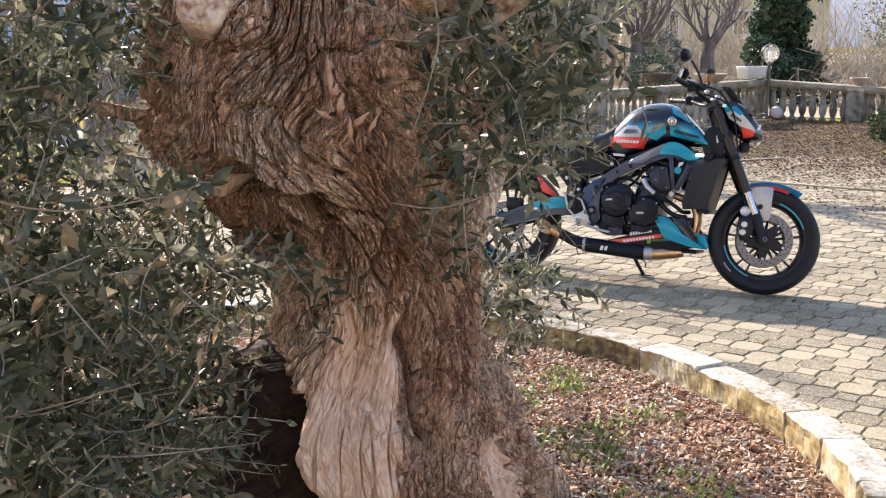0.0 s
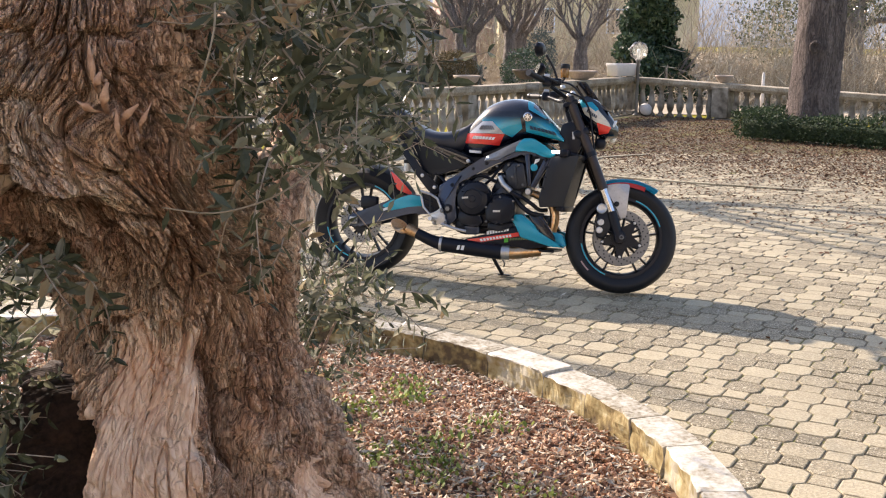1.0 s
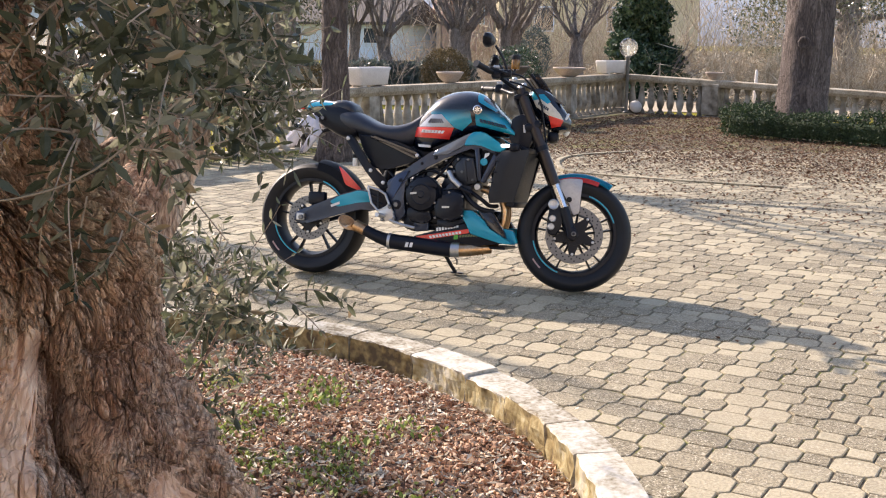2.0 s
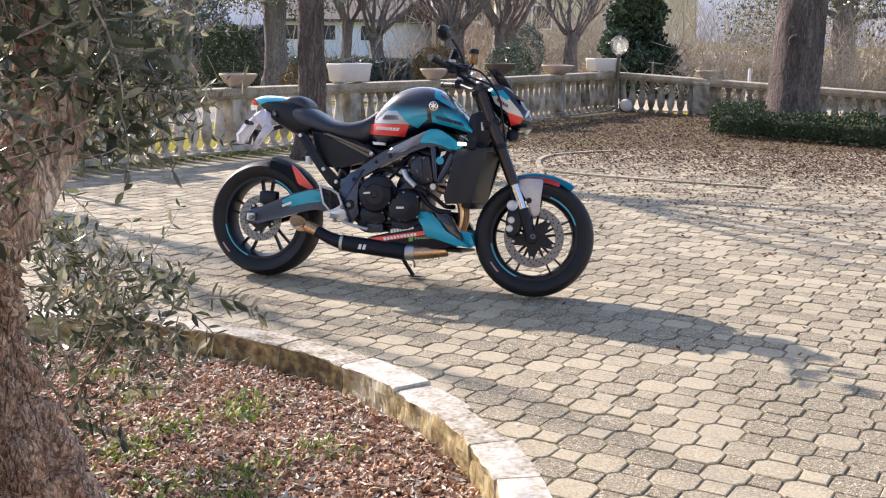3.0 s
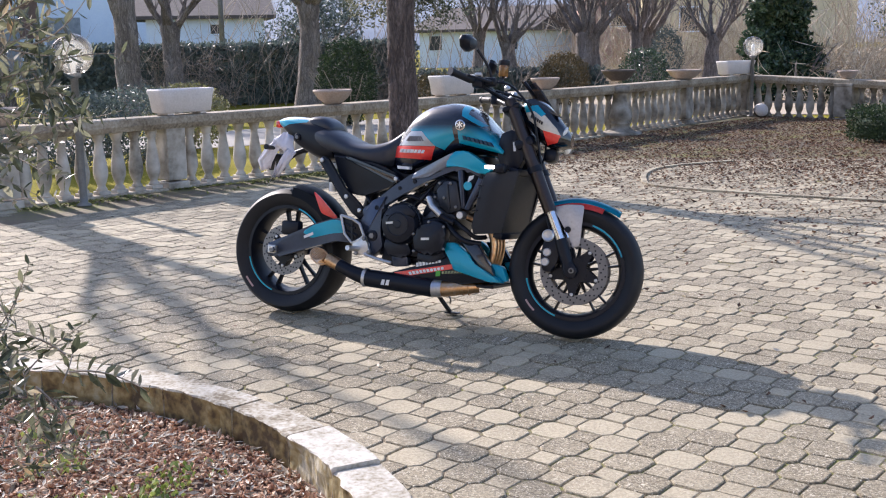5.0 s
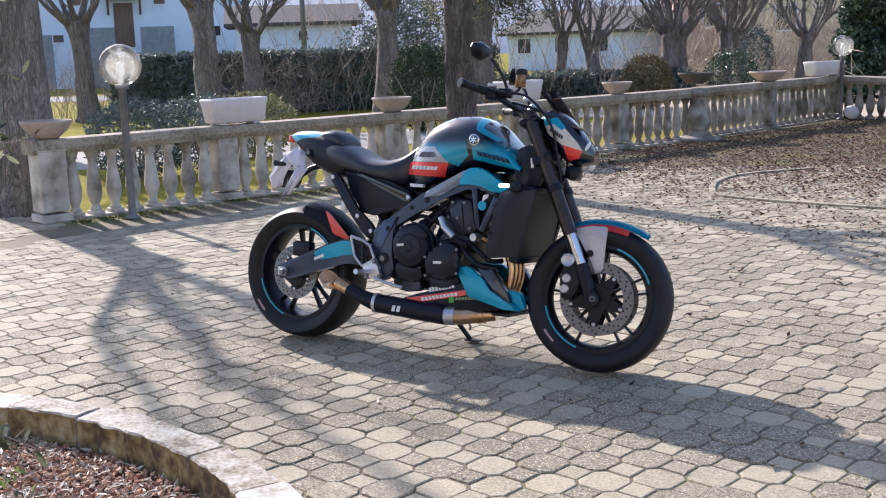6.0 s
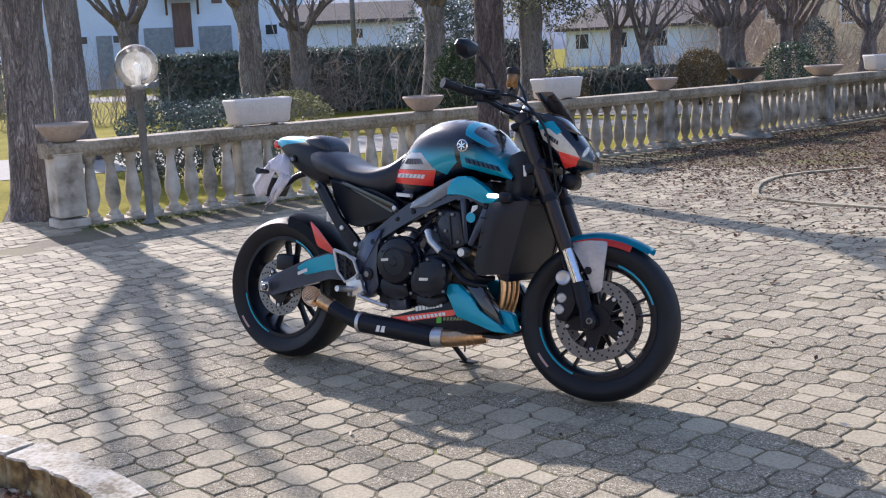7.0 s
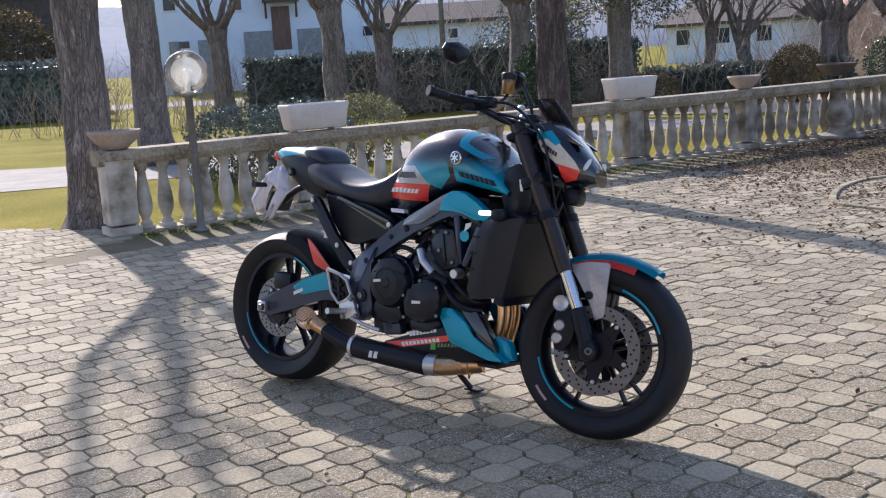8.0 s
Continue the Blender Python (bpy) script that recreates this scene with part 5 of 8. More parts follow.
lathe(bm, [(0.027, 0.056), (0.028, 0.06), (0.028, 0.08), (0.02, 0.084)], 14, Matrix.Translation((-0.487, -0.07, 0.605)) @ Matrix.Scale(0.8, 4))
bp("reservoir_cap", bm, SATIN_BLACK, res, "", True)

# frame
both("frame_upright", [(-0.29, 0.33), (-0.262, 0.50), (-0.215, 0.575), (-0.13, 0.60), (-0.16, 0.545), (-0.165, 0.44), (-0.15, 0.36), (-0.2, 0.31)], -0.125, -0.178, FRAME_PAINT, 0.009, "dark blue-grey aluminium frame upright")
both("frame_beam", [(-0.268, 0.50), (-0.265, 0.534), (-0.216, 0.563), (-0.108, 0.642), (-0.034, 0.692), (0.061, 0.739), (0.144, 0.776), (0.20, 0.80), (0.30, 0.77), (0.37, 0.72), (0.35, 0.695), (0.30, 0.705), (0.26, 0.725), (0.205, 0.728), (0.127, 0.698), (0.043, 0.662), (-0.063, 0.604), (-0.135, 0.562), (-0.181, 0.53), (-0.205, 0.49)], -0.13, -0.172, FRAME_PAINT, 0.009, "dark blue-grey aluminium frame beam")
both("frame_leg", [(0.205, 0.735), (0.233, 0.73), (0.252, 0.56), (0.234, 0.552)], -0.135, -0.170, FRAME_PAINT, 0.006, "rear leg of the frame's engine mount")
both("frame_leg", [(0.318, 0.715), (0.352, 0.70), (0.27, 0.545), (0.246, 0.552)], -0.135, -0.170, FRAME_PAINT, 0.006, "front leg of the frame's engine mount")
# black plate added to darken the opening between the frame legs
both("frame_web", [(0.225, 0.725), (0.325, 0.71), (0.255, 0.56), (0.245, 0.56)], -0.115, -0.135, SATIN_BLACK, 0.003, "added black plate filling the dark opening between the frame legs")
both("frame_cover", [(-0.019, 0.676), (0.001, 0.707), (0.157, 0.789), (0.198, 0.809), (0.168, 0.775), (0.155, 0.735), (0.067, 0.690)], -0.165, -0.181, SLATE_PAINT, 0.005, "slate-silver frame cover")
both("side_scoop", [(0.152, 0.733), (0.166, 0.775), (0.198, 0.811), (0.253, 0.812), (0.316, 0.776), (0.382, 0.728), (0.352, 0.708), (0.309, 0.716), (0.262, 0.735), (0.204, 0.743)], -0.15, -0.188, TEAL, 0.008, "teal air scoop cover")
for x, z in ((-0.205, 0.409),):
    bm = bmesh.new()
    disc(bm, x, z, 0.026, -0.176, -0.186, 18, 0.25)
    pv = bp("pivot_bolt", bm, SATIN_BLACK, None, "", True)
    bm = bmesh.new()
    disc(bm, x, z, 0.013, -0.186, -0.19, 6)
    bp("pivot_nut", bm, STEEL, pv)
for x, z, r in ((-0.187, 0.54, 0.017), (0.0, 0.668, 0.011), (-0.075, 0.635, 0.009), (0.12, 0.725, 0.010), (0.325, 0.70, 0.010)):
    bolt(x, -0.17, z, r, SATIN_BLACK, -0.008)
one("round_badge", [(0.263 + 0.02 * math.cos(a), 0.657 + 0.02 * math.sin(a)) for a in [i * math.pi / 8 for i in range(16)]], -0.173, -0.1755, TEAL, 0, "round teal and white badge", soft=False)
one("badge_tab", [(0.262, 0.672), (0.288, 0.69), (0.292, 0.705), (0.268, 0.70)], -0.173, -0.176, WHITE_DECAL, 0, soft=False)

# tank
body_loft([(-0.185, 0.80, 0.735, 0.05), (-0.15, 0.86, 0.70, 0.085), (-0.10, 0.925, 0.69, 0.118), (-0.04, 0.985, 0.70, 0.145), (0.03, 1.02, 0.73, 0.16), (0.11, 1.034, 0.77, 0.168), (0.18, 1.028, 0.79, 0.172), (0.245, 0.998, 0.80, 0.168), (0.30, 0.945, 0.797, 0.158), (0.36, 0.885, 0.795, 0.145), (0.41, 0.822, 0.79, 0.135)],
          [("fuel_tank", GLOSS_BLACK, "gloss black fuel tank with teal, silver and red panels", None),
           ("tank_teal_panel", TANK_FADE, "teal tank panel fading to black", [(-0.054, 0.905), (-0.015, 0.955), (0.165, 0.955), (0.185, 0.863), (0.126, 0.815), (0.085, 0.832), (0.015, 0.897), (-0.044, 0.897)]),
           ("tank_silver_panel", SILVER_PAINT, "silver-grey tank panel", [(-0.125, 0.833), (-0.044, 0.897), (0.015, 0.897), (0.086, 0.830)]),
           ("tank_red_panel", RED_PAINT, "red tank panel", [(-0.16, 0.831), (0.086, 0.829), (0.052, 0.768), (-0.17, 0.778)]),
           ("tank_front_panel", TANK_FADE, "teal front tank panel fading to black", [(0.196, 0.955), (0.206, 0.846), (0.42, 0.800), (0.43, 0.81), (0.345, 0.93)]),
           ("tank_stripe", TEAL, "teal stripe over the tank shoulder", [(0.185, 1.04), (0.212, 1.04), (0.235, 0.978), (0.312, 0.93), (0.30, 0.922), (0.212, 0.968)])],
          84, 9, 2.5, inner=0.03)
for nm, pts, mat, y in (("brand_bar", [(-0.045, 0.874), (0.018, 0.874), (0.035, 0.852), (-0.06, 0.852)], paint("grey_decal", (0.16, 0.16, 0.18), 0.6, 0), -0.1565), ("stripe_bar", [(-0.09, 0.815), (0.04, 0.812), (0.03, 0.797), (-0.095, 0.799)], WHITE_DECAL, -0.150), ("small_label", [(-0.115, 0.738), (-0.05, 0.735), (-0.05, 0.722), (-0.112, 0.724)], WHITE_DECAL, -0.127), ("model_bar", [(0.225, 0.880), (0.365, 0.850), (0.378, 0.832), (0.23, 0.862)], paint("dark_teal_decal", (0.004, 0.03, 0.06), 0.6, 0), -0.1690)):
    n = 7
    for i in range(n):
        if nm == "small_label" and i:
            break
        bm = bmesh.new()
        f0, f1 = (i / n, (i + 0.72) / n) if nm != "small_label" else (0, 1)
        a, b, c, d = [Vector((x, 0, z)) for x, z in pts]
        q = [a.lerp(b, f0), a.lerp(b, f1), d.lerp(c, f1), d.lerp(c, f0)]
        rings(bm, [[(p.x, yy, p.z) for p in q] for yy in (y + 0.02, y - 0.003)])
        bp(nm, bm, mat)
bm = bmesh.new()
disc(bm, 0.213, 0.926, 0.024, -0.158, -0.177, 24, 0.15)
em = bp("tank_emblem", bm, CHROME, None, "round chrome tank emblem", True)
bm = bmesh.new()
disc(bm, 0.213, 0.926, 0.019, -0.176, -0.179, 24)
bp("emblem_face", bm, GLOSS_BLACK, em)
for a in (30, 90, 150):
    bm = bmesh.new()
    c = Vector((0.213, -0.18, 0.926))
    u, v = Vector((math.cos(radians(a)), 0, math.sin(radians(a)))), Vector((-math.sin(radians(a)), 0, math.cos(radians(a))))
    rings(bm, [[c + u * r + v * w + Vector((0, e, 0)) for w, e in ((-0.002, 0), (0.002, 0), (0.002, -0.001), (-0.002, -0.001))] for r in (-0.016, 0.016)])
    bp("emblem_arm", bm, CHROME, em)
one("air_duct", [(0.375, 0.80), (0.39, 0.895), (0.44, 0.915), (0.475, 0.90), (0.505, 0.79), (0.48, 0.735), (0.40, 0.73)], -0.08, -0.122, SATIN_BLACK, 0.006, "black air duct panel")
one("air_duct", [(0.375, 0.80), (0.39, 0.895), (0.44, 0.915), (0.475, 0.90), (0.505, 0.79), (0.48, 0.735), (0.40, 0.73)], 0.122, 0.08, SATIN_BLACK, 0.006, "black air duct panel")
one("duct_label", [(0.449, 0.858), (0.46, 0.858), (0.465, 0.818), (0.454, 0.818)], -0.1225, -0.124, ALLOY, 0, soft=False)

# seat and tail
body_loft([(-0.63, 0.905, 0.855, 0.06), (-0.595, 0.916, 0.825, 0.095), (-0.53, 0.912, 0.79, 0.116), (-0.475, 0.895, 0.777, 0.124), (-0.42, 0.868, 0.765, 0.13), (-0.35, 0.842, 0.75, 0.134), (-0.27, 0.838, 0.728, 0.128), (-0.20, 0.856, 0.722, 0.112), (-0.16, 0.880, 0.735, 0.095), (-0.12, 0.912, 0.77, 0.075)],
          [("rider_seat", SEAT_VINYL, "black vinyl rider seat", None)], 40, 6, 2.8)
body_loft([(-0.655, 0.952, 0.90, 0.06), (-0.62, 0.966, 0.895, 0.078), (-0.565, 0.966, 0.885, 0.084), (-0.525, 0.945, 0.88, 0.08), (-0.505, 0.918, 0.87, 0.065)],
          [("pillion_pad", SEAT_VINYL, "small black pillion pad", None)], 32, 5, 3.2)
body_loft([(-0.835, 0.948, 0.928, 0.03), (-0.79, 0.962, 0.895, 0.055), (-0.73, 0.966, 0.838, 0.075), (-0.66, 0.960, 0.795, 0.09), (-0.59, 0.950, 0.762, 0.10), (-0.53, 0.92, 0.752, 0.108), (-0.48, 0.88, 0.755, 0.108)],
          [("tail_unit", SATIN_BLACK, "black pointed tail unit with teal top", None),
           ("tail_top_panel", TEAL, "teal tail panel", [(-0.85, 0.975), (-0.60, 0.975), (-0.645, 0.935), (-0.75, 0.925), (-0.80, 0.908), (-0.85, 0.93)]),
           ("tail_stripe", WHITE_DECAL, "white tail stripe", [(-0.82, 0.962), (-0.66, 0.962), (-0.62, 0.945), (-0.66, 0.95), (-0.80, 0.952)])], 72, 9, 2.8, inner=0.012)
bm = bmesh.new()
box(bm, (-0.835, 0, 0.927), (0.03, 0.07, 0.035), 0.008)
bp("tail_light", bm, RED_LENS, None, "red tail light", True)
bm = bmesh.new()
disc(bm, -0.686, 0.862, 0.017, -0.083, -0.096, 16, 0.2)
sc = bp("seat_lock", bm, SATIN_BLACK, None, "", True)
bm = bmesh.new()
disc(bm, -0.686, 0.862, 0.009, -0.095, -0.099, 12)
bp("lock_barrel", bm, STEEL, sc)
both("subframe_stay", [(-0.535, 0.75), (-0.515, 0.775), (-0.485, 0.765), (-0.385, 0.625), (-0.30, 0.55), (-0.265, 0.50), (-0.30, 0.475), (-0.345, 0.51), (-0.41, 0.585)], -0.115, -0.135, SATIN_BLACK, 0.006, "black subframe stay")
both("side_panel", [(-0.47, 0.785), (-0.35, 0.775), (-0.20, 0.735), (-0.12, 0.70), (-0.10, 0.672), (-0.15, 0.64), (-0.30, 0.59), (-0.37, 0.60), (-0.43, 0.69)], -0.07, -0.117, SATIN_BLACK, 0.01, "black side panel under the seat")
both("subframe_rail", [(-0.40, 0.765), (-0.37, 0.775), (-0.11, 0.69), (-0.09, 0.665), (-0.12, 0.655)], -0.12, -0.14, GLOSS_BLACK, 0.007, "black subframe rail")
for x, z in ((-0.513, 0.753), (-0.374, 0.585), (-0.30, 0.522), (-0.115, 0.676)):
    bolt(x, -0.136, z, 0.011, ALLOY)
bm = bmesh.new()
box(bm, (-0.2, 0, 0.68), (0.36, 0.13, 0.12), 0.03)
bp("battery_box", bm, SATIN_BLACK, None, "", True)

# number plate holder with a white cloth over the plate
bar("plate_bracket", [(-0.66, 0, 0.81), (-0.74, 0, 0.79), (-0.82, 0, 0.74)], 0.014, SATIN_BLACK)
bm = bmesh.new()
box(bm, (0, 0, 0), (0.012, 0.13, 0.09), 0.003, Matrix.Translation((-0.84, 0, 0.74)) @ pose(0, 0, 0, 0, 25, 0))
bp("plate_holder", bm, SATIN_BLACK, None, "black number plate holder")
for s in (-1, 1):
    bar("rear_signal", [(-0.80, s * 0.07, 0.80), (-0.80, s * 0.12, 0.805), (-0.802, s * 0.185, 0.808)], [0.006, 0.009, 0.014], SATIN_BLACK, 8, None, "black rear turn signal")


def drape(name, rows, sag, seed):
    """A hanging piece of cloth lofted across rows of points."""
    bm = bmesh.new()
    loops = []
    for i, row in enumerate(rows):
        P = smooth_path(row, 6)
        loops.append([(p.x + 0.012 * noise.noise(Vector((k * 0.45, i * 0.7, seed))), p.y + 0.02 * noise.noise(Vector((k * 0.4, i * 0.6, seed + 5))), p.z + 0.01 * noise.noise(Vector((k * 0.5, i, seed + 9)))) for k, p in enumerate(P)])
    rings(bm, loops, closed=False)
    bmesh.ops.subdivide_edges(bm, edges=bm.edges[:], cuts=1, use_grid_fill=True, smooth=0.6)
    bmesh.ops.solidify(bm, geom=bm.faces[:], thickness=0.0015)
    return bm


rag = thing("white_cloth", "white rag tied round the rear number plate holder", "cloth", BIKE_M)
KNOT = ("cloth_knot", [[(-0.775, -0.085, 0.873), (-0.75, -0.09, 0.885), (-0.725, -0.08, 0.865)], [(-0.80, -0.11, 0.845), (-0.755, -0.122, 0.852), (-0.705, -0.095, 0.82)], [(-0.815, -0.115, 0.822), (-0.76, -0.13, 0.815), (-0.69, -0.10, 0.785)], [(-0.80, -0.10, 0.806), (-0.755, -0.115, 0.798), (-0.70, -0.09, 0.776)]], 1.0)
CLOTH_END = ("cloth_end", [[(-0.80, -0.11, 0.842), (-0.78, -0.125, 0.845), (-0.755, -0.11, 0.83)], [(-0.86, -0.10, 0.80), (-0.825, -0.128, 0.79), (-0.79, -0.11, 0.775)], [(-0.905, -0.09, 0.745), (-0.87, -0.125, 0.74), (-0.825, -0.10, 0.735)], [(-0.90, -0.08, 0.70), (-0.87, -0.105, 0.695), (-0.84, -0.09, 0.705)]], 3.0)
CLOTH_TAIL = ("cloth_tail", [[(-0.73, -0.11, 0.80), (-0.71, -0.12, 0.80), (-0.685, -0.10, 0.785)], [(-0.76, -0.115, 0.745), (-0.74, -0.128, 0.74), (-0.715, -0.11, 0.74)], [(-0.79, -0.11, 0.70), (-0.77, -0.122, 0.69), (-0.745, -0.11, 0.695)], [(-0.81, -0.10, 0.675), (-0.795, -0.112, 0.665), (-0.775, -0.10, 0.668)]], 2.0)
for nm, rows, sd in (KNOT, CLOTH_END, CLOTH_TAIL):
    part(nm, drape(nm, rows, 0, sd), CLOTH, rag, smooth=True)

# engine
bm = bmesh.new()
box(bm, (-0.02, 0, 0.415), (0.37, 0.30, 0.2), 0.03)
box(bm, (0.02, 0, 0.33), (0.30, 0.24, 0.1), 0.03)
crank = bp("crankcase", bm, ENGINE_BLACK, None, "black engine crankcase", True)
bm = bmesh.new()
disc(bm, -0.062, 0.470, 0.096, -0.14, -0.212, 40, steps=[(1.04, 0), (1.04, 0.35), (0.98, 0.42), (0.97, 0.62), (0.86, 0.86), (0.55, 0.97), (0.52, 0.93), (0.2, 0.95), (0.16, 1.0)])
bp("clutch_cover", bm, ENGINE_BLACK, crank, "round black clutch cover", True)
one("cover_lip", [(-0.13, 0.50), (-0.09, 0.555), (-0.02, 0.565), (0.03, 0.525), (0.02, 0.50), (-0.04, 0.53), (-0.10, 0.51)], -0.185, -0.208, ENGINE_BLACK, 0.006, "", crank)
one("cover_badge", [(-0.12, 0.478), (-0.085, 0.482), (-0.085, 0.472), (-0.12, 0.468)], -0.2075, -0.2105, ALLOY, 0, "", crank, soft=False)
one("generator_cover", [(0.02, 0.35), (0.005, 0.42), (0.04, 0.465), (0.11, 0.50), (0.165, 0.485), (0.175, 0.42), (0.16, 0.355), (0.09, 0.335)], -0.14, -0.197, ENGINE_BLACK, 0.014, "black generator cover", crank)
one("cover_step", [(-0.15, 0.36), (-0.14, 0.40), (-0.02, 0.385), (0.0, 0.34), (-0.04, 0.315), (-0.12, 0.32)], -0.145, -0.178, ENGINE_BLACK, 0.01, "", crank)
one("sump_cover", [(0.02, 0.345), (0.15, 0.36), (0.17, 0.33), (0.10, 0.30), (0.02, 0.305)], -0.12, -0.165, ENGINE_BLACK, 0.01, "", crank)
one("head_joint", [(0.03, 0.49), (0.10, 0.56), (0.20, 0.52), (0.19, 0.48), (0.11, 0.515)], -0.135, -0.15, HEAD_GREY, 0.004, "", crank)
one("generator_badge", [(0.055, 0.415), (0.095, 0.417), (0.095, 0.407), (0.055, 0.404)], -0.197, -0.1995, ALLOY, 0, "", crank, soft=False)
for i in range(9):
    a = 2 * math.pi * i / 9 + 0.2
    bolt(-0.062 + 0.097 * math.cos(a), -0.166, 0.470 + 0.097 * math.sin(a), 0.0075, STEEL if i % 2 else SATIN_BLACK, -0.01, crank)
for x, z in ((0.02, 0.352), (0.015, 0.43), (0.09, 0.488), (0.165, 0.47), (0.168, 0.37), (0.03, 0.30), (-0.04, 0.305), (-0.07, 0.33)):
    bolt(x, -0.196 if x > 0 and z > 0.34 else -0.15, z, 0.007, STEEL, -0.006, crank)
bm = bmesh.new()
m = Matrix.Translation((0.14, 0, 0.585)) @ pose(0, 0, 0, 0, 22, 0)
box(bm, (0, 0, -0.05), (0.17, 0.27, 0.12), 0.012, m)
bp("cylinder_block", bm, ENGINE_BLACK, None, "black finned cylinder block", True)
bm = bmesh.new()
box(bm, (0, 0, 0.055), (0.16, 0.29, 0.09), 0.02, m)
box(bm, (0.005, 0, 0.115), (0.12, 0.25, 0.05), 0.018, m)
bp("cylinder_head", bm, ENGINE_BLACK, None, "black cylinder head", True)
one("head_cover", [(0.098, 0.632), (0.138, 0.678), (0.203, 0.678), (0.232, 0.546), (0.159, 0.525), (0.108, 0.575)], -0.14, -0.160, HEAD_GREY, 0.012, "dark grey cylinder head side cover")
one("head_rib", [(0.15, 0.66), (0.162, 0.66), (0.178, 0.55), (0.166, 0.55)], -0.160, -0.166, HEAD_GREY, 0.002)
for x, z in ((0.10, 0.60), (0.145, 0.60), (0.175, 0.665), (0.205, 0.56), (0.12, 0.665), (0.055, 0.655)):
    bolt(x, -0.162, z, 0.008, STEEL, -0.007)
bar("crash_bar", [(0.07, -0.15, 0.61), (0.082, -0.185, 0.592), (0.105, -0.195, 0.553), (0.145, -0.195, 0.52), (0.205, -0.185, 0.49)], 0.0125, SATIN_BLACK, 10, None, "black engine guard bar")
bar("crash_bar_sleeve", [(0.080, -0.188, 0.598), (0.103, -0.199, 0.560), (0.150, -0.200, 0.522)], 0.0150, ALLOY, 10, None, "silver sleeve", soft=False)
bm = bmesh.new()
disc(bm, 0.243, 0.525, 0.019, -0.165, -0.205, 16, 0.2)
bp("crash_bobbin", bm, ALLOY, None, "silver crash bobbin", True)
for pts, r in (([(0.19, -0.15, 0.50), (0.26, -0.165, 0.46), (0.30, -0.15, 0.43), (0.33, -0.10, 0.43)], 0.011), ([(0.16, -0.16, 0.50), (0.20, -0.17, 0.45), (0.26, -0.17, 0.41), (0.32, -0.13, 0.40)], 0.013), ([(-0.1, -0.13, 0.58), (-0.03, -0.15, 0.60), (0.05, -0.14, 0.57)], 0.009), ([(-0.02, -0.12, 0.55), (0.03, -0.15, 0.59), (0.06, -0.13, 0.64)], 0.008), ([(0.0, -0.11, 0.62), (0.06, -0.13, 0.65), (0.12, -0.12, 0.70)], 0.009), ([(-0.2, -0.1, 0.5), (-0.25, -0.12, 0.56), (-0.3, -0.08, 0.6)], 0.008)):
    bar("coolant_hose", pts, r, SATIN_BLACK, 10, None, "black hose")
bm = bmesh.new()
box(bm, (0.13, 0, 0.75), (0.36, 0.2, 0.09), 0.02)
bp("airbox", bm, SATIN_BLACK, None, "black airbox under the tank", True)
one("sprocket_cover", [(-0.17, 0.29), (-0.17, 0.36), (-0.10, 0.375), (-0.03, 0.345), (-0.04, 0.28), (-0.11, 0.27)], -0.10, -0.15, ENGINE_BLACK, 0.012)
both("engine_mount", [(-0.10, 0.27), (-0.115, 0.34), (-0.085, 0.375), (-0.05, 0.37), (-0.03, 0.33), (-0.02, 0.28)], -0.12, -0.165, FRAME_PAINT, 0.008)
# radiator
bm = bmesh.new()
m = Matrix.Translation((0.445, 0, 0.585)) @ pose(0, 0, 0, 0, 12, 0)
box(bm, (0, 0, 0), (0.03, 0.33, 0.28), 0.004, m)
rad = bp("radiator", bm, RADIATOR, None, "black radiator core")
for z in (-0.145, 0.145):
    bm = bmesh.new()
    box(bm, (0, 0, z), (0.045, 0.35, 0.03), 0.008, m)
    bp("radiator_tank", bm, SATIN_BLACK, rad, "", True)
for s in (1, -1):
    bm = bmesh.new()
    rows = [(0.700, 0.352, 0.49, 0.205, 0.185), (0.72, 0.36, 0.50, 0.205, 0.18), (0.675, 0.342, 0.492, 0.218, 0.185), (0.56, 0.318, 0.462, 0.215, 0.185), (0.49, 0.302, 0.442, 0.212, 0.182), (0.452, 0.31, 0.43, 0.205, 0.18)][1:]
    loops = []
    for z, x0, x1, y0, y1 in rows:
        pts = [(x0, y0 - 0.03), (x0, y0 - 0.008), (x0 + 0.008, y0), (x0 + (x1 - x0) * 0.45, y0 + 0.002), (x1 - 0.012, y1), (x1, y1 - 0.008), (x1, y1 - 0.03)]
        loops.append([(x, -s * y, z + 0.09 * (x - 0.4)) for x, y in pts])
    rings(bm, loops)
    bmesh.ops.subdivide_edges(bm, edges=bm.edges[:], cuts=1, use_grid_fill=True, smooth=0.3)
    sh = bp("radiator_shroud", bm, SHROUD_BLACK, None, "matte black radiator shroud", True)
    for i in range(3):
        bm = bmesh.new()
        box(bm, (0.345 - i * 0.012, -s * 0.217, 0.66 - i * 0.055), (0.028, 0.006, 0.006), 0.002)
        bp("shroud_rib", bm, SATIN_BLACK, sh)
    bm = bmesh.new()
    box(bm, (0.385, -s * 0.225, 0.742), (0.044, 0.024, 0.016), 0.006)
    sg = bp("front_signal", bm, SIGNAL_LIT if s > 0 else LIGHT_GLASS, None, "lit white front turn signal", True)
    bm = bmesh.new()
    box(bm, (0.43, -s * 0.205, 0.737), (0.05, 0.05, 0.04), 0.012)
    bp("signal_mount", bm, SATIN_BLACK, sg, "", True)
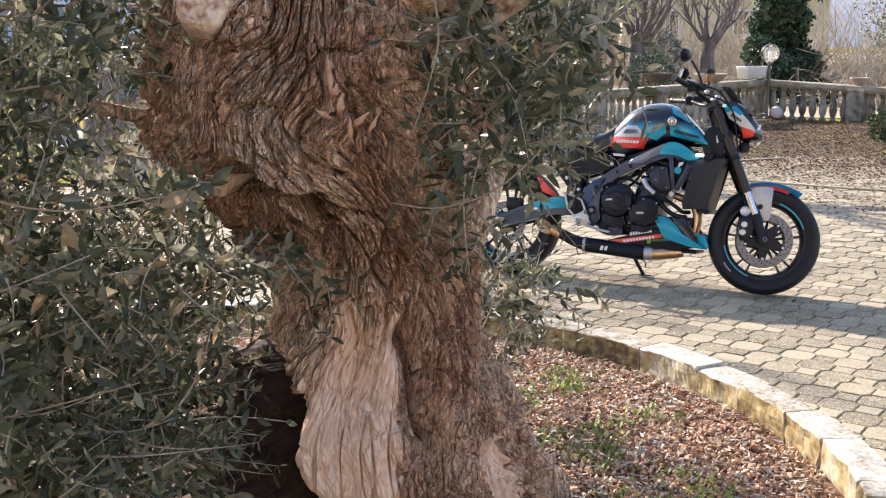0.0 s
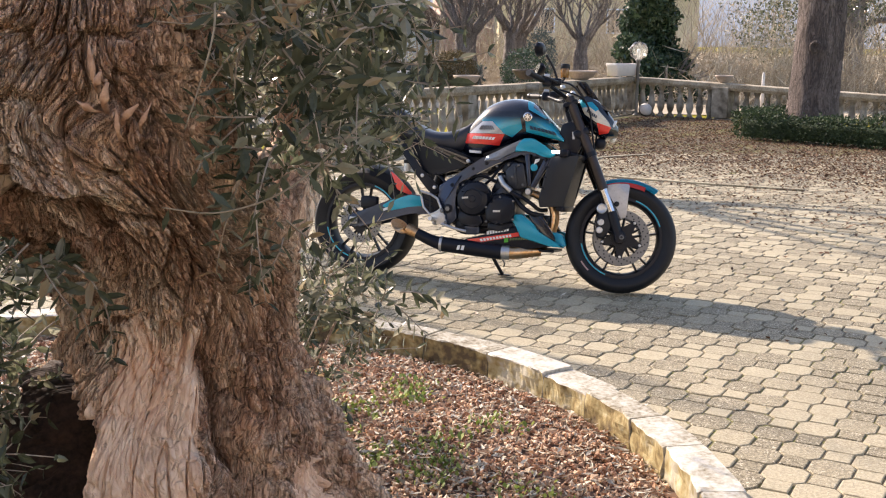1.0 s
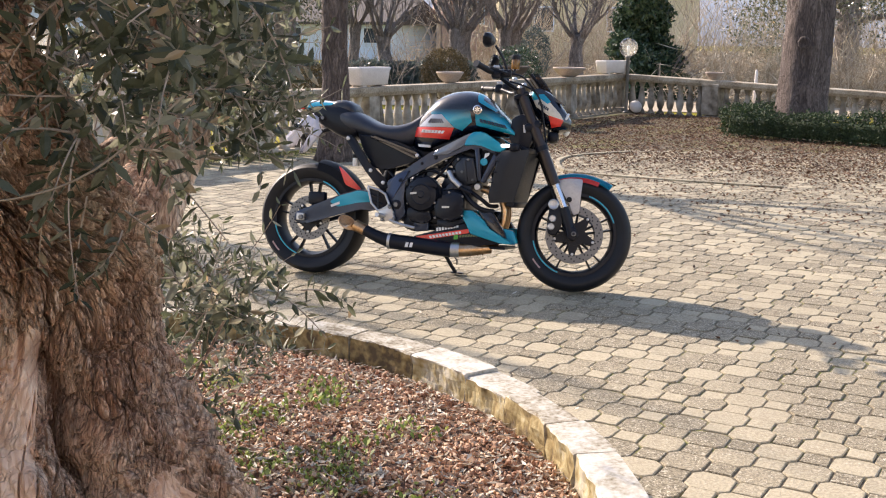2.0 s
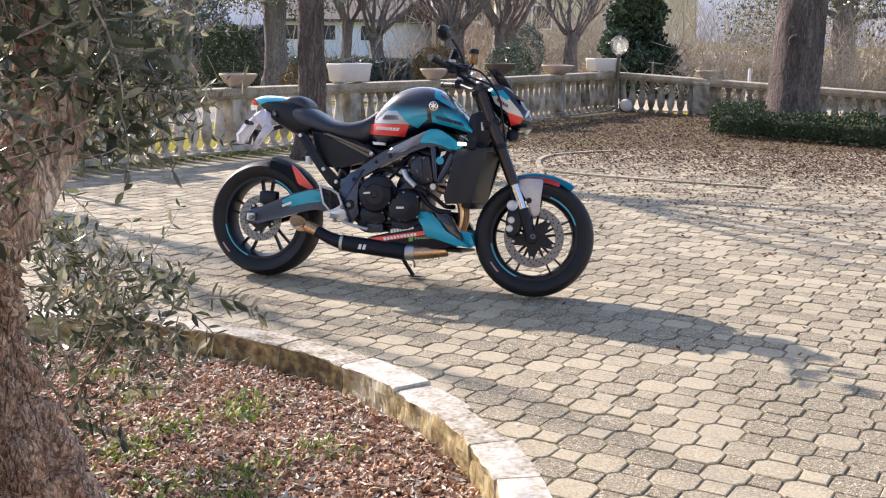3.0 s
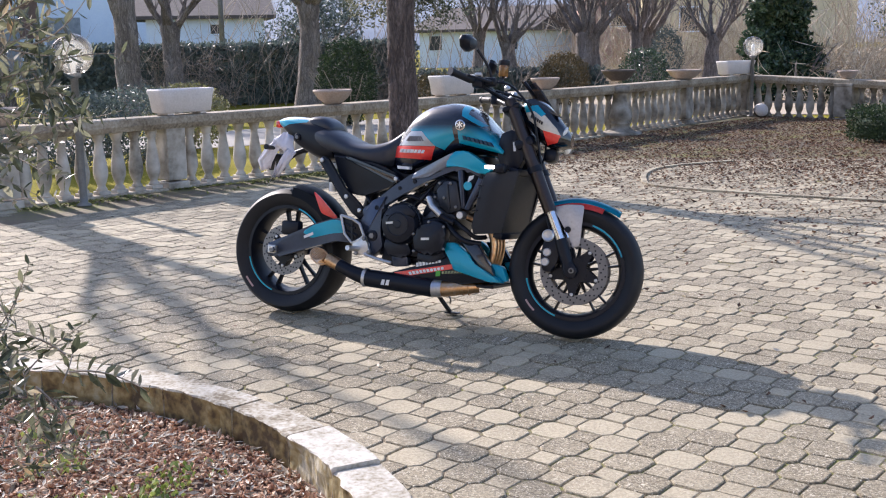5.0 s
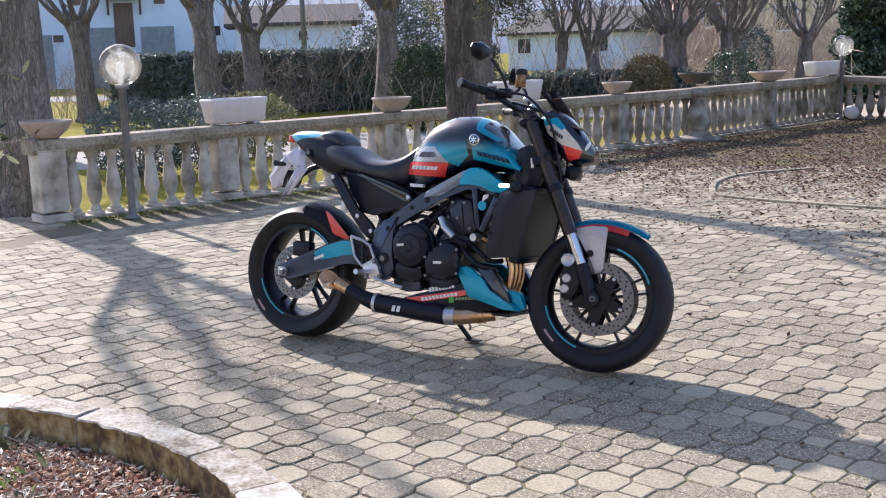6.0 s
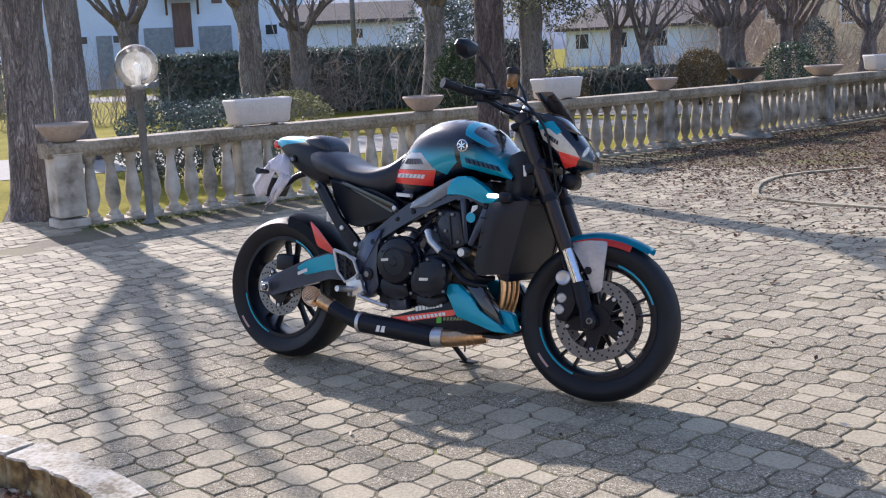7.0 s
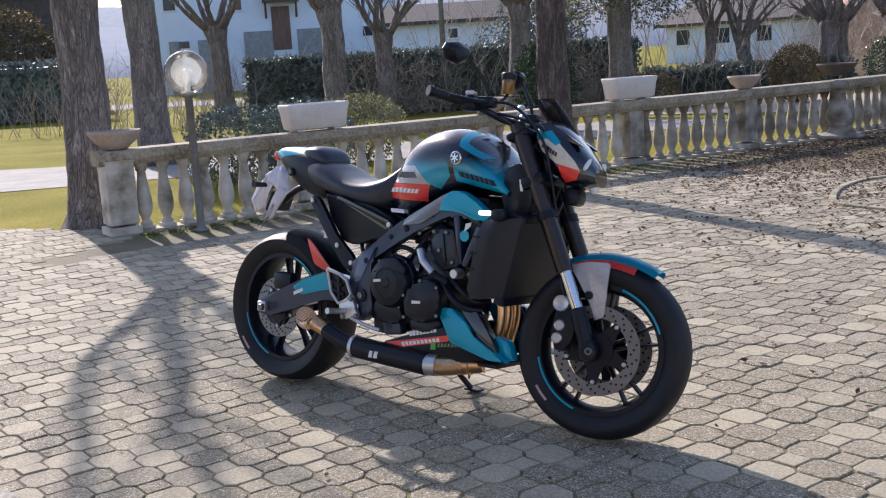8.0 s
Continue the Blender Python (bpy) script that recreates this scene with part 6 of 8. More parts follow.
# exhaust
for i, y in enumerate((-0.085, -0.045, 0.0)):
    bar("header_pipe", [(0.24, y * 1.2, 0.52), (0.335, y * 1.1, 0.475), (0.365, y, 0.42), (0.362, y, 0.34), (0.325, y, 0.25), (0.26, y * 0.9 - 0.02, 0.205), (0.17, -0.10, 0.19)], 0.0185, TITANIUM, 12, None, "heat-coloured titanium header pipe")
bar("collector_pipe", [(0.31, -0.10, 0.205), (0.24, -0.125, 0.198), (0.18, -0.14, 0.19), (0.145, -0.15, 0.188)], [0.026, 0.033, 0.036, 0.036], TITANIUM, 20, None, "heat-coloured titanium collector")
for x in (0.27, 0.245, 0.22, 0.195):
    bar("weld_bead", [(x, -0.117 - (0.27 - x) * 0.25, 0.199 - (0.27 - x) * 0.08), (x - 0.005, -0.118 - (0.27 - x) * 0.25, 0.1986 - (0.27 - x) * 0.08)], 0.0345, TITANIUM, 20, soft=False)
bar("collar_band", [(0.15, -0.151, 0.188), (0.105, -0.158, 0.187)], 0.0395, ALLOY, 24, None, "silver silencer collar", soft=False)
bar("silencer", [(0.107, -0.158, 0.187), (-0.235, -0.172, 0.213)], 0.041, SATIN_BLACK, 28, None, "matte black silencer", soft=False)
bar("silencer_clamp", [(-0.225, -0.172, 0.2125), (-0.24, -0.173, 0.2135)], 0.0435, ALLOY, 28, None, "silver silencer clamp", soft=False)
bm = bmesh.new()
rows = []
P = smooth_path([(-0.235, -0.172, 0.213), (-0.30, -0.178, 0.232), (-0.37, -0.184, 0.262), (-0.43, -0.188, 0.286)], 5)
for i, p in enumerate(P):
    f = i / (len(P) - 1)
    d = (P[min(i + 1, len(P) - 1)] - P[max(i - 1, 0)]).normalized()
    up = Vector((-d.z, 0, d.x))
    w, hh = 0.039 - 0.006 * f, 0.038 - 0.008 * math.sin(f * 2.4)
    rows.append([p + up * (hh * math.sin(2 * math.pi * k / 24)) + Vector((0, w * math.cos(2 * math.pi * k / 24), 0)) for k in range(24)])
MOUTH, LONG, WIDE = Vector((-0.472, -0.197, 0.298)), Vector((-0.047, 0.012, 0.029)), Vector((0.016, 0.024, 0.022))
mouth = [MOUTH + LONG * math.sin(2 * math.pi * k / 24) + WIDE * math.cos(2 * math.pi * k / 24) for k in range(24)]
cut = 2 * len(rows) // 3
rings(bm, rows[:cut + 1], caps=False)
tip = bp("exhaust_tip", bm, SATIN_BLACK, None, "slash-cut exhaust tip with bronze mesh", True)
bm = bmesh.new()
rings(bm, rows[cut:] + [mouth], caps=False)
bp("tip_cone", bm, TITANIUM, tip, "bronze-coloured tip cone", True)
bm = bmesh.new()
for k in range(-4, 5):
    w = math.sqrt(max(0, 1 - (k / 4.6) ** 2))
    for a, b in (((k / 4.6, -w), (k / 4.6, w)), ((-w, k / 4.6), (w, k / 4.6))):
        tube(bm, [MOUTH + LONG * a[0] * 0.96 + WIDE * a[1] * 0.96, MOUTH + LONG * b[0] * 0.96 + WIDE * b[1] * 0.96], 0.0022, 5)
bp("tip_mesh", bm, TITANIUM, tip, "bronze wire mesh")
bar("tip_rim", mouth + mouth[:1], 0.004, TITANIUM, 6, tip, "", soft=False)
for i in range(2):
    one("logo_bar", [(-0.105 - i * 0.024, 0.213), (-0.09 - i * 0.024, 0.213), (-0.096 - i * 0.024, 0.188), (-0.112 - i * 0.024, 0.188)], -0.195, -0.2095, WHITE_DECAL, 0, "pale bar mark", soft=False)
# belly pan
both("belly_pan", [(0.135, 0.395), (0.21, 0.402), (0.285, 0.345), (0.30, 0.315), (0.385, 0.27), (0.455, 0.232), (0.375, 0.236), (0.205, 0.276), (0.185, 0.325)], -0.135, -0.166, TEAL, 0.006, "teal belly pan panel")
both("belly_pan_lower", [(0.178, 0.335), (0.205, 0.29), (0.385, 0.236), (0.25, 0.215), (0.05, 0.20), (-0.08, 0.215), (-0.115, 0.245), (0.02, 0.285)], -0.125, -0.157, SATIN_BLACK, 0.008, "black lower belly pan panel")
both("belly_nose", [(0.345, 0.309), (0.381, 0.314), (0.430, 0.305), (0.455, 0.238), (0.40, 0.233)], -0.09, -0.13, TEAL, 0.006, "teal belly pan nose")
both("belly_trim", [(0.238, 0.402), (0.318, 0.398), (0.396, 0.285), (0.402, 0.236), (0.384, 0.235), (0.304, 0.306)], -0.12, -0.158, GLOSS_BLACK, 0.005, "black belly pan trim")
bm = bmesh.new()
box(bm, (0.14, 0, 0.21), (0.5, 0.26, 0.015), 0.004)
bp("belly_floor", bm, SATIN_BLACK)
one("belly_red_stripe", [(-0.092, 0.246), (0.195, 0.302), (0.20, 0.281), (-0.07, 0.224)], -0.157, -0.160, RED_PAINT, 0, "red belly pan stripe", soft=False)
for k, (a, b, c, d, mat, n) in enumerate((((0.018, 0.297), (0.143, 0.325), (0.145, 0.308), (0.02, 0.279), WHITE_DECAL, 8), ((-0.02, 0.253), (0.16, 0.289), (0.163, 0.277), (-0.012, 0.240), WHITE_DECAL, 10), ((0.15, 0.268), (0.26, 0.28), (0.25, 0.266), (0.148, 0.255), paint("dim_decal", (0.09, 0.13, 0.06)), 7))):
    for i in range(n):
        f0, f1 = i / n, (i + 0.7) / n
        q = [Vector(a).lerp(Vector(b), f0), Vector(a).lerp(Vector(b), f1), Vector(d).lerp(Vector(c), f1), Vector(d).lerp(Vector(c), f0)]
        bm = bmesh.new()
        plate(bm, [tuple(p) for p in q], -0.1572, -0.1612, 0)
        bp("letter_bar", bm, mat)
one("green_mark", [(0.118, 0.266), (0.14, 0.27), (0.14, 0.245), (0.118, 0.242)], -0.157, -0.1605, GREEN_DECAL, 0, "small green mark", soft=False)
# rider foot bracket, brake lever, side stand
fo = [(-0.362, 0.497), (-0.30, 0.482), (-0.262, 0.462), (-0.238, 0.41), (-0.262, 0.385), (-0.30, 0.372), (-0.338, 0.41)]
bar("heel_plate_frame", [(x, -0.2, z) for x, z in fo + fo[:1]], 0.007, ALLOY, 8, None, "silver heel guard frame", soft=False)
one("heel_plate", fo, -0.19, -0.194, SATIN_BLACK, 0.001, "black heel guard plate")
for a, b in (((-0.35, 0.46), (-0.285, 0.44)), ((-0.335, 0.425), (-0.275, 0.405)), ((-0.305, 0.478), (-0.30, 0.375))):
    bar("heel_plate_rib", [(a[0], -0.198, a[1]), (b[0], -0.198, b[1])], 0.006, SATIN_BLACK, 6, soft=False)
one("peg_bracket", [(-0.30, 0.375), (-0.25, 0.40), (-0.228, 0.41), (-0.22, 0.37), (-0.198, 0.335), (-0.215, 0.318), (-0.245, 0.33), (-0.262, 0.312), (-0.285, 0.33)], -0.185, -0.205, ALLOY, 0.005, "silver foot peg bracket")
bar("foot_peg", [(-0.265, -0.2, 0.345), (-0.272, -0.29, 0.352)], 0.012, ALLOY, 10, None, "silver foot peg", soft=False)
bar("brake_lever", [(-0.23, -0.205, 0.325), (-0.16, -0.205, 0.305), (-0.09, -0.20, 0.292)], 0.008, ALLOY, 8, None, "silver brake lever")
for x, z in ((-0.232, 0.395), (-0.205, 0.333), (-0.27, 0.325)):
    bolt(x, -0.205, z, 0.01, STEEL, -0.01)
bar("side_stand", [(-0.03, 0.10, 0.20), (0.0, 0.15, 0.12), (0.035, 0.205, 0.045)], 0.011, SATIN_BLACK, 8, None, "black side stand")
bm = bmesh.new()
box(bm, (0.045, 0.212, 0.04), (0.07, 0.04, 0.008), 0.003)
bp("stand_foot", bm, SATIN_BLACK)
bar("stand_spring", [(0.0, 0.14, 0.17), (0.05, 0.16, 0.12), (0.05, 0.17, 0.09)], 0.005, STEEL, 6)

# front end, turned with the steering
for s in (-1, 1):
    top, mid, low, end = Vector((0.398, s * 0.105, 1.035)), Vector((0.612, s * 0.105, 0.548)), Vector((0.664, s * 0.105, 0.43)), Vector((0.715, s * 0.105, 0.285))
    leg = bar("fork_tube", [top, top.lerp(mid, 0.5), mid], [0.027, 0.029, 0.0285], FORK_BROWN, 18, None, "black upside-down fork tube", True, False)
    bar("fork_clamp", [top.lerp(mid, 0.60), top.lerp(mid, 0.65)], 0.034, SATIN_BLACK, 18, leg, "", True, False)
    bar("fork_stanchion", [mid, low], 0.021, CHROME, 18, leg, "polished fork stanchion", True, False)
    bar("fork_foot", [low - (end - low) * 0.02, low.lerp(end, 0.3), end], [0.026, 0.028, 0.025], SATIN_BLACK, 16, leg, "", True, False)
    one("fork_lug", [(0.68, 0.34), (0.73, 0.335), (0.75, 0.295), (0.73, 0.262), (0.69, 0.27)], s * 0.085, s * 0.13, SATIN_BLACK, 0.008, "", leg, True)
    one("front_caliper", [(0.597, 0.46), (0.637, 0.465), (0.67, 0.40), (0.655, 0.33), (0.635, 0.285), (0.592, 0.29), (0.582, 0.36)], s * 0.055, s * 0.115, SATIN_BLACK, 0.01, "black front brake caliper", None, True)
    for x, z, r in ((0.610, 0.445, 0.027), (0.610, 0.372, 0.0185), (0.604, 0.33, 0.0185)):
        bm = bmesh.new()
        disc(bm, x, z, r, s * 0.11, s * 0.125, 18, steps=[(1, 0), (1, 0.8), (0.85, 1.0), (0.78, 0.9), (0.3, 0.9)])
        bp("caliper_cap", bm, ALLOY, None, "silver caliper piston cap", True, True)
    bm = bmesh.new()
    disc(bm, 0.722, 0.298, 0.014, s * 0.12, s * 0.138, 12, 0.2)
    bp("axle_end", bm, STEEL, None, "", True, True)
    bm = bmesh.new()
    disc(bm, 0.722, 0.298, 0.007, s * 0.137, s * 0.1385, 10)
    bp("axle_bore", bm, SATIN_BLACK, None, "", False, True)
for z, x, hgt in ((1.0, 0.418, 0.03), (0.845, 0.486, 0.045)):
    bm = bmesh.new()
    box(bm, (0, 0, 0), (0.085, 0.265, hgt), 0.014, Matrix.Translation((x - 0.01, 0, z)) @ pose(0, 0, 0, 0, -23, 0))
    bp("triple_clamp", bm, SATIN_BLACK, None, "black fork clamp", True, True)
bar("steering_stem", [(0.40, 0, 1.01), (0.47, 0, 0.82)], 0.03, SATIN_BLACK, 14, None, "", True, False)
bm = bmesh.new()
arc = [radians(48 + 84 * i / 22) for i in range(23)]
fend = {"teal": [(-0.0655, 0.0), (-0.06, 0.012), (-0.045, 0.02), (-0.02, 0.025), (0, 0.026), (0.02, 0.025), (0.045, 0.02), (0.06, 0.012), (0.0655, 0.0)], "red": [(-0.069, -0.024), (-0.068, -0.012), (-0.0655, -0.0005)]}


def fender(name, prof, mat, a0, a1, label, parent=None):
    bm = bmesh.new()
    arc = [radians(a0 + (a1 - a0) * i / 22) for i in range(23)]
    rings(bm, [[(FW.x + (FR + lift + (0.02 * ((a - radians(95)) / 0.7) ** 2 if a < radians(95) else 0)) * math.cos(a), y * (1 - 0.35 * max(0, (radians(80) - a) / 0.7)), FW.z + (FR + lift) * math.sin(a)) for a in arc] for y, lift in prof], closed=False)
    bmesh.ops.solidify(bm, geom=bm.faces[:], thickness=0.004)
    return bp(name, bm, mat, parent, label, True, True)


mud = fender("front_mudguard", fend["teal"], TEAL, 57, 118, "teal front mudguard with red edge")
fender("mudguard_edge", fend["red"], RED_PAINT, 68, 118, "red mudguard edge", mud)
fender("mudguard_edge", [(-y, l) for y, l in fend["red"]], RED_PAINT, 68, 118, "red mudguard edge", mud)
for s in (-1, 1):
    one("mudguard_stay", [(0.61, 0.572), (0.68, 0.588), (0.755, 0.59), (0.75, 0.52), (0.745, 0.41), (0.712, 0.395), (0.70, 0.44), (0.645, 0.53)], s * 0.066, s * 0.074, SILVER_PAINT, 0.002, "silver-grey mudguard stay", mud, True)
    bm = bmesh.new()
    disc(bm, 0.69, 0.478, 0.014, s * 0.072, s * 0.086, 14, 0.2)
    bp("stay_bolt", bm, SATIN_BLACK, mud, "", True, True)


body_loft([(0.44, 1.03, 0.955, 0.06), (0.475, 1.052, 0.93, 0.088), (0.515, 1.055, 0.885, 0.105), (0.56, 1.035, 0.845, 0.112), (0.61, 0.985, 0.83, 0.105), (0.648, 0.94, 0.832, 0.088), (0.675, 0.90, 0.842, 0.06)],
          [("headlight_shell", GLOSS_BLACK, "black headlight shell with teal, cream and red panels", None),
           ("headlight_side_panel", CREAM_PAINT, "cream side panel", [(0.462, 1.0), (0.512, 1.006), (0.560, 0.972), (0.616, 0.914), (0.634, 0.885), (0.554, 0.905), (0.488, 0.95)]),
           ("headlight_teal_panel", TEAL, "teal panel", [(0.455, 1.03), (0.512, 1.03), (0.562, 0.978), (0.545, 0.965), (0.510, 0.990), (0.470, 0.985)]),
           ("headlight_red_panel", RED_PAINT, "orange-red panel", [(0.554, 0.906), (0.634, 0.886), (0.62, 0.855), (0.573, 0.846)])], 72, 10, 2.6, True, inner=0.03)
for i in range(6):
    one("nose_letter_bar", [(0.499 + i * 0.0095, 0.975 - i * 0.0058), (0.506 + i * 0.0095, 0.971 - i * 0.0058), (0.503 + i * 0.0095, 0.957 - i * 0.0058), (0.496 + i * 0.0095, 0.961 - i * 0.0058)], -0.098, -0.1125, GLOSS_BLACK, 0, "", None, True, False)
for s in (-1, 1):
    bm = bmesh.new()
    bmesh.ops.create_uvsphere(bm, u_segments=16, v_segments=10, radius=1, matrix=Matrix.LocRotScale((0.648, s * 0.078, 0.905), Euler((0, radians(30), s * radians(-20))), (0.009, 0.016, 0.026)))
    bp("position_lamp", bm, LIGHT_GLASS, None, "clear position lamp lens", True, True)
bm = bmesh.new()
bmesh.ops.create_uvsphere(bm, u_segments=20, v_segments=12, radius=0.036, matrix=Matrix.LocRotScale((0.652, 0, 0.853), None, (0.6, 1, 1)))
bp("headlight_lens", bm, LIGHT_GLASS, None, "round projector headlight", True, True)
bm = bmesh.new()
rows = []
for f, x, z, w in ((0, 0.585, 1.012, 0.07), (0.3, 0.56, 1.05, 0.08), (0.65, 0.525, 1.098, 0.076), (1, 0.488, 1.14, 0.06)):
    rows.append([(x - 0.055 * abs(u) ** 2.0, w * u, z - 0.012 * abs(u) ** 2) for u in [k / 8 - 1 for k in range(17)]])
rings(bm, rows, closed=False)
bmesh.ops.solidify(bm, geom=bm.faces[:], thickness=0.003)
bp("fly_screen", bm, SCREEN_TINT, None, "smoked fly screen", True, True)
both("screen_bracket", [(0.445, 1.035), (0.50, 1.05), (0.555, 1.02), (0.64, 0.965), (0.60, 0.975), (0.52, 1.01)], -0.07, -0.095, GLOSS_BLACK, 0.004, "", True)
bm = bmesh.new()
box(bm, (0, 0, 0), (0.014, 0.13, 0.085), 0.006, Matrix.Translation((0.475, 0, 1.095)) @ pose(0, 0, 0, 0, -38, 0))
bp("dashboard", bm, SATIN_BLACK, None, "black dashboard display", True, True)
LEVEL = STEER
STEER = LEVEL @ Matrix.Translation((0.012, 0, -0.034))
hb = bar("handlebar", [(0.20, -0.30, 1.135), (0.27, -0.20, 1.118), (0.335, -0.12, 1.085), (0.365, -0.05, 1.078), (0.365, 0.05, 1.078), (0.335, 0.12, 1.085), (0.27, 0.20, 1.118), (0.20, 0.30, 1.135)], 0.0125, SATIN_BLACK, 12, None, "black tapered handlebar", True)
for s in (-1, 1):
    bar("handlebar_riser", [(0.40, s * 0.045, 1.01), (0.367, s * 0.045, 1.085)], 0.02, SATIN_BLACK, 12, hb, "", True, False)
    gr = bar("handlebar_grip", [(0.235, s * 0.25, 1.127), (0.175, s * 0.335, 1.142)], 0.0155, RUBBER, 14, None, "black rubber grip", True, False)
    bar("bar_end", [(0.175, s * 0.335, 1.142), (0.165, s * 0.349, 1.144)], 0.0185, SATIN_BLACK, 12, gr, "", True, False)
    bm = bmesh.new()
    box(bm, (0.262, s * 0.218, 1.122), (0.05, 0.055, 0.05), 0.012)
    sw = bp("switch_box", bm, SATIN_BLACK, None, "black handlebar switch box", True, True)
    bm = bmesh.new()
    box(bm, (0.262, s * 0.222, 1.155), (0.03, 0.035, 0.015), 0.004)
    bp("switch_button", bm, ALLOY, sw, "", False, True)
    bm = bmesh.new()
    box(bm, (0.31, s * 0.195, 1.13), (0.06, 0.05, 0.035), 0.008)
    mc = bp("master_cylinder", bm, SATIN_BLACK, None, "black brake master cylinder" if s < 0 else "black clutch lever clamp", True, True)
    bar("hand_lever", [(0.325, s * 0.20, 1.128), (0.30, s * 0.26, 1.125), (0.235, s * 0.335, 1.132)], [0.009, 0.007, 0.006], SATIN_BLACK, 8, None, "black lever", True)
    stem = [(0.318, s * 0.185, 1.14), (0.292, s * 0.20, 1.205), (0.25, s * 0.23, 1.265)]
    mr = bar("mirror_stem", stem, 0.0065, SATIN_BLACK, 8, None, "black rear-view mirror on a thin stem", True)
    bm = bmesh.new()
    prof = [(0.062, 0.014), (0.05, 0.03), (-0.01, 0.038), (-0.055, 0.026), (-0.066, 0.004), (-0.045, -0.026), (0.0, -0.038), (0.04, -0.022)]
    base = Matrix.Translation((0.213, s * 0.262, 1.284)) @ pose(0, 0, 0, 0, 10, s * 14)
    rings(bm, [[base @ Vector((dx, -s * yy * k, zz * k)) for yy, zz in prof] for dx, k in ((-0.012, 0.94), (-0.004, 1.0), (0.012, 0.95), (0.028, 0.6))])
    bp("mirror_head", bm, SATIN_BLACK, mr, "black mirror head", True, True)
    bm = bmesh.new()
    bm.faces.new([bm.verts.new(base @ Vector((-0.0128, -s * yy * 0.86, zz * 0.86))) for yy, zz in prof])
    bp("mirror_glass", bm, CHROME, mr, "", False, True)
bm = bmesh.new()
lathe(bm, [(0.02, 0), (0.022, 0.003), (0.022, 0.05), (0.02, 0.052)], 14, Matrix.Translation((0.355, -0.135, 1.165)))
fr = bp("brake_reservoir", bm, AMBER, None, "amber brake fluid reservoir", True, True)
bm = bmesh.new()
lathe(bm, [(0.025, 0.05), (0.026, 0.053), (0.026, 0.07), (0.022, 0.074)], 14, Matrix.Translation((0.355, -0.135, 1.165)))
bp("reservoir_cap", bm, SATIN_BLACK, fr, "", True, True)
bar("reservoir_bracket", [(0.33, -0.17, 1.13), (0.35, -0.15, 1.15), (0.355, -0.135, 1.165)], 0.006, SATIN_BLACK, 6, fr, "", True)
for pts in ([(0.31, -0.2, 1.13), (0.40, -0.17, 1.12), (0.49, -0.13, 1.02), (0.52, -0.10, 0.90), (0.55, -0.08, 0.75), (0.60, -0.085, 0.60), (0.64, -0.08, 0.46)], [(0.31, 0.2, 1.13), (0.42, 0.14, 1.10), (0.50, 0.08, 1.0), (0.50, 0.05, 0.88), (0.46, 0.04, 0.76)], [(0.28, -0.2, 1.11), (0.38, -0.12, 1.06), (0.44, -0.07, 0.98), (0.42, -0.06, 0.88)], [(0.33, -0.15, 1.10), (0.45, -0.11, 1.07), (0.52, -0.06, 1.0), (0.55, -0.03, 0.86), (0.52, -0.05, 0.74)], [(0.58, -0.09, 0.62), (0.59, -0.10, 0.54), (0.63, -0.10, 0.44)]):
    bar("brake_hose", pts, 0.0052, SATIN_BLACK, 7, None, "", True)
STEER = LEVEL
for x, y, z in ((0.40, -0.06, 1.045), (0.42, -0.105, 1.052), (0.365, 0.0, 1.10)):
    bm = bmesh.new()
    lathe(bm, [(0.014, 0), (0.014, 0.012), (0.008, 0.018)], 12, Matrix.Translation((x, y, z)) @ pose(0, 0, 0, 0, -23, 0))
    bp("fork_cap", bm, ALLOY, None, "", True, True)
bm = bmesh.new()
box(bm, (0.585, 0, 0.805), (0.06, 0.10, 0.06), 0.02)
bp("horn_bracket", bm, SATIN_BLACK, None, "", True, True)

# ---- old olive tree ----
def lattice(shape, seed):
    return np.random.default_rng(seed).random(shape)


GRID = lattice((64, 64, 64), 5)


def vnoise(x, y, z):
    """Smooth value noise, 0 to 1, on arrays."""
    xi, yi, zi = np.floor(x).astype(int), np.floor(y).astype(int), np.floor(z).astype(int)
    fx, fy, fz = x - xi, y - yi, z - zi
    fx, fy, fz = fx * fx * (3 - 2 * fx), fy * fy * (3 - 2 * fy), fz * fz * (3 - 2 * fz)
    out = 0
    for a in (0, 1):
        for b in (0, 1):
            for c in (0, 1):
                w = (fx if a else 1 - fx) * (fy if b else 1 - fy) * (fz if c else 1 - fz)
                out = out + w * GRID[(xi + a) % 64, (yi + b) % 64, (zi + c) % 64]
    return out


EYE0, RIGHT, AHEAD = np.array([0.402, -0.061]), np.array([0.994, 0.108]), np.array([-0.108, 0.994])


def spot(u, v, z):
    """World place from sideways and forward distances before the tree's front."""
    q = EYE0 + RIGHT * u + AHEAD * v
    return Vector((q[0], q[1], z))


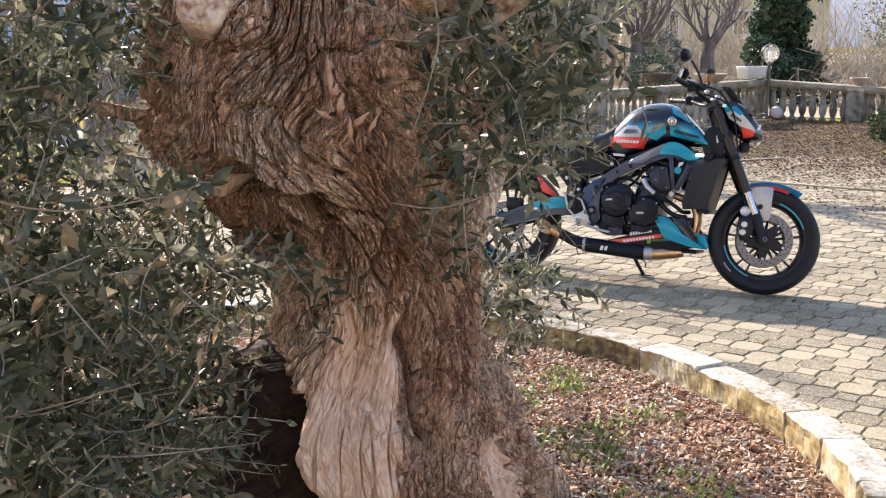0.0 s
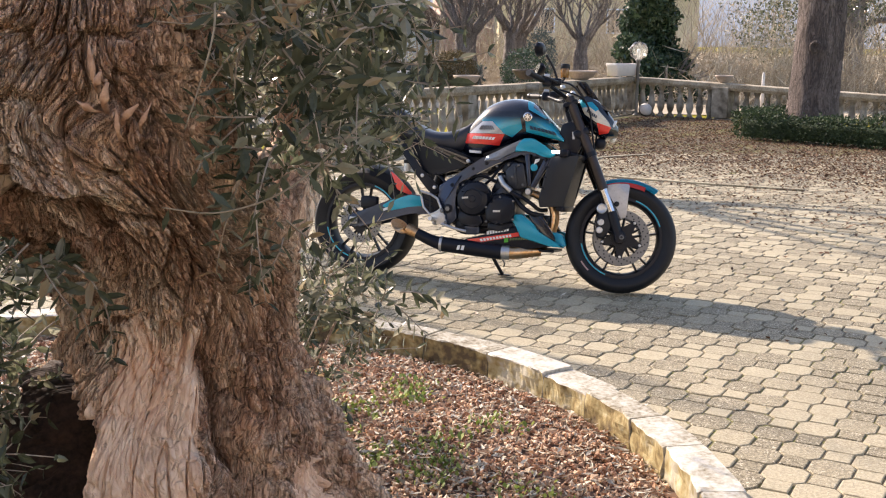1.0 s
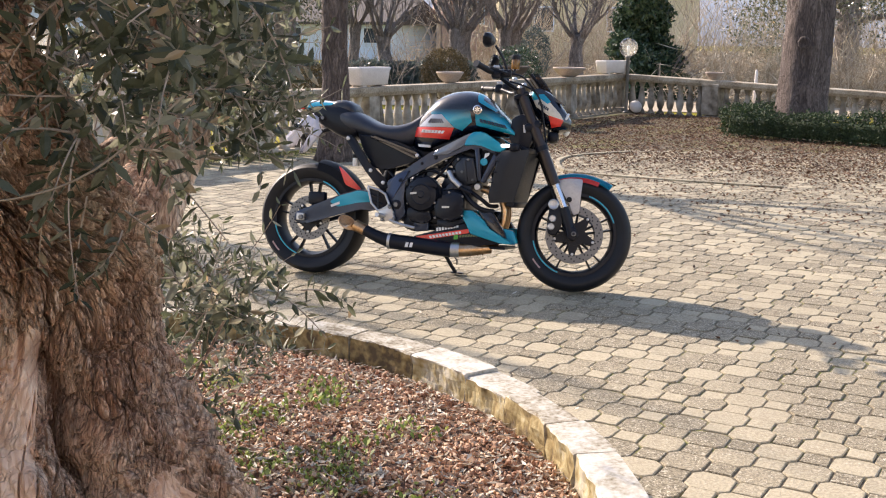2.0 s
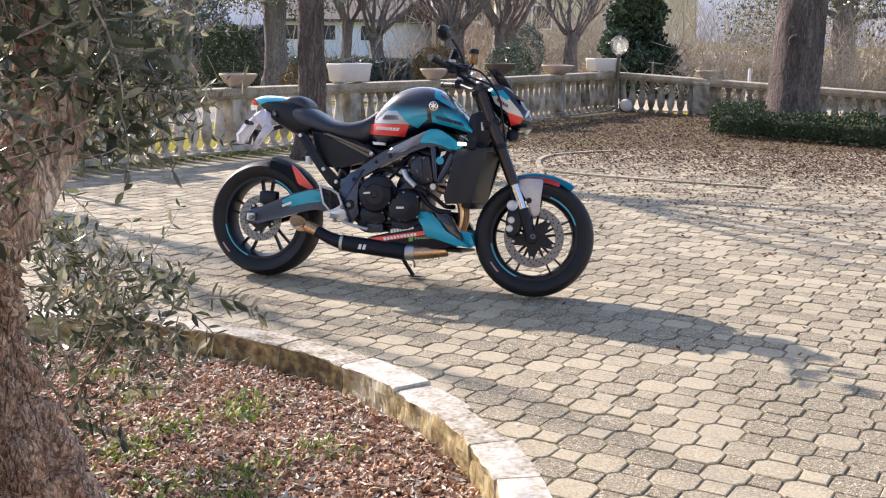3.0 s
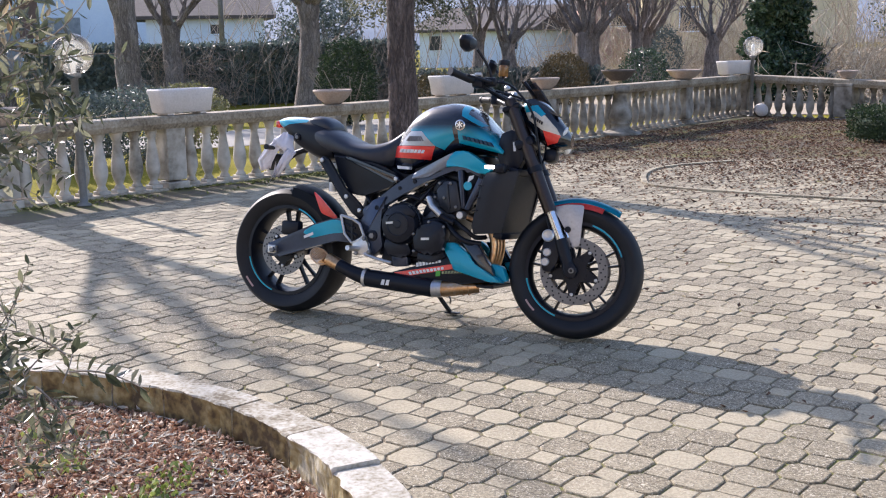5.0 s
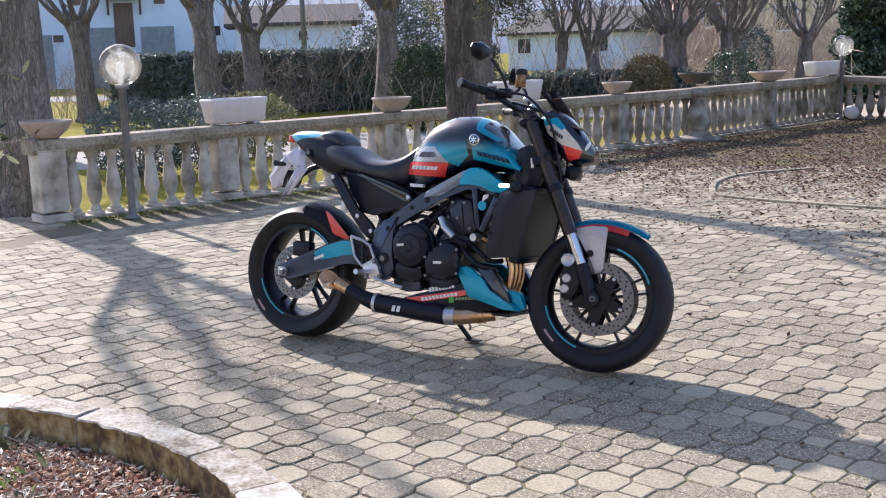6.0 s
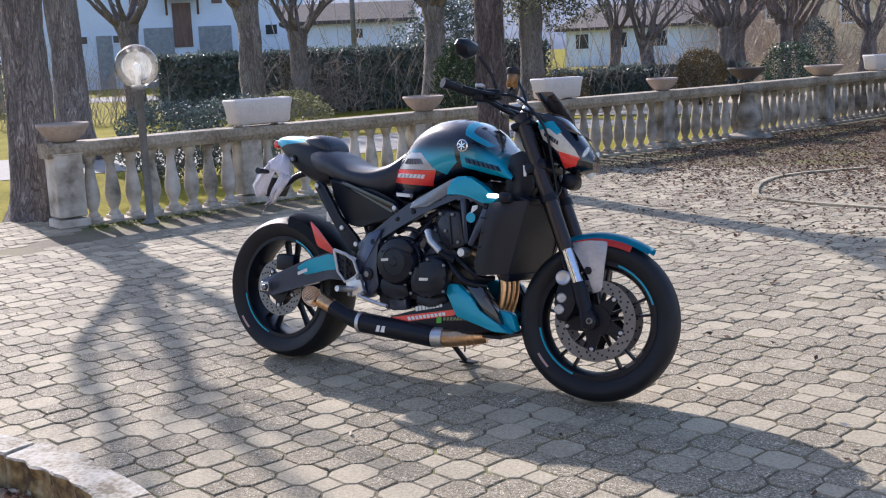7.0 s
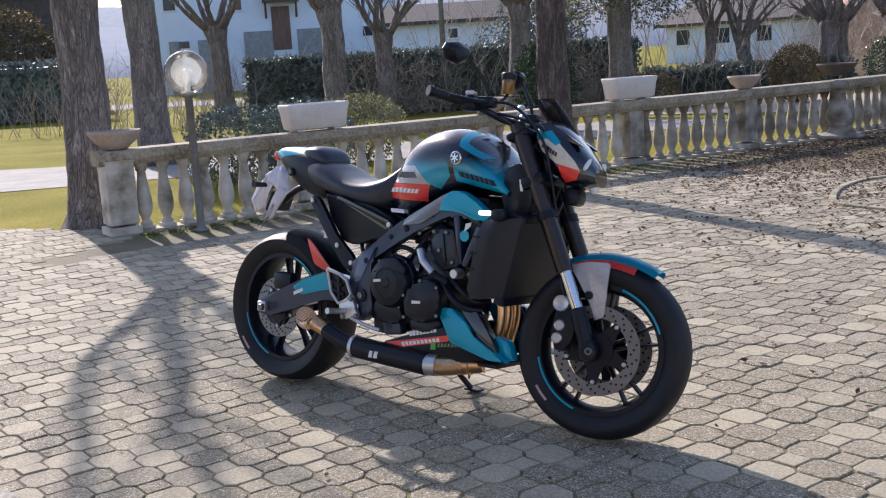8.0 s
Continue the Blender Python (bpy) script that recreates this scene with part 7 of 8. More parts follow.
olive = thing("olive_tree", "old gnarled olive tree with furrowed reddish trunk and grey-green leaves", "tree", pose(0, 0, 0))
SECT = np.array([  # height, sideways centre, forward centre, half width, half depth
    (0.02, -0.19, 2.88, 0.54, 0.46), (0.12, -0.20, 2.86, 0.49, 0.42), (0.22, -0.215, 2.83, 0.455, 0.385), (0.31, -0.225, 2.82, 0.425, 0.355), (0.42, -0.23, 2.82, 0.40, 0.345), (0.56, -0.20, 2.87, 0.325, 0.31),
    (0.69, -0.165, 2.90, 0.28, 0.32), (0.82, -0.185, 2.86, 0.295, 0.32), (0.95, -0.225, 2.75, 0.31, 0.33), (1.09, -0.295, 2.62, 0.33, 0.32), (1.18, -0.325, 2.54, 0.325, 0.30), (1.30, -0.35, 2.50, 0.31, 0.29), (1.47, -0.345, 2.50, 0.295, 0.28), (1.70, -0.34, 2.52, 0.29, 0.27), (1.9, -0.33, 2.55, 0.26, 0.24)])
NF, NB, NZ = 520, 50, 620
NT = NF + NB
zz = np.linspace(0.03, 1.9, NZ)
sec = [np.interp(zz, SECT[:, 0], SECT[:, i]) for i in range(1, 5)]
kern = np.ones(21) / 21
sec = [np.convolve(np.pad(s, 10, mode="edge"), kern, mode="valid") for s in sec]
th = np.radians(np.concatenate([np.linspace(-14, 194, NF, endpoint=False), np.linspace(194, 346, NB, endpoint=False)]))
T, Z = np.meshgrid(th, zz)
DEG = np.degrees(T)
CU, CV, HW, HD = [np.repeat(s[:, None], NT, 1) for s in sec]
ct, st = np.cos(T), np.sin(T)


def ramp(x, a, b):
    x = np.clip((x - a) / (b - a), 0, 1)
    return x * x * (3 - 2 * x)


def bump_at(a0, z0, wa, wz):
    return np.exp(-((DEG - a0) / wa) ** 2 - ((Z - z0) / wz) ** 2)


lobe = 1 + 0.04 * np.cos(3 * T + 2.2 * Z + 0.6) + 0.035 * np.cos(5 * T - 3.0 * Z + 2.0) + 0.025 * np.cos(9 * T + 2.0 * Z)
flare = np.clip((0.35 - Z) / 0.35, 0, 1)
lobe += flare * (0.10 * np.cos(5 * T + 1.1) + 0.04 * np.cos(8 * T))
lobe *= 1 + 0.09 * (vnoise(ct * 2.2 + 9, st * 2.2 + 9, Z * 3.2) - 0.5) * 2
lobe += 0.05 * bump_at(112, 1.26, 16, 0.09) + 0.05 * bump_at(150, 1.34, 18, 0.1) + 0.05 * bump_at(60, 1.33, 15, 0.09) + 0.05 * bump_at(40, 0.62, 14, 0.12)
lobe -= 0.06 * bump_at(72, 0.90, 8, 0.06) + 0.05 * bump_at(132, 1.36, 12, 0.05) + 0.05 * bump_at(84, 1.42, 9, 0.06)
# overhanging lip with a hollow under it
lip_z = 1.115 - 0.05 * ramp(DEG, 112, 80) + 0.02 * np.sin(T * 7) + 0.012 * np.sin(T * 17 + 1)
lip = ramp(DEG, 74, 94) * ramp(DEG, 195, 172)
up = Z - lip_z
lobe += lip * (0.20 * np.exp(-(np.clip(up, 0, 9) / 0.09)) * ramp(up, -0.014, 0.008) - 0.12 * np.exp(-(np.clip(-up, 0, 9) / 0.075)) * ramp(up, 0.004, -0.012) - 0.55 * ramp(DEG, 84, 102) * ramp(DEG, 178, 150) * np.exp(-((up + 0.045) / 0.042) ** 4) * ramp(up, 0.004, -0.010))
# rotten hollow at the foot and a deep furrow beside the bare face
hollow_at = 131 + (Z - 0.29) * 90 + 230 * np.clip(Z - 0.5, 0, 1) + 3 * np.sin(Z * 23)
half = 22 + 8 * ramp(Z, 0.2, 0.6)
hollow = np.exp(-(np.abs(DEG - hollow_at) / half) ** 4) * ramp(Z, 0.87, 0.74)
furrow_at = 60 + 9 * np.sin((Z - 0.52) * 10) + 3 * np.sin(Z * 31)
furrow = np.exp(-(np.abs(DEG - furrow_at) / 7.5) ** 2) * ramp(Z, 0.86, 0.7) * (0.55 + 0.9 * vnoise(Z * 0 + 3, Z * 0 + 4, Z * 7))
bare = ramp(DEG, 68, 76) * ramp(DEG, 122, 106) * ramp(Z + 0.05 * np.sin(T * 9), 0.90, 0.58)
bare = np.maximum(bare, ramp(DEG, 8, 14) * ramp(DEG, 38, 30) * ramp(Z, 0.42, 0.30))
# bark plates: cells drawn out along a swirling grain, each tilted like a shingle
ARC = (T - np.pi / 2) * 0.31
wa = vnoise(ct * 1.5 + 5, st * 1.5 + 5, Z * 4.2 + 3) - 0.5
wb = vnoise(ct * 1.5 + 25, st * 1.5 + 15, Z * 4.2 + 13) - 0.5
wc = vnoise(ct * 4.5 + 7, st * 4.5 + 11, Z * 12 + 5) - 0.5
wd = vnoise(ct * 4.5 + 37, st * 4.5 + 1, Z * 12 + 25) - 0.5
swirl = 0.35 + 0.65 * ramp(Z, 0.55, 1.0)
GA = ARC + swirl * 0.20 * wa + 0.03 * wc + 0.10 * (Z - 0.5) ** 2
GB = Z + swirl * 0.17 * wb + 0.03 * wd


def plates(wide, tall, seed):
    """Distance to the cell's edge, a random value and the place along the cell."""
    a, b = GA / wide + 200 + seed, GB / tall + 300 + seed
    ai, bi = np.floor(a).astype(int), np.floor(b).astype(int)
    f1, f2 = np.full(a.shape, 9.0), np.full(a.shape, 9.0)
    tone, along = np.zeros(a.shape), np.zeros(a.shape)
    for i in (-1, 0, 1):
        for k in (-1, 0, 1):
            ca, cb = ai + i, bi + k
            da = ca + 0.1 + 0.8 * GRID[ca % 64, cb % 64, (seed * 7) % 64] - a
            db = cb + 0.1 + 0.8 * GRID[ca % 64, cb % 64, (seed * 7 + 1) % 64] - b
            d = np.sqrt(da * da + db * db)
            closer = d < f1
            f2 = np.where(closer, f1, np.minimum(f2, d))
            tone = np.where(closer, GRID[ca % 64, cb % 64, (seed * 7 + 2) % 64], tone)
            along = np.where(closer, db, along)
            f1 = np.where(closer, d, f1)
    return f2 - f1, tone, along


e1_, t1_, a1_ = plates(0.050, 0.125, 1)
e2_, t2_, a2_ = plates(0.0135, 0.066, 3)
e3_, t3_, a3_ = plates(0.0070, 0.032, 5)
rough_bark = 0.026 * (t1_ - 0.5) - 0.046 * ramp(e1_, 0.22, 0.0) + 0.015 * (t2_ - 0.5) + 0.007 * a2_ - 0.021 * ramp(e2_, 0.34, 0.02) + 0.007 * (t3_ - 0.5) + 0.003 * a3_ - 0.008 * ramp(e3_, 0.34, 0.0)
crack = np.abs(vnoise(ct * 9 + 30, st * 9 + 40, Z * 2.6 + 9) - 0.5)
fibre = vnoise(ARC * 160 + 90 + 3 * wc, Z * 0 + 5, Z * 9) - 0.5
ripple = vnoise(ARC * 12 + 9, Z * 0 + 15, Z * 55 + 6 * wc) - 0.5
bare_wood = 0.17 * rough_bark - 0.010 + 0.004 * fibre + 0.004 * ripple - 0.016 * ramp(crack, 0.020, 0.0) + 0.35 * 0.013 * (t2_ - 0.5) * ramp(e1_, 0.0, 0.6)
rough_bark = 0.92 * rough_bark * (1 + 0.2 * ramp(DEG, 66, 50) * ramp(Z, 1.1, 0.9)) + 0.03 * ramp(DEG, 66, 50) * (vnoise(ct * 9 + 3, st * 9 + 3, Z * 8) - 0.5)
bark = rough_bark * (1 - bare) + bare_wood * bare - 0.012 - 0.15 * furrow * (0.55 + 0.9 * t1_)
U = CU + HW * lobe * ct * (1 - 0.72 * hollow) + bark * ct
V = CV - HD * lobe * st * (1 - 0.80 * hollow) - bark * st
XY = EYE0 + U[..., None] * RIGHT + V[..., None] * AHEAD
verts = np.concatenate([XY, Z[..., None]], -1).reshape(-1, 3)
faces = [(i * NT + k, i * NT + (k + 1) % NT, (i + 1) * NT + (k + 1) % NT, (i + 1) * NT + k) for i in range(NZ - 1) for k in range(NT)]
flaky = 0.95 * bare + 0.55 * (t2_ - 0.5)
# zone 1: rotten hollow plus the neighbouring root, whose shade is painted near-black
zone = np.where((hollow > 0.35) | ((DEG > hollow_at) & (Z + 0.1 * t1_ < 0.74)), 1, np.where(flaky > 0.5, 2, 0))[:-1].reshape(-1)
faces.append(tuple((NZ - 1) * NT + k for k in range(NT)))
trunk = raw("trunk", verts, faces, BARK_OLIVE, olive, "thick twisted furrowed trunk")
trunk.data.materials.append(SHADED_ROT)
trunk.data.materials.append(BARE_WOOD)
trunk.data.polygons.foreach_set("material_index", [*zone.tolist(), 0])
for u, v, z, r, tilt in ((-0.475, 2.235, 1.455, 0.052, (0.05, -0.95, 0.30)), (-0.03, 2.35, 1.50, 0.05, (0.6, -0.75, 0.3)), (-0.52, 2.52, 1.05, 0.028, (-0.8, -0.6, -0.5)), (0.16, 2.45, 1.5, 0.05, (0.8, -0.2, 0.5))):
    p = spot(u, v, z)
    d = Vector((*(RIGHT * tilt[0] - AHEAD * -tilt[1]), tilt[2])).normalized()
    e = d.orthogonal().normalized()
    o = d.cross(e)
    loops = []
    for along, wide in ((-0.15, 1.35), (-0.06, 1.12), (-0.02, 1.12), (0.004, 1.1), (0.016, 0.98), (0.017, 0.86), (0.006, 0.74), (0.004, 0.6), (0.008, 0.4), (0.003, 0.2), (0.006, 0.04)):
        loops.append([p + d * (along + 0.016 * noise.noise(Vector((k * 0.45, along * 9, z * 9))) * min(wide, 1)) + (e * math.cos(k * 0.19635) + o * math.sin(k * 0.19635)) * r * wide * (1 + 0.28 * noise.noise(Vector((math.cos(k * 0.19635) * 1.6, math.sin(k * 0.19635) * 1.6, u * 9 + along * 5)))) for k in range(32)])
    bm = bmesh.new()
    rings(bm, loops)
    for vv in bm.verts:
        vv.co += Vector((noise.noise(vv.co * 45), noise.noise(vv.co * 45 + Vector((3, 3, 3))), noise.noise(vv.co * 45 + Vector((7, 1, 3))))) * 0.006
    part("limb_stub", bm, BARE_WOOD if r < 0.04 else BARK_CUT, olive, "reddish broken limb stub" if r < 0.04 else "pale sawn limb stub with a knobbly rim", True)
for u, v, z, lean, h, r in ((-0.225, 2.185, 1.30, -0.10, 0.085, 0.009), (-0.205, 2.18, 1.25, 0.22, 0.05, 0.013), (-0.165, 2.18, 1.222, 0.9, 0.05, 0.009), (-0.235, 2.19, 1.232, -1.0, 0.045, 0.008), (-0.185, 2.18, 1.20, 0.0, 0.06, 0.005), (-0.14, 2.185, 1.215, 0.5, 0.06, 0.005), (-0.215, 2.178, 1.278, 0.5, 0.03, 0.010)):
    bm = bmesh.new()
    p = spot(u, v, z)
    ax = Vector((RIGHT[0] * math.sin(lean), RIGHT[1] * math.sin(lean), math.cos(lean)))
    tube(bm, [p - ax * h * 0.5 + Vector((0, 0.03, 0)), p - ax * h * 0.2, p + Vector((0.004, -0.012, 0)), p + ax * h * 0.3, p + ax * h * 0.5], [r * 0.6, r * 0.45, r * 0.72, r * 0.42, r * 0.2], 9)
    for vv in bm.verts:
        vv.co += Vector((noise.noise(vv.co * 90), 0.6 * noise.noise(vv.co * 90 + Vector((3, 3, 3))), noise.noise(vv.co * 70))) * 0.006
    part("bark_splinter", bm, SPLINTER, olive, "orange peeled wood splinter", True)
loops = []
P = smooth_path([(-0.02, 2.72, 0.70), (0.09, 2.92, 0.88), (0.16, 3.04, 1.03), (0.18, 3.08, 1.18), (0.16, 3.1, 1.36)], 6)
for i, p in enumerate(P):
    f = i / (len(P) - 1)
    loops.append([p + Vector((math.cos(k * 0.2094), math.sin(k * 0.2094), 0)) * (0.115 - 0.05 * f) * (1 + 0.35 * noise.noise(Vector((math.cos(k * 0.2094) * 1.7, math.sin(k * 0.2094) * 1.7, p.z * 3))) + 0.16 * noise.noise(Vector((math.cos(k * 0.2094) * 6, math.sin(k * 0.2094) * 6, p.z * 9)))) for k in range(30)])
bm = bmesh.new()
rings(bm, loops)
part("limb", bm, BARK_OLIVE, olive, "furrowed reddish back limb", True)
for i, (u, v, z, d, ln, r) in enumerate(((-0.5, 2.55, 1.75, (-0.8, 0.1, 0.75), 1.0, 0.12), (-0.1, 2.6, 1.75, (0.65, 0.15, 0.8), 1.0, 0.12), (-0.3, 2.75, 1.8, (0.0, 0.75, 0.9), 1.1, 0.11), (-0.3, 2.5, 1.8, (-0.1, -0.5, 1.0), 0.9, 0.1), (0.02, 2.75, 1.05, (0.7, 0.75, 0.5), 0.38, 0.035), (-0.65, 2.5, 1.2, (-0.9, -0.35, 0.3), 0.6, 0.018), (0.0, 3.0, 0.15, (0.4, 0.8, 0.9), 0.7, 0.008), (-0.08, 2.7, 1.35, (0.8, 0.1, 0.5), 0.5, 0.04))):
    ch = []
    limb(ch, spot(u, v, z), Vector((*(RIGHT * d[0] + AHEAD * d[1]), d[2])), ln, r, r * 0.3, 0.22, i + 3.3, 10, 8)
    raw("limb", *joined(ch), BARK_OLIVE, olive, "", True)


def shoot_geometry(seed, length=0.26, pairs=9, leaf=0.056):
    """A twig along z with opposite narrow leaves; returns twig and leaf lists."""
    R = random.Random(seed)
    bend = Vector((R.uniform(-0.6, 0.6), R.uniform(-0.6, 0.6), 0))
    P = [Vector((0, 0, 0)) + Vector((bend.x * (k / 8) ** 2 * length, bend.y * (k / 8) ** 2 * length, length * k / 8)) for k in range(9)]
    bm = bmesh.new()
    tube(bm, P, [0.0026 - 0.0018 * k / 8 for k in range(9)], 4)
    bm.verts.index_update()
    tw = ([tuple(v.co) for v in bm.verts], [tuple(v.index for v in f.verts) for f in bm.faces])
    bm.free()
    V, F = [], []
    for k in range(pairs):
        f = 0.12 + 0.88 * k / (pairs - 1)
        i = min(int(f * 8), 7)
        p = P[i].lerp(P[i + 1], f * 8 - i)
        ax = (P[i + 1] - P[i]).normalized()
        a0 = k * 1.571 + R.uniform(-0.5, 0.5)
        for h in (0, 1):
            if R.random() < 0.10:
                continue
            a = a0 + h * math.pi
            out = Vector((math.cos(a), math.sin(a), 0))
            d = (out + ax * R.uniform(0.25, 1.1) + Vector((0, 0, R.uniform(-0.3, 0.1)))).normalized()
            L = leaf * R.uniform(0.65, 1.15) * (1 - 0.35 * f)
            sd = d.cross(ax + Vector((R.uniform(-0.5, 0.5), R.uniform(-0.5, 0.5), 0))).normalized()
            nm = d.cross(sd)
            w = L * R.uniform(0.13, 0.20)
            b = len(V)
            droop = nm * L * R.uniform(-0.12, 0.12)
            V += [p, p + d * L * 0.35 + sd * w + nm * w * 0.35, p + d * L * 0.35, p + d * L * 0.35 - sd * w + nm * w * 0.35, p + d * L * 0.72 + sd * w * 0.8 + nm * w * 0.3 + droop * 0.5, p + d * L * 0.72 + droop * 0.5, p + d * L * 0.72 - sd * w * 0.8 + nm * w * 0.3 + droop * 0.5, p + d * L + droop]
            F += [(b, b + 2, b + 1), (b, b + 3, b + 2), (b + 1, b + 2, b + 5, b + 4), (b + 2, b + 3, b + 6, b + 5), (b + 4, b + 5, b + 7), (b + 5, b + 6, b + 7)]
    return tw, ([tuple(v) for v in V], F)


SHOOTS = []
for k in range(14):
    tw, lv = shoot_geometry(100 + k, 0.12 + 0.008 * k, 6 + k % 4, 0.054 + 0.001 * (k % 6))
    v, fc = joined([lv, tw])
    me = bpy.data.meshes.new("leafy_shoot")
    me.from_pydata(v, [], fc)
    me.materials.append(LEAF_OLIVE)
    me.materials.append(TWIG)
    nl = len(lv[1])
    for p in me.polygons:
        p.material_index = 0 if p.index < nl else 1
    SHOOTS.append((me, np.array(v), fc, nl))


def in_ellipsoid(g, c, r, shell=0.0):
    while True:
        q = g.uniform(-1, 1, 3)
        n = float(np.dot(q, q))
        if shell < n < 1:
            return Vector((c[0] + q[0] * r[0], c[1] + q[1] * r[1], c[2] + q[2] * r[2])), Vector(q)


def W(u, v, z):
    return tuple(spot(u, v, z))


# clumps of shoots: centre, radii, count, upward share
NEAR_SHOOTS = [
    (W(-1.02, 1.95, 1.34), (0.26, 0.36, 0.28), 150, 0.1),
    (W(-0.93, 1.98, 0.92), (0.29, 0.34, 0.26), 190, 0.0),
    (W(-0.82, 2.02, 0.62), (0.26, 0.32, 0.24), 170, -0.1),
    (W(-1.15, 2.3, 1.0), (0.4, 0.5, 0.6), 160, 0.0),
    (W(-0.90, 2.75, 0.98), (0.24, 0.3, 0.42), 120, 0.0),
    (W(-0.66, 2.42, 0.50), (0.12, 0.14, 0.20), 60, 0.0),
    (W(-1.0, 2.6, 0.42), (0.34, 0.4, 0.26), 170, 0.2),
    (W(-0.72, 2.0, 0.50), (0.18, 0.25, 0.2), 70, 0.0),
    (W(-0.84, 2.3, 1.47), (0.22, 0.26, 0.22), 110, 0.1)]
SIDE_SHOOTS = [
    (W(-0.50, 2.07, 0.96), (0.10, 0.08, 0.10), 16, -0.2),
    (W(-0.36, 2.30, 0.95), (0.09, 0.06, 0.06), 9, -0.2),
    (W(-0.72, 3.0, 0.72), (0.24, 0.25, 0.40), 120, 0.1),
    (W(0.12, 2.42, 1.42), (0.14, 0.2, 0.16), 70, 0.2),
    (W(0.26, 2.40, 1.36), (0.10, 0.15, 0.12), 24, 0.0),
    (W(0.09, 2.40, 1.18), (0.08, 0.15, 0.10), 32, -0.1),
    (W(0.07, 2.5, 0.98), (0.04, 0.12, 0.06), 5, -0.5),
    ((0.12, 3.1, 1.38), (0.2, 0.25, 0.25), 100, 0.1)]
BACK_SHOOTS = [
    ((0.27, 3.15, 1.22), (0.14, 0.2, 0.18), 54, 0.0),
    ((0.29, 3.15, 1.05), (0.11, 0.15, 0.10), 22, -0.2),
    ((0.14, 3.35, 0.62), (0.14, 0.22, 0.06), 22, 0.2),
    ((0.10, 3.3, 0.36), (0.11, 0.22, 0.14), 24, 0.4),
    ((0.27, 3.5, 0.54), (0.17, 0.2, 0.09), 30, 0.1),
    ((-0.12, 3.3, 0.95), (0.15, 0.25, 0.2), 12, 0.2),
    ((0.0, 3.3, 1.62), (0.28, 0.40, 0.2), 70, 0.0),
    ((0.12, 3.72, 0.42), (0.12, 0.15, 0.22), 28, 0.3)]
CROWN_SHOOTS = [
    ((0.13, 3.75, 1.27), (0.15, 0.2, 0.25), 60, 0.0),
    ((-0.10, 3.75, 0.86), (0.12, 0.2, 0.3), 9, 0.0),
    (W(-0.3, 2.6, 2.6), (1.0, 1.0, 0.3), 30, 0.3),
    (W(-1.15, 2.6, 2.5), (0.3, 0.3, 0.2), 36, 0.2),
    (W(0.45, 2.7, 2.55), (0.4, 0.4, 0.3), 70, 0.2),
    (W(-0.3, 3.3, 2.7), (0.35, 0.35, 0.25), 40, 0.2),
    (W(-0.4, 2.0, 2.65), (0.4, 0.4, 0.3), 60, 0.2)]
g = np.random.default_rng(21)
placed = []
for c, r, count, up in NEAR_SHOOTS + SIDE_SHOOTS + BACK_SHOOTS + CROWN_SHOOTS:
    for _ in range(count):
        p, q = in_ellipsoid(g, c, r)
        d = Vector((q.x, q.y, q.z * 0.5 + up)) + Vector(g.normal(0, 0.45, 3))
        placed.append((p, d.normalized(), float(g.uniform(0.75, 1.25)), int(g.integers(0, 14)), float(g.uniform(0, 6.28))))
order = sorted(range(len(placed)), key=lambda i: abs(placed[i][0].z - 1.0) + 0.3 * (placed[i][0].y > 3))
rest = {0: [], 1: []}
for rank, i in enumerate(order):
    p, d, sc, k, roll = placed[i]
    m = Matrix.Translation(p) @ d.to_track_quat("Z", "Y").to_matrix().to_4x4() @ Matrix.Rotation(roll, 4, "Z") @ Matrix.Scale(sc, 4)
    me, v, fc, nl = SHOOTS[k]
    if rank < 290:
        share("leafy_shoot", me, olive, m)
    else:
        M3 = np.array(m)
        vv = v @ M3[:3, :3].T + M3[:3, 3]
        rest[0].append((vv.tolist(), fc, nl))
vs, fs, mi, base = [], [], [], 0
for v, fc, nl in rest[0]:
    vs.extend(v)
    fs.extend([tuple(a + base for a in q) for q in fc])
    mi.extend([0] * nl + [1] * (len(fc) - nl))
    base += len(v)
crown = raw("crown_foliage", vs, fs, LEAF_OLIVE, olive, "dense grey-green olive leaves")
crown.data.materials.append(TWIG)
crown.data.polygons.foreach_set("material_index", mi)
crown["kind"] = "stuff"
for k, (pts, r) in enumerate((([(-0.02, 2.2, 1.47), (-0.01, 2.15, 1.38), (-0.03, 2.12, 1.29), (-0.06, 2.10, 1.20)], 0.0027), ([(0.26, 2.25, 1.22), (0.12, 2.15, 1.10), (0.0, 2.1, 1.06), (-0.1, 2.09, 1.07)], 0.0027), ([(-1.1, 1.7, 1.12), (-0.85, 1.68, 1.16), (-0.62, 1.72, 1.11), (-0.45, 1.75, 1.13)], 0.0027), ([(-1.0, 1.8, 0.72), (-0.75, 1.72, 0.76), (-0.5, 1.74, 0.82)], 0.0027))):
    ch = []
    bm = bmesh.new()
    P = smooth_path([W(*q) for q in pts], 6)
    tube(bm, P, [r * (1 - 0.6 * i / len(P)) for i in range(len(P))], 6)
    tw = part("bare_twig", bm, DRY_LEAF, olive, "pale bare hanging twig", True)
    for j in range(2, len(P), 3):
        d = Vector(g.normal(0, 1, 3)).normalized()
        sdir = d.orthogonal().normalized()
        bm = bmesh.new()
        L = 0.06
        bm.faces.new([bm.verts.new(q) for q in (P[j], P[j] + d * L * 0.5 + sdir * 0.008, P[j] + d * L, P[j] + d * L * 0.5 - sdir * 0.008)])
        part("leaf", bm, LEAF_OLIVE, tw)

# ---- mulch, dry leaves, weeds ----
g = np.random.default_rng(33)


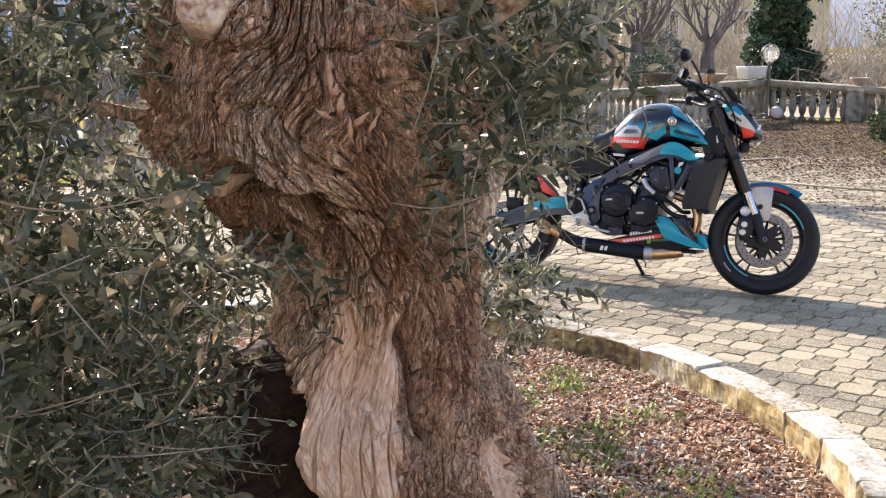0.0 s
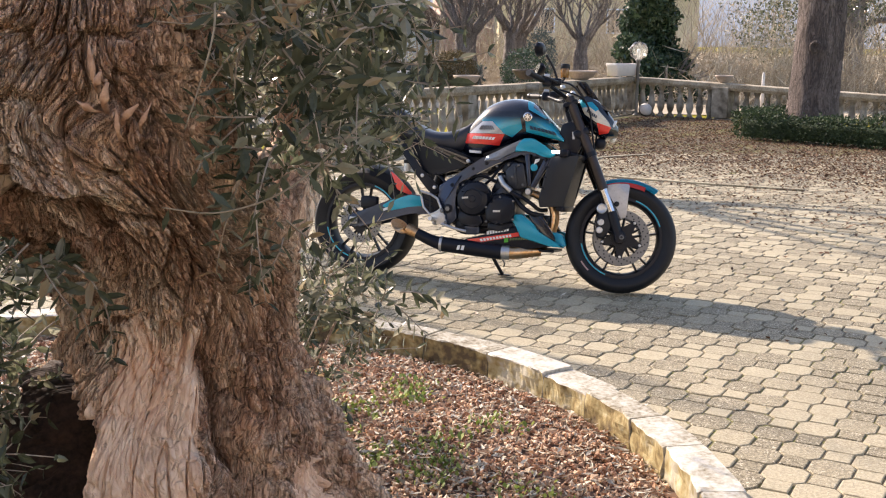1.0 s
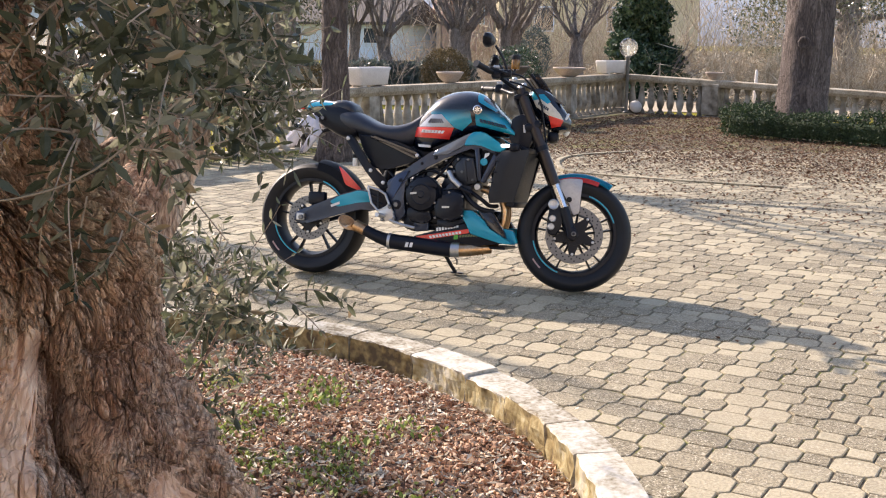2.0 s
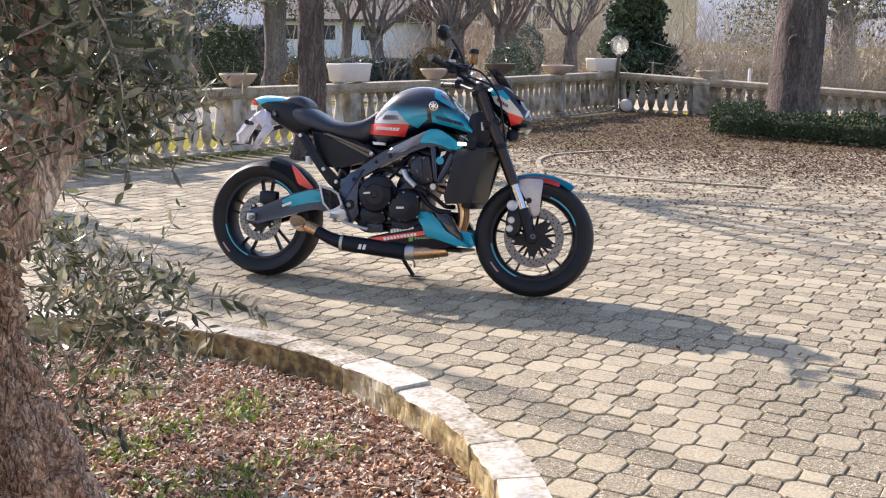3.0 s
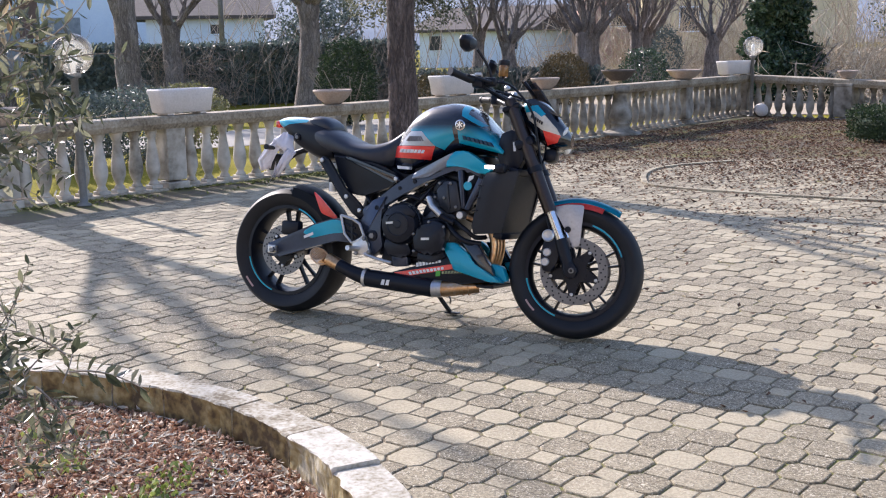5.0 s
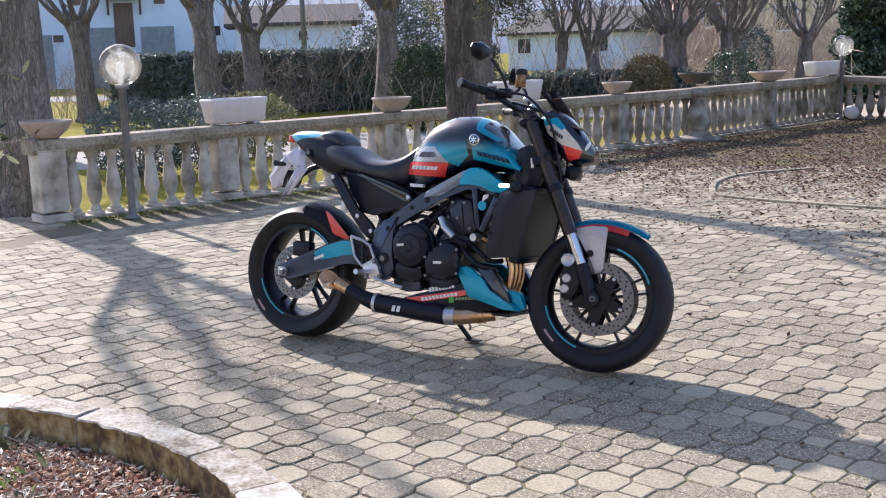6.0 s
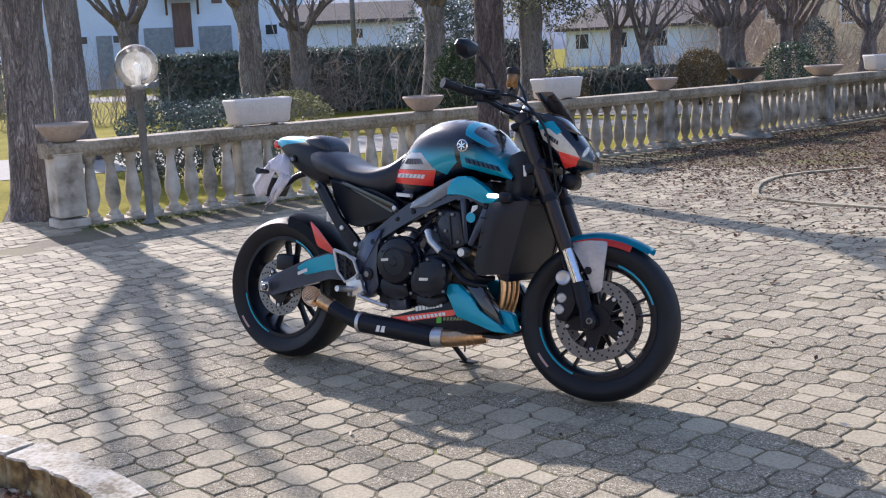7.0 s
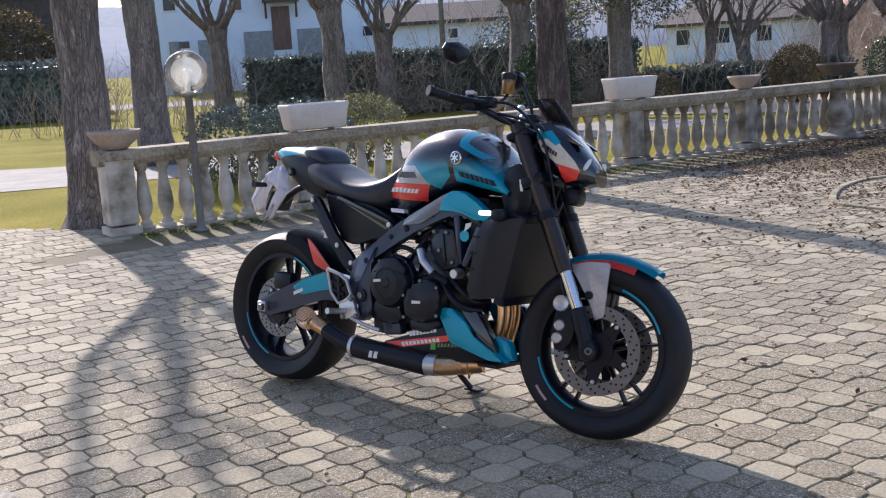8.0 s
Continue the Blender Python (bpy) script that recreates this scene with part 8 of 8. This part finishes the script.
def bed_points(n, rmax=BED_R - 0.01, rmin=0.3):
    a, r = g.uniform(0, 2 * np.pi, n), np.sqrt(g.uniform(rmin ** 2, rmax ** 2, n))
    x, y = BED.x + r * np.cos(a), BED.y + r * np.sin(a)
    return x, y, 0.075 + 0.05 * (1 - r / BED_R)


n = 52000
x, y, z = bed_points(n)
OCT = np.array([(1, 0, 0), (0, 1, 0), (-1, 0, 0), (0, -1, 0), (0, 0, 1), (0, 0, -1)], float)
size = g.uniform(0.004, 0.0115, (n, 1, 1)) * g.uniform(0.5, 1.4, (n, 1, 3))
V = OCT[None] * size * g.uniform(0.6, 1.3, (n, 6, 3))
q = g.normal(size=(n, 4))
q /= np.linalg.norm(q, axis=1, keepdims=True)
w_, a_, b_, c_ = q.T
ROT = np.stack([np.stack([1 - 2 * (b_ * b_ + c_ * c_), 2 * (a_ * b_ - c_ * w_), 2 * (a_ * c_ + b_ * w_)], -1), np.stack([2 * (a_ * b_ + c_ * w_), 1 - 2 * (a_ * a_ + c_ * c_), 2 * (b_ * c_ - a_ * w_)], -1), np.stack([2 * (a_ * c_ - b_ * w_), 2 * (b_ * c_ + a_ * w_), 1 - 2 * (a_ * a_ + b_ * b_)], -1)], 1)
V = np.einsum("nij,nkj->nki", ROT, V) + np.stack([x, y, z + g.uniform(0.0, 0.014, n)], -1)[:, None]
TRI = [(0, 1, 4), (1, 2, 4), (2, 3, 4), (3, 0, 4), (1, 0, 5), (2, 1, 5), (3, 2, 5), (0, 3, 5)]
me_f = [(b + i, b + j, b + k) for b in range(0, 6 * n, 6) for i, j, k in TRI]
tagged(raw("mulch", V.reshape(-1, 3).tolist(), me_f, MULCH), "red-brown crushed stone mulch in the tree bed", "mulch", kind="stuff")


def ground_leaves(name, P, size, mat, seed, label, aspect, curl=0.4):
    g2 = np.random.default_rng(seed)
    n = len(P)
    a = g2.uniform(0, 2 * np.pi, n)
    d = np.stack([np.cos(a), np.sin(a), g2.normal(0, 0.22, n)], -1)
    s2 = np.stack([-np.sin(a), np.cos(a), g2.normal(0, 0.3, n)], -1)
    L = size * g2.uniform(0.6, 1.3, (n, 1))
    w = L * aspect / 2
    up = np.array([0, 0, 1.0])
    c = L * curl * g2.uniform(0, 0.6, (n, 1))
    v = np.stack([P - d * L / 2 + up * c * 0.6, P + s2 * w + up * c * 0.4, P + d * L / 2 + up * c, P - s2 * w + up * c * 0.4, P], 1).reshape(-1, 3)
    f = []
    for i in range(0, 5 * n, 5):
        f += [(i, i + 4, i + 1), (i + 1, i + 4, i + 2), (i + 2, i + 4, i + 3), (i + 3, i + 4, i)]
    return tagged(raw(name, v.tolist(), f, mat), label, "leaves", kind="stuff")


x, y, z = bed_points(11500)
ground_leaves("dry_leaf_litter", np.stack([x, y, z + 0.016], -1), 0.036, DRY_LEAF, 3, "pale dry olive leaves lying on the mulch", 0.26)
weeds = []
for cx, cy in ((1.02, 3.25), (0.75, 3.1), (0.35, 3.35), (0.72, 3.62), (0.28, 3.75), (0.45, 3.95), (0.05, 4.1), (-0.1, 4.3), (0.2, 4.25), (0.6, 2.9), (0.9, 2.8), (0.55, 3.3), (-0.3, 4.5), (0.15, 3.55), *zip(g.uniform(-0.3, 1.25, 42), g.uniform(2.1, 4.4, 42))):
    if (cx - BED.x) ** 2 + (cy - BED.y) ** 2 > (BED_R - 0.3) ** 2:
        continue
    k = int(g.integers(25, 75))
    p = np.stack([g.normal(cx, 0.055, k), g.normal(cy, 0.055, k), np.full(k, 0.10)], -1)
    d = np.stack([g.normal(0, 0.5, k), g.normal(0, 0.5, k), np.full(k, 1.0)], -1) * g.uniform(0.010, 0.024, (k, 1))
    s2 = np.stack([-d[:, 1], d[:, 0], np.zeros(k)], -1)
    s2 = s2 / (np.linalg.norm(s2, axis=1, keepdims=True) + 1e-6) * 0.007
    weeds.append((np.stack([p - s2 * 0.4, p + d * 0.6 - s2, p + d, p + d * 0.6 + s2], 1).reshape(-1, 3).tolist(), [(i, i + 1, i + 2, i + 3) for i in range(0, 4 * k, 4)]))
tagged(raw("weed_tufts", *joined(weeds), WEED), "small yellow-green weeds growing through the mulch", "weeds", kind="stuff")

# fallen leaves on the paving
g = np.random.default_rng(44)


def court_side(x, y, margin=0.2):
    """True on the courtyard's side of the balustrade and outside the tree bed."""
    ok = (x - BED.x) ** 2 + (y - BED.y) ** 2 > (BED_R + 0.15) ** 2
    for a, b in ((A0, A1), (A1, A2), (A2, B1)):
        d = (b - a).normalized()
        side = (x - a.x) * d.y - (y - a.y) * d.x
        ok &= side > margin
    return ok


x, y = g.uniform(-3, 9, 170000), g.uniform(5, 20.5, 170000)
front = 10.75 - 0.52 * (x - 2.7)
dens = np.where(y > front, np.clip((y - front) / 3.0, 0.16, 1.0), np.clip(0.05 + 0.10 * (y - front + 2.2), 0.006, 0.12))
dens = dens * np.where(x < 1.5, np.clip(1 - (1.5 - x) * 0.6, 0.05, 1), 1.0)
dens *= 0.5 + vnoise(x * 1.1 + 20, y * 1.1 + 20, x * 0 + 3)
keep = court_side(x, y, 0.14) & (g.random(170000) < dens * 1.4)
ground_leaves("fallen_leaves", np.stack([x[keep], y[keep], np.full(keep.sum(), 0.006)], -1), 0.038, DEAD_LEAF, 5, "brown fallen leaves scattered over the courtyard paving", 0.55, 0.55)
x, y = g.uniform(-3, 5, 160), g.uniform(3, 9, 160)
keep = court_side(x, y)
ground_leaves("stray_leaves", np.stack([x[keep], y[keep], np.full(keep.sum(), 0.006)], -1), 0.04, DRY_LEAF, 6, "stray pale dry leaves on the paving", 0.3)

# moss along the foot of the balustrade
moss = []
for a, c, n in ((A0, A0.lerp(A1, 0.7), 3600),):
    d = (c - a)
    L = d.length
    d = d.normalized()
    u, off = g.uniform(0, L, n), np.abs(g.normal(0, 0.16, n)) + 0.12
    keepm = vnoise(u * 2.1 + 7, off * 3 + 4, u * 0 + 2) > 0.42
    u, off = u[keepm], off[keepm]
    moss.append(np.stack([a.x + d.x * u + d.y * off, a.y + d.y * u - d.x * off, np.full(len(u), 0.003)], -1))
ground_leaves("moss", np.concatenate(moss), 0.03, MOSS, 8, "yellow-green moss on the paving along the balustrade", 0.8, 0.2)

# flush stone edging of the round bed in the leaf-covered corner
edge = thing("edging", "thin flush stone edging curving round a leaf-filled bed", "edging", kind="structure")
pts = smooth_path([(3.9, 10.26, 0), (2.9, 10.72, 0), (2.12, 11.22, 0), (2.0, 11.7, 0), (2.08, 12.4, 0), (2.38, 12.9, 0), (3.0, 13.3, 0)], 8)
for a, b in zip(pts[::2], pts[2::2]):
    bm = bmesh.new()
    d = (b - a)
    m = Matrix.Translation((a + b) / 2) @ pose(0, 0, 0, 0, 0, math.degrees(math.atan2(d.y, d.x)))
    box(bm, (0, 0, -0.006), (d.length - 0.006, 0.055, 0.05), 0.006, m)
    part("edging_stone", bm, PAVER, edge)

# ---- paving stones: octagons and small squares ----
PITCH, PANG = 0.1665, radians(15.0)
e1, e2 = np.array([math.cos(PANG), math.sin(PANG)]), np.array([-math.sin(PANG), math.cos(PANG)])
ORIGIN = np.array([1.679, 4.704])
JG, CUT = 0.0038, 0.385 * PITCH
h = PITCH / 2


def octagon():
    o = h - CUT
    q = [(h, -o), (h, o), (o, h), (-o, h), (-h, o), (-h, -o), (-o, -h), (o, -h)]
    return q


def square():
    return [(CUT, 0), (0, CUT), (-CUT, 0), (0, -CUT)]


def inset(poly, k):
    r = max(math.hypot(*p) for p in poly)
    return [(p[0] * (1 - k / r * 1.15), p[1] * (1 - k / r * 1.15)) for p in poly]


def stone_geometry(poly, seed):
    R = random.Random(seed)
    jit = [(p[0] + R.gauss(0, 0.0016), p[1] + R.gauss(0, 0.0016)) for p in poly]
    rows = [(inset(jit, JG), -0.03), (inset(jit, JG), -0.0045), (inset(jit, JG + 0.002), -0.001), (inset(jit, JG + 0.0045), 0.0)]
    V = [(x, y, z) for q, z in rows for x, y in q]
    n = len(poly)
    F = []
    for i in range(3):
        for k in range(n):
            F.append((i * n + k, i * n + (k + 1) % n, (i + 1) * n + (k + 1) % n, (i + 1) * n + k))
    F.append(tuple(range(3 * n, 4 * n)))
    return np.array(V), F


STONES = [[stone_geometry(octagon(), k) for k in range(8)], [stone_geometry(square(), 50 + k) for k in range(6)]]
STONE_MESH = []
for group in STONES:
    row = []
    for V, F in group:
        me = bpy.data.meshes.new("paving_stone")
        me.from_pydata(V.tolist(), [], F)
        me.materials.append(PAVER)
        row.append(me)
    STONE_MESH.append(row)
paving = thing("paving", "grey-beige octagonal and square concrete paving stones of the courtyard", "paving", kind="structure")
R = random.Random(77)
chunks, singles = [], 0
for i in range(-66, 60):
    for j in range(-56, 72):
        for kind, off in ((0, 0.0), (1, 0.5)):
            c = ORIGIN + e1 * (i + off) * PITCH + e2 * (j + off) * PITCH
            x, y = float(c[0]), float(c[1])
            if not (-6.8 < x < 6.8 and (2.0 if x < -2.6 or x > 4.5 else -1.6) < y < 13.6):
                continue
            if (x - BED.x) ** 2 + (y - BED.y) ** 2 < (BED_R + 0.10) ** 2:
                continue
            if not bool(court_side(np.array([x]), np.array([y]), 0.22 if y < 10.2 and x < -2.9 else 0.16)[0]) and not (x < -3.2 and y < 10.0):
                continue
            tilt = (R.gauss(0, 0.5), R.gauss(0, 0.5))
            m = pose(x, y, R.gauss(0, 0.0014), tilt[0], tilt[1], math.degrees(PANG) + R.gauss(0, 0.7) + 90 * R.randrange(4))
            k = R.randrange(len(STONES[kind]))
            if 0.9 < x < 3.1 and 3.3 < y < 5.7 and singles < 298:
                share("paving_stone", STONE_MESH[kind][k], paving, m)
                singles += 1
            else:
                M4 = np.array(m)
                V, F = STONES[kind][k]
                chunks.append(((V @ M4[:3, :3].T + M4[:3, 3]).tolist(), F))
ob = raw("paving_field", *joined(chunks), PAVER, paving, "grey-beige paving stones")
ob["kind"] = "stuff"
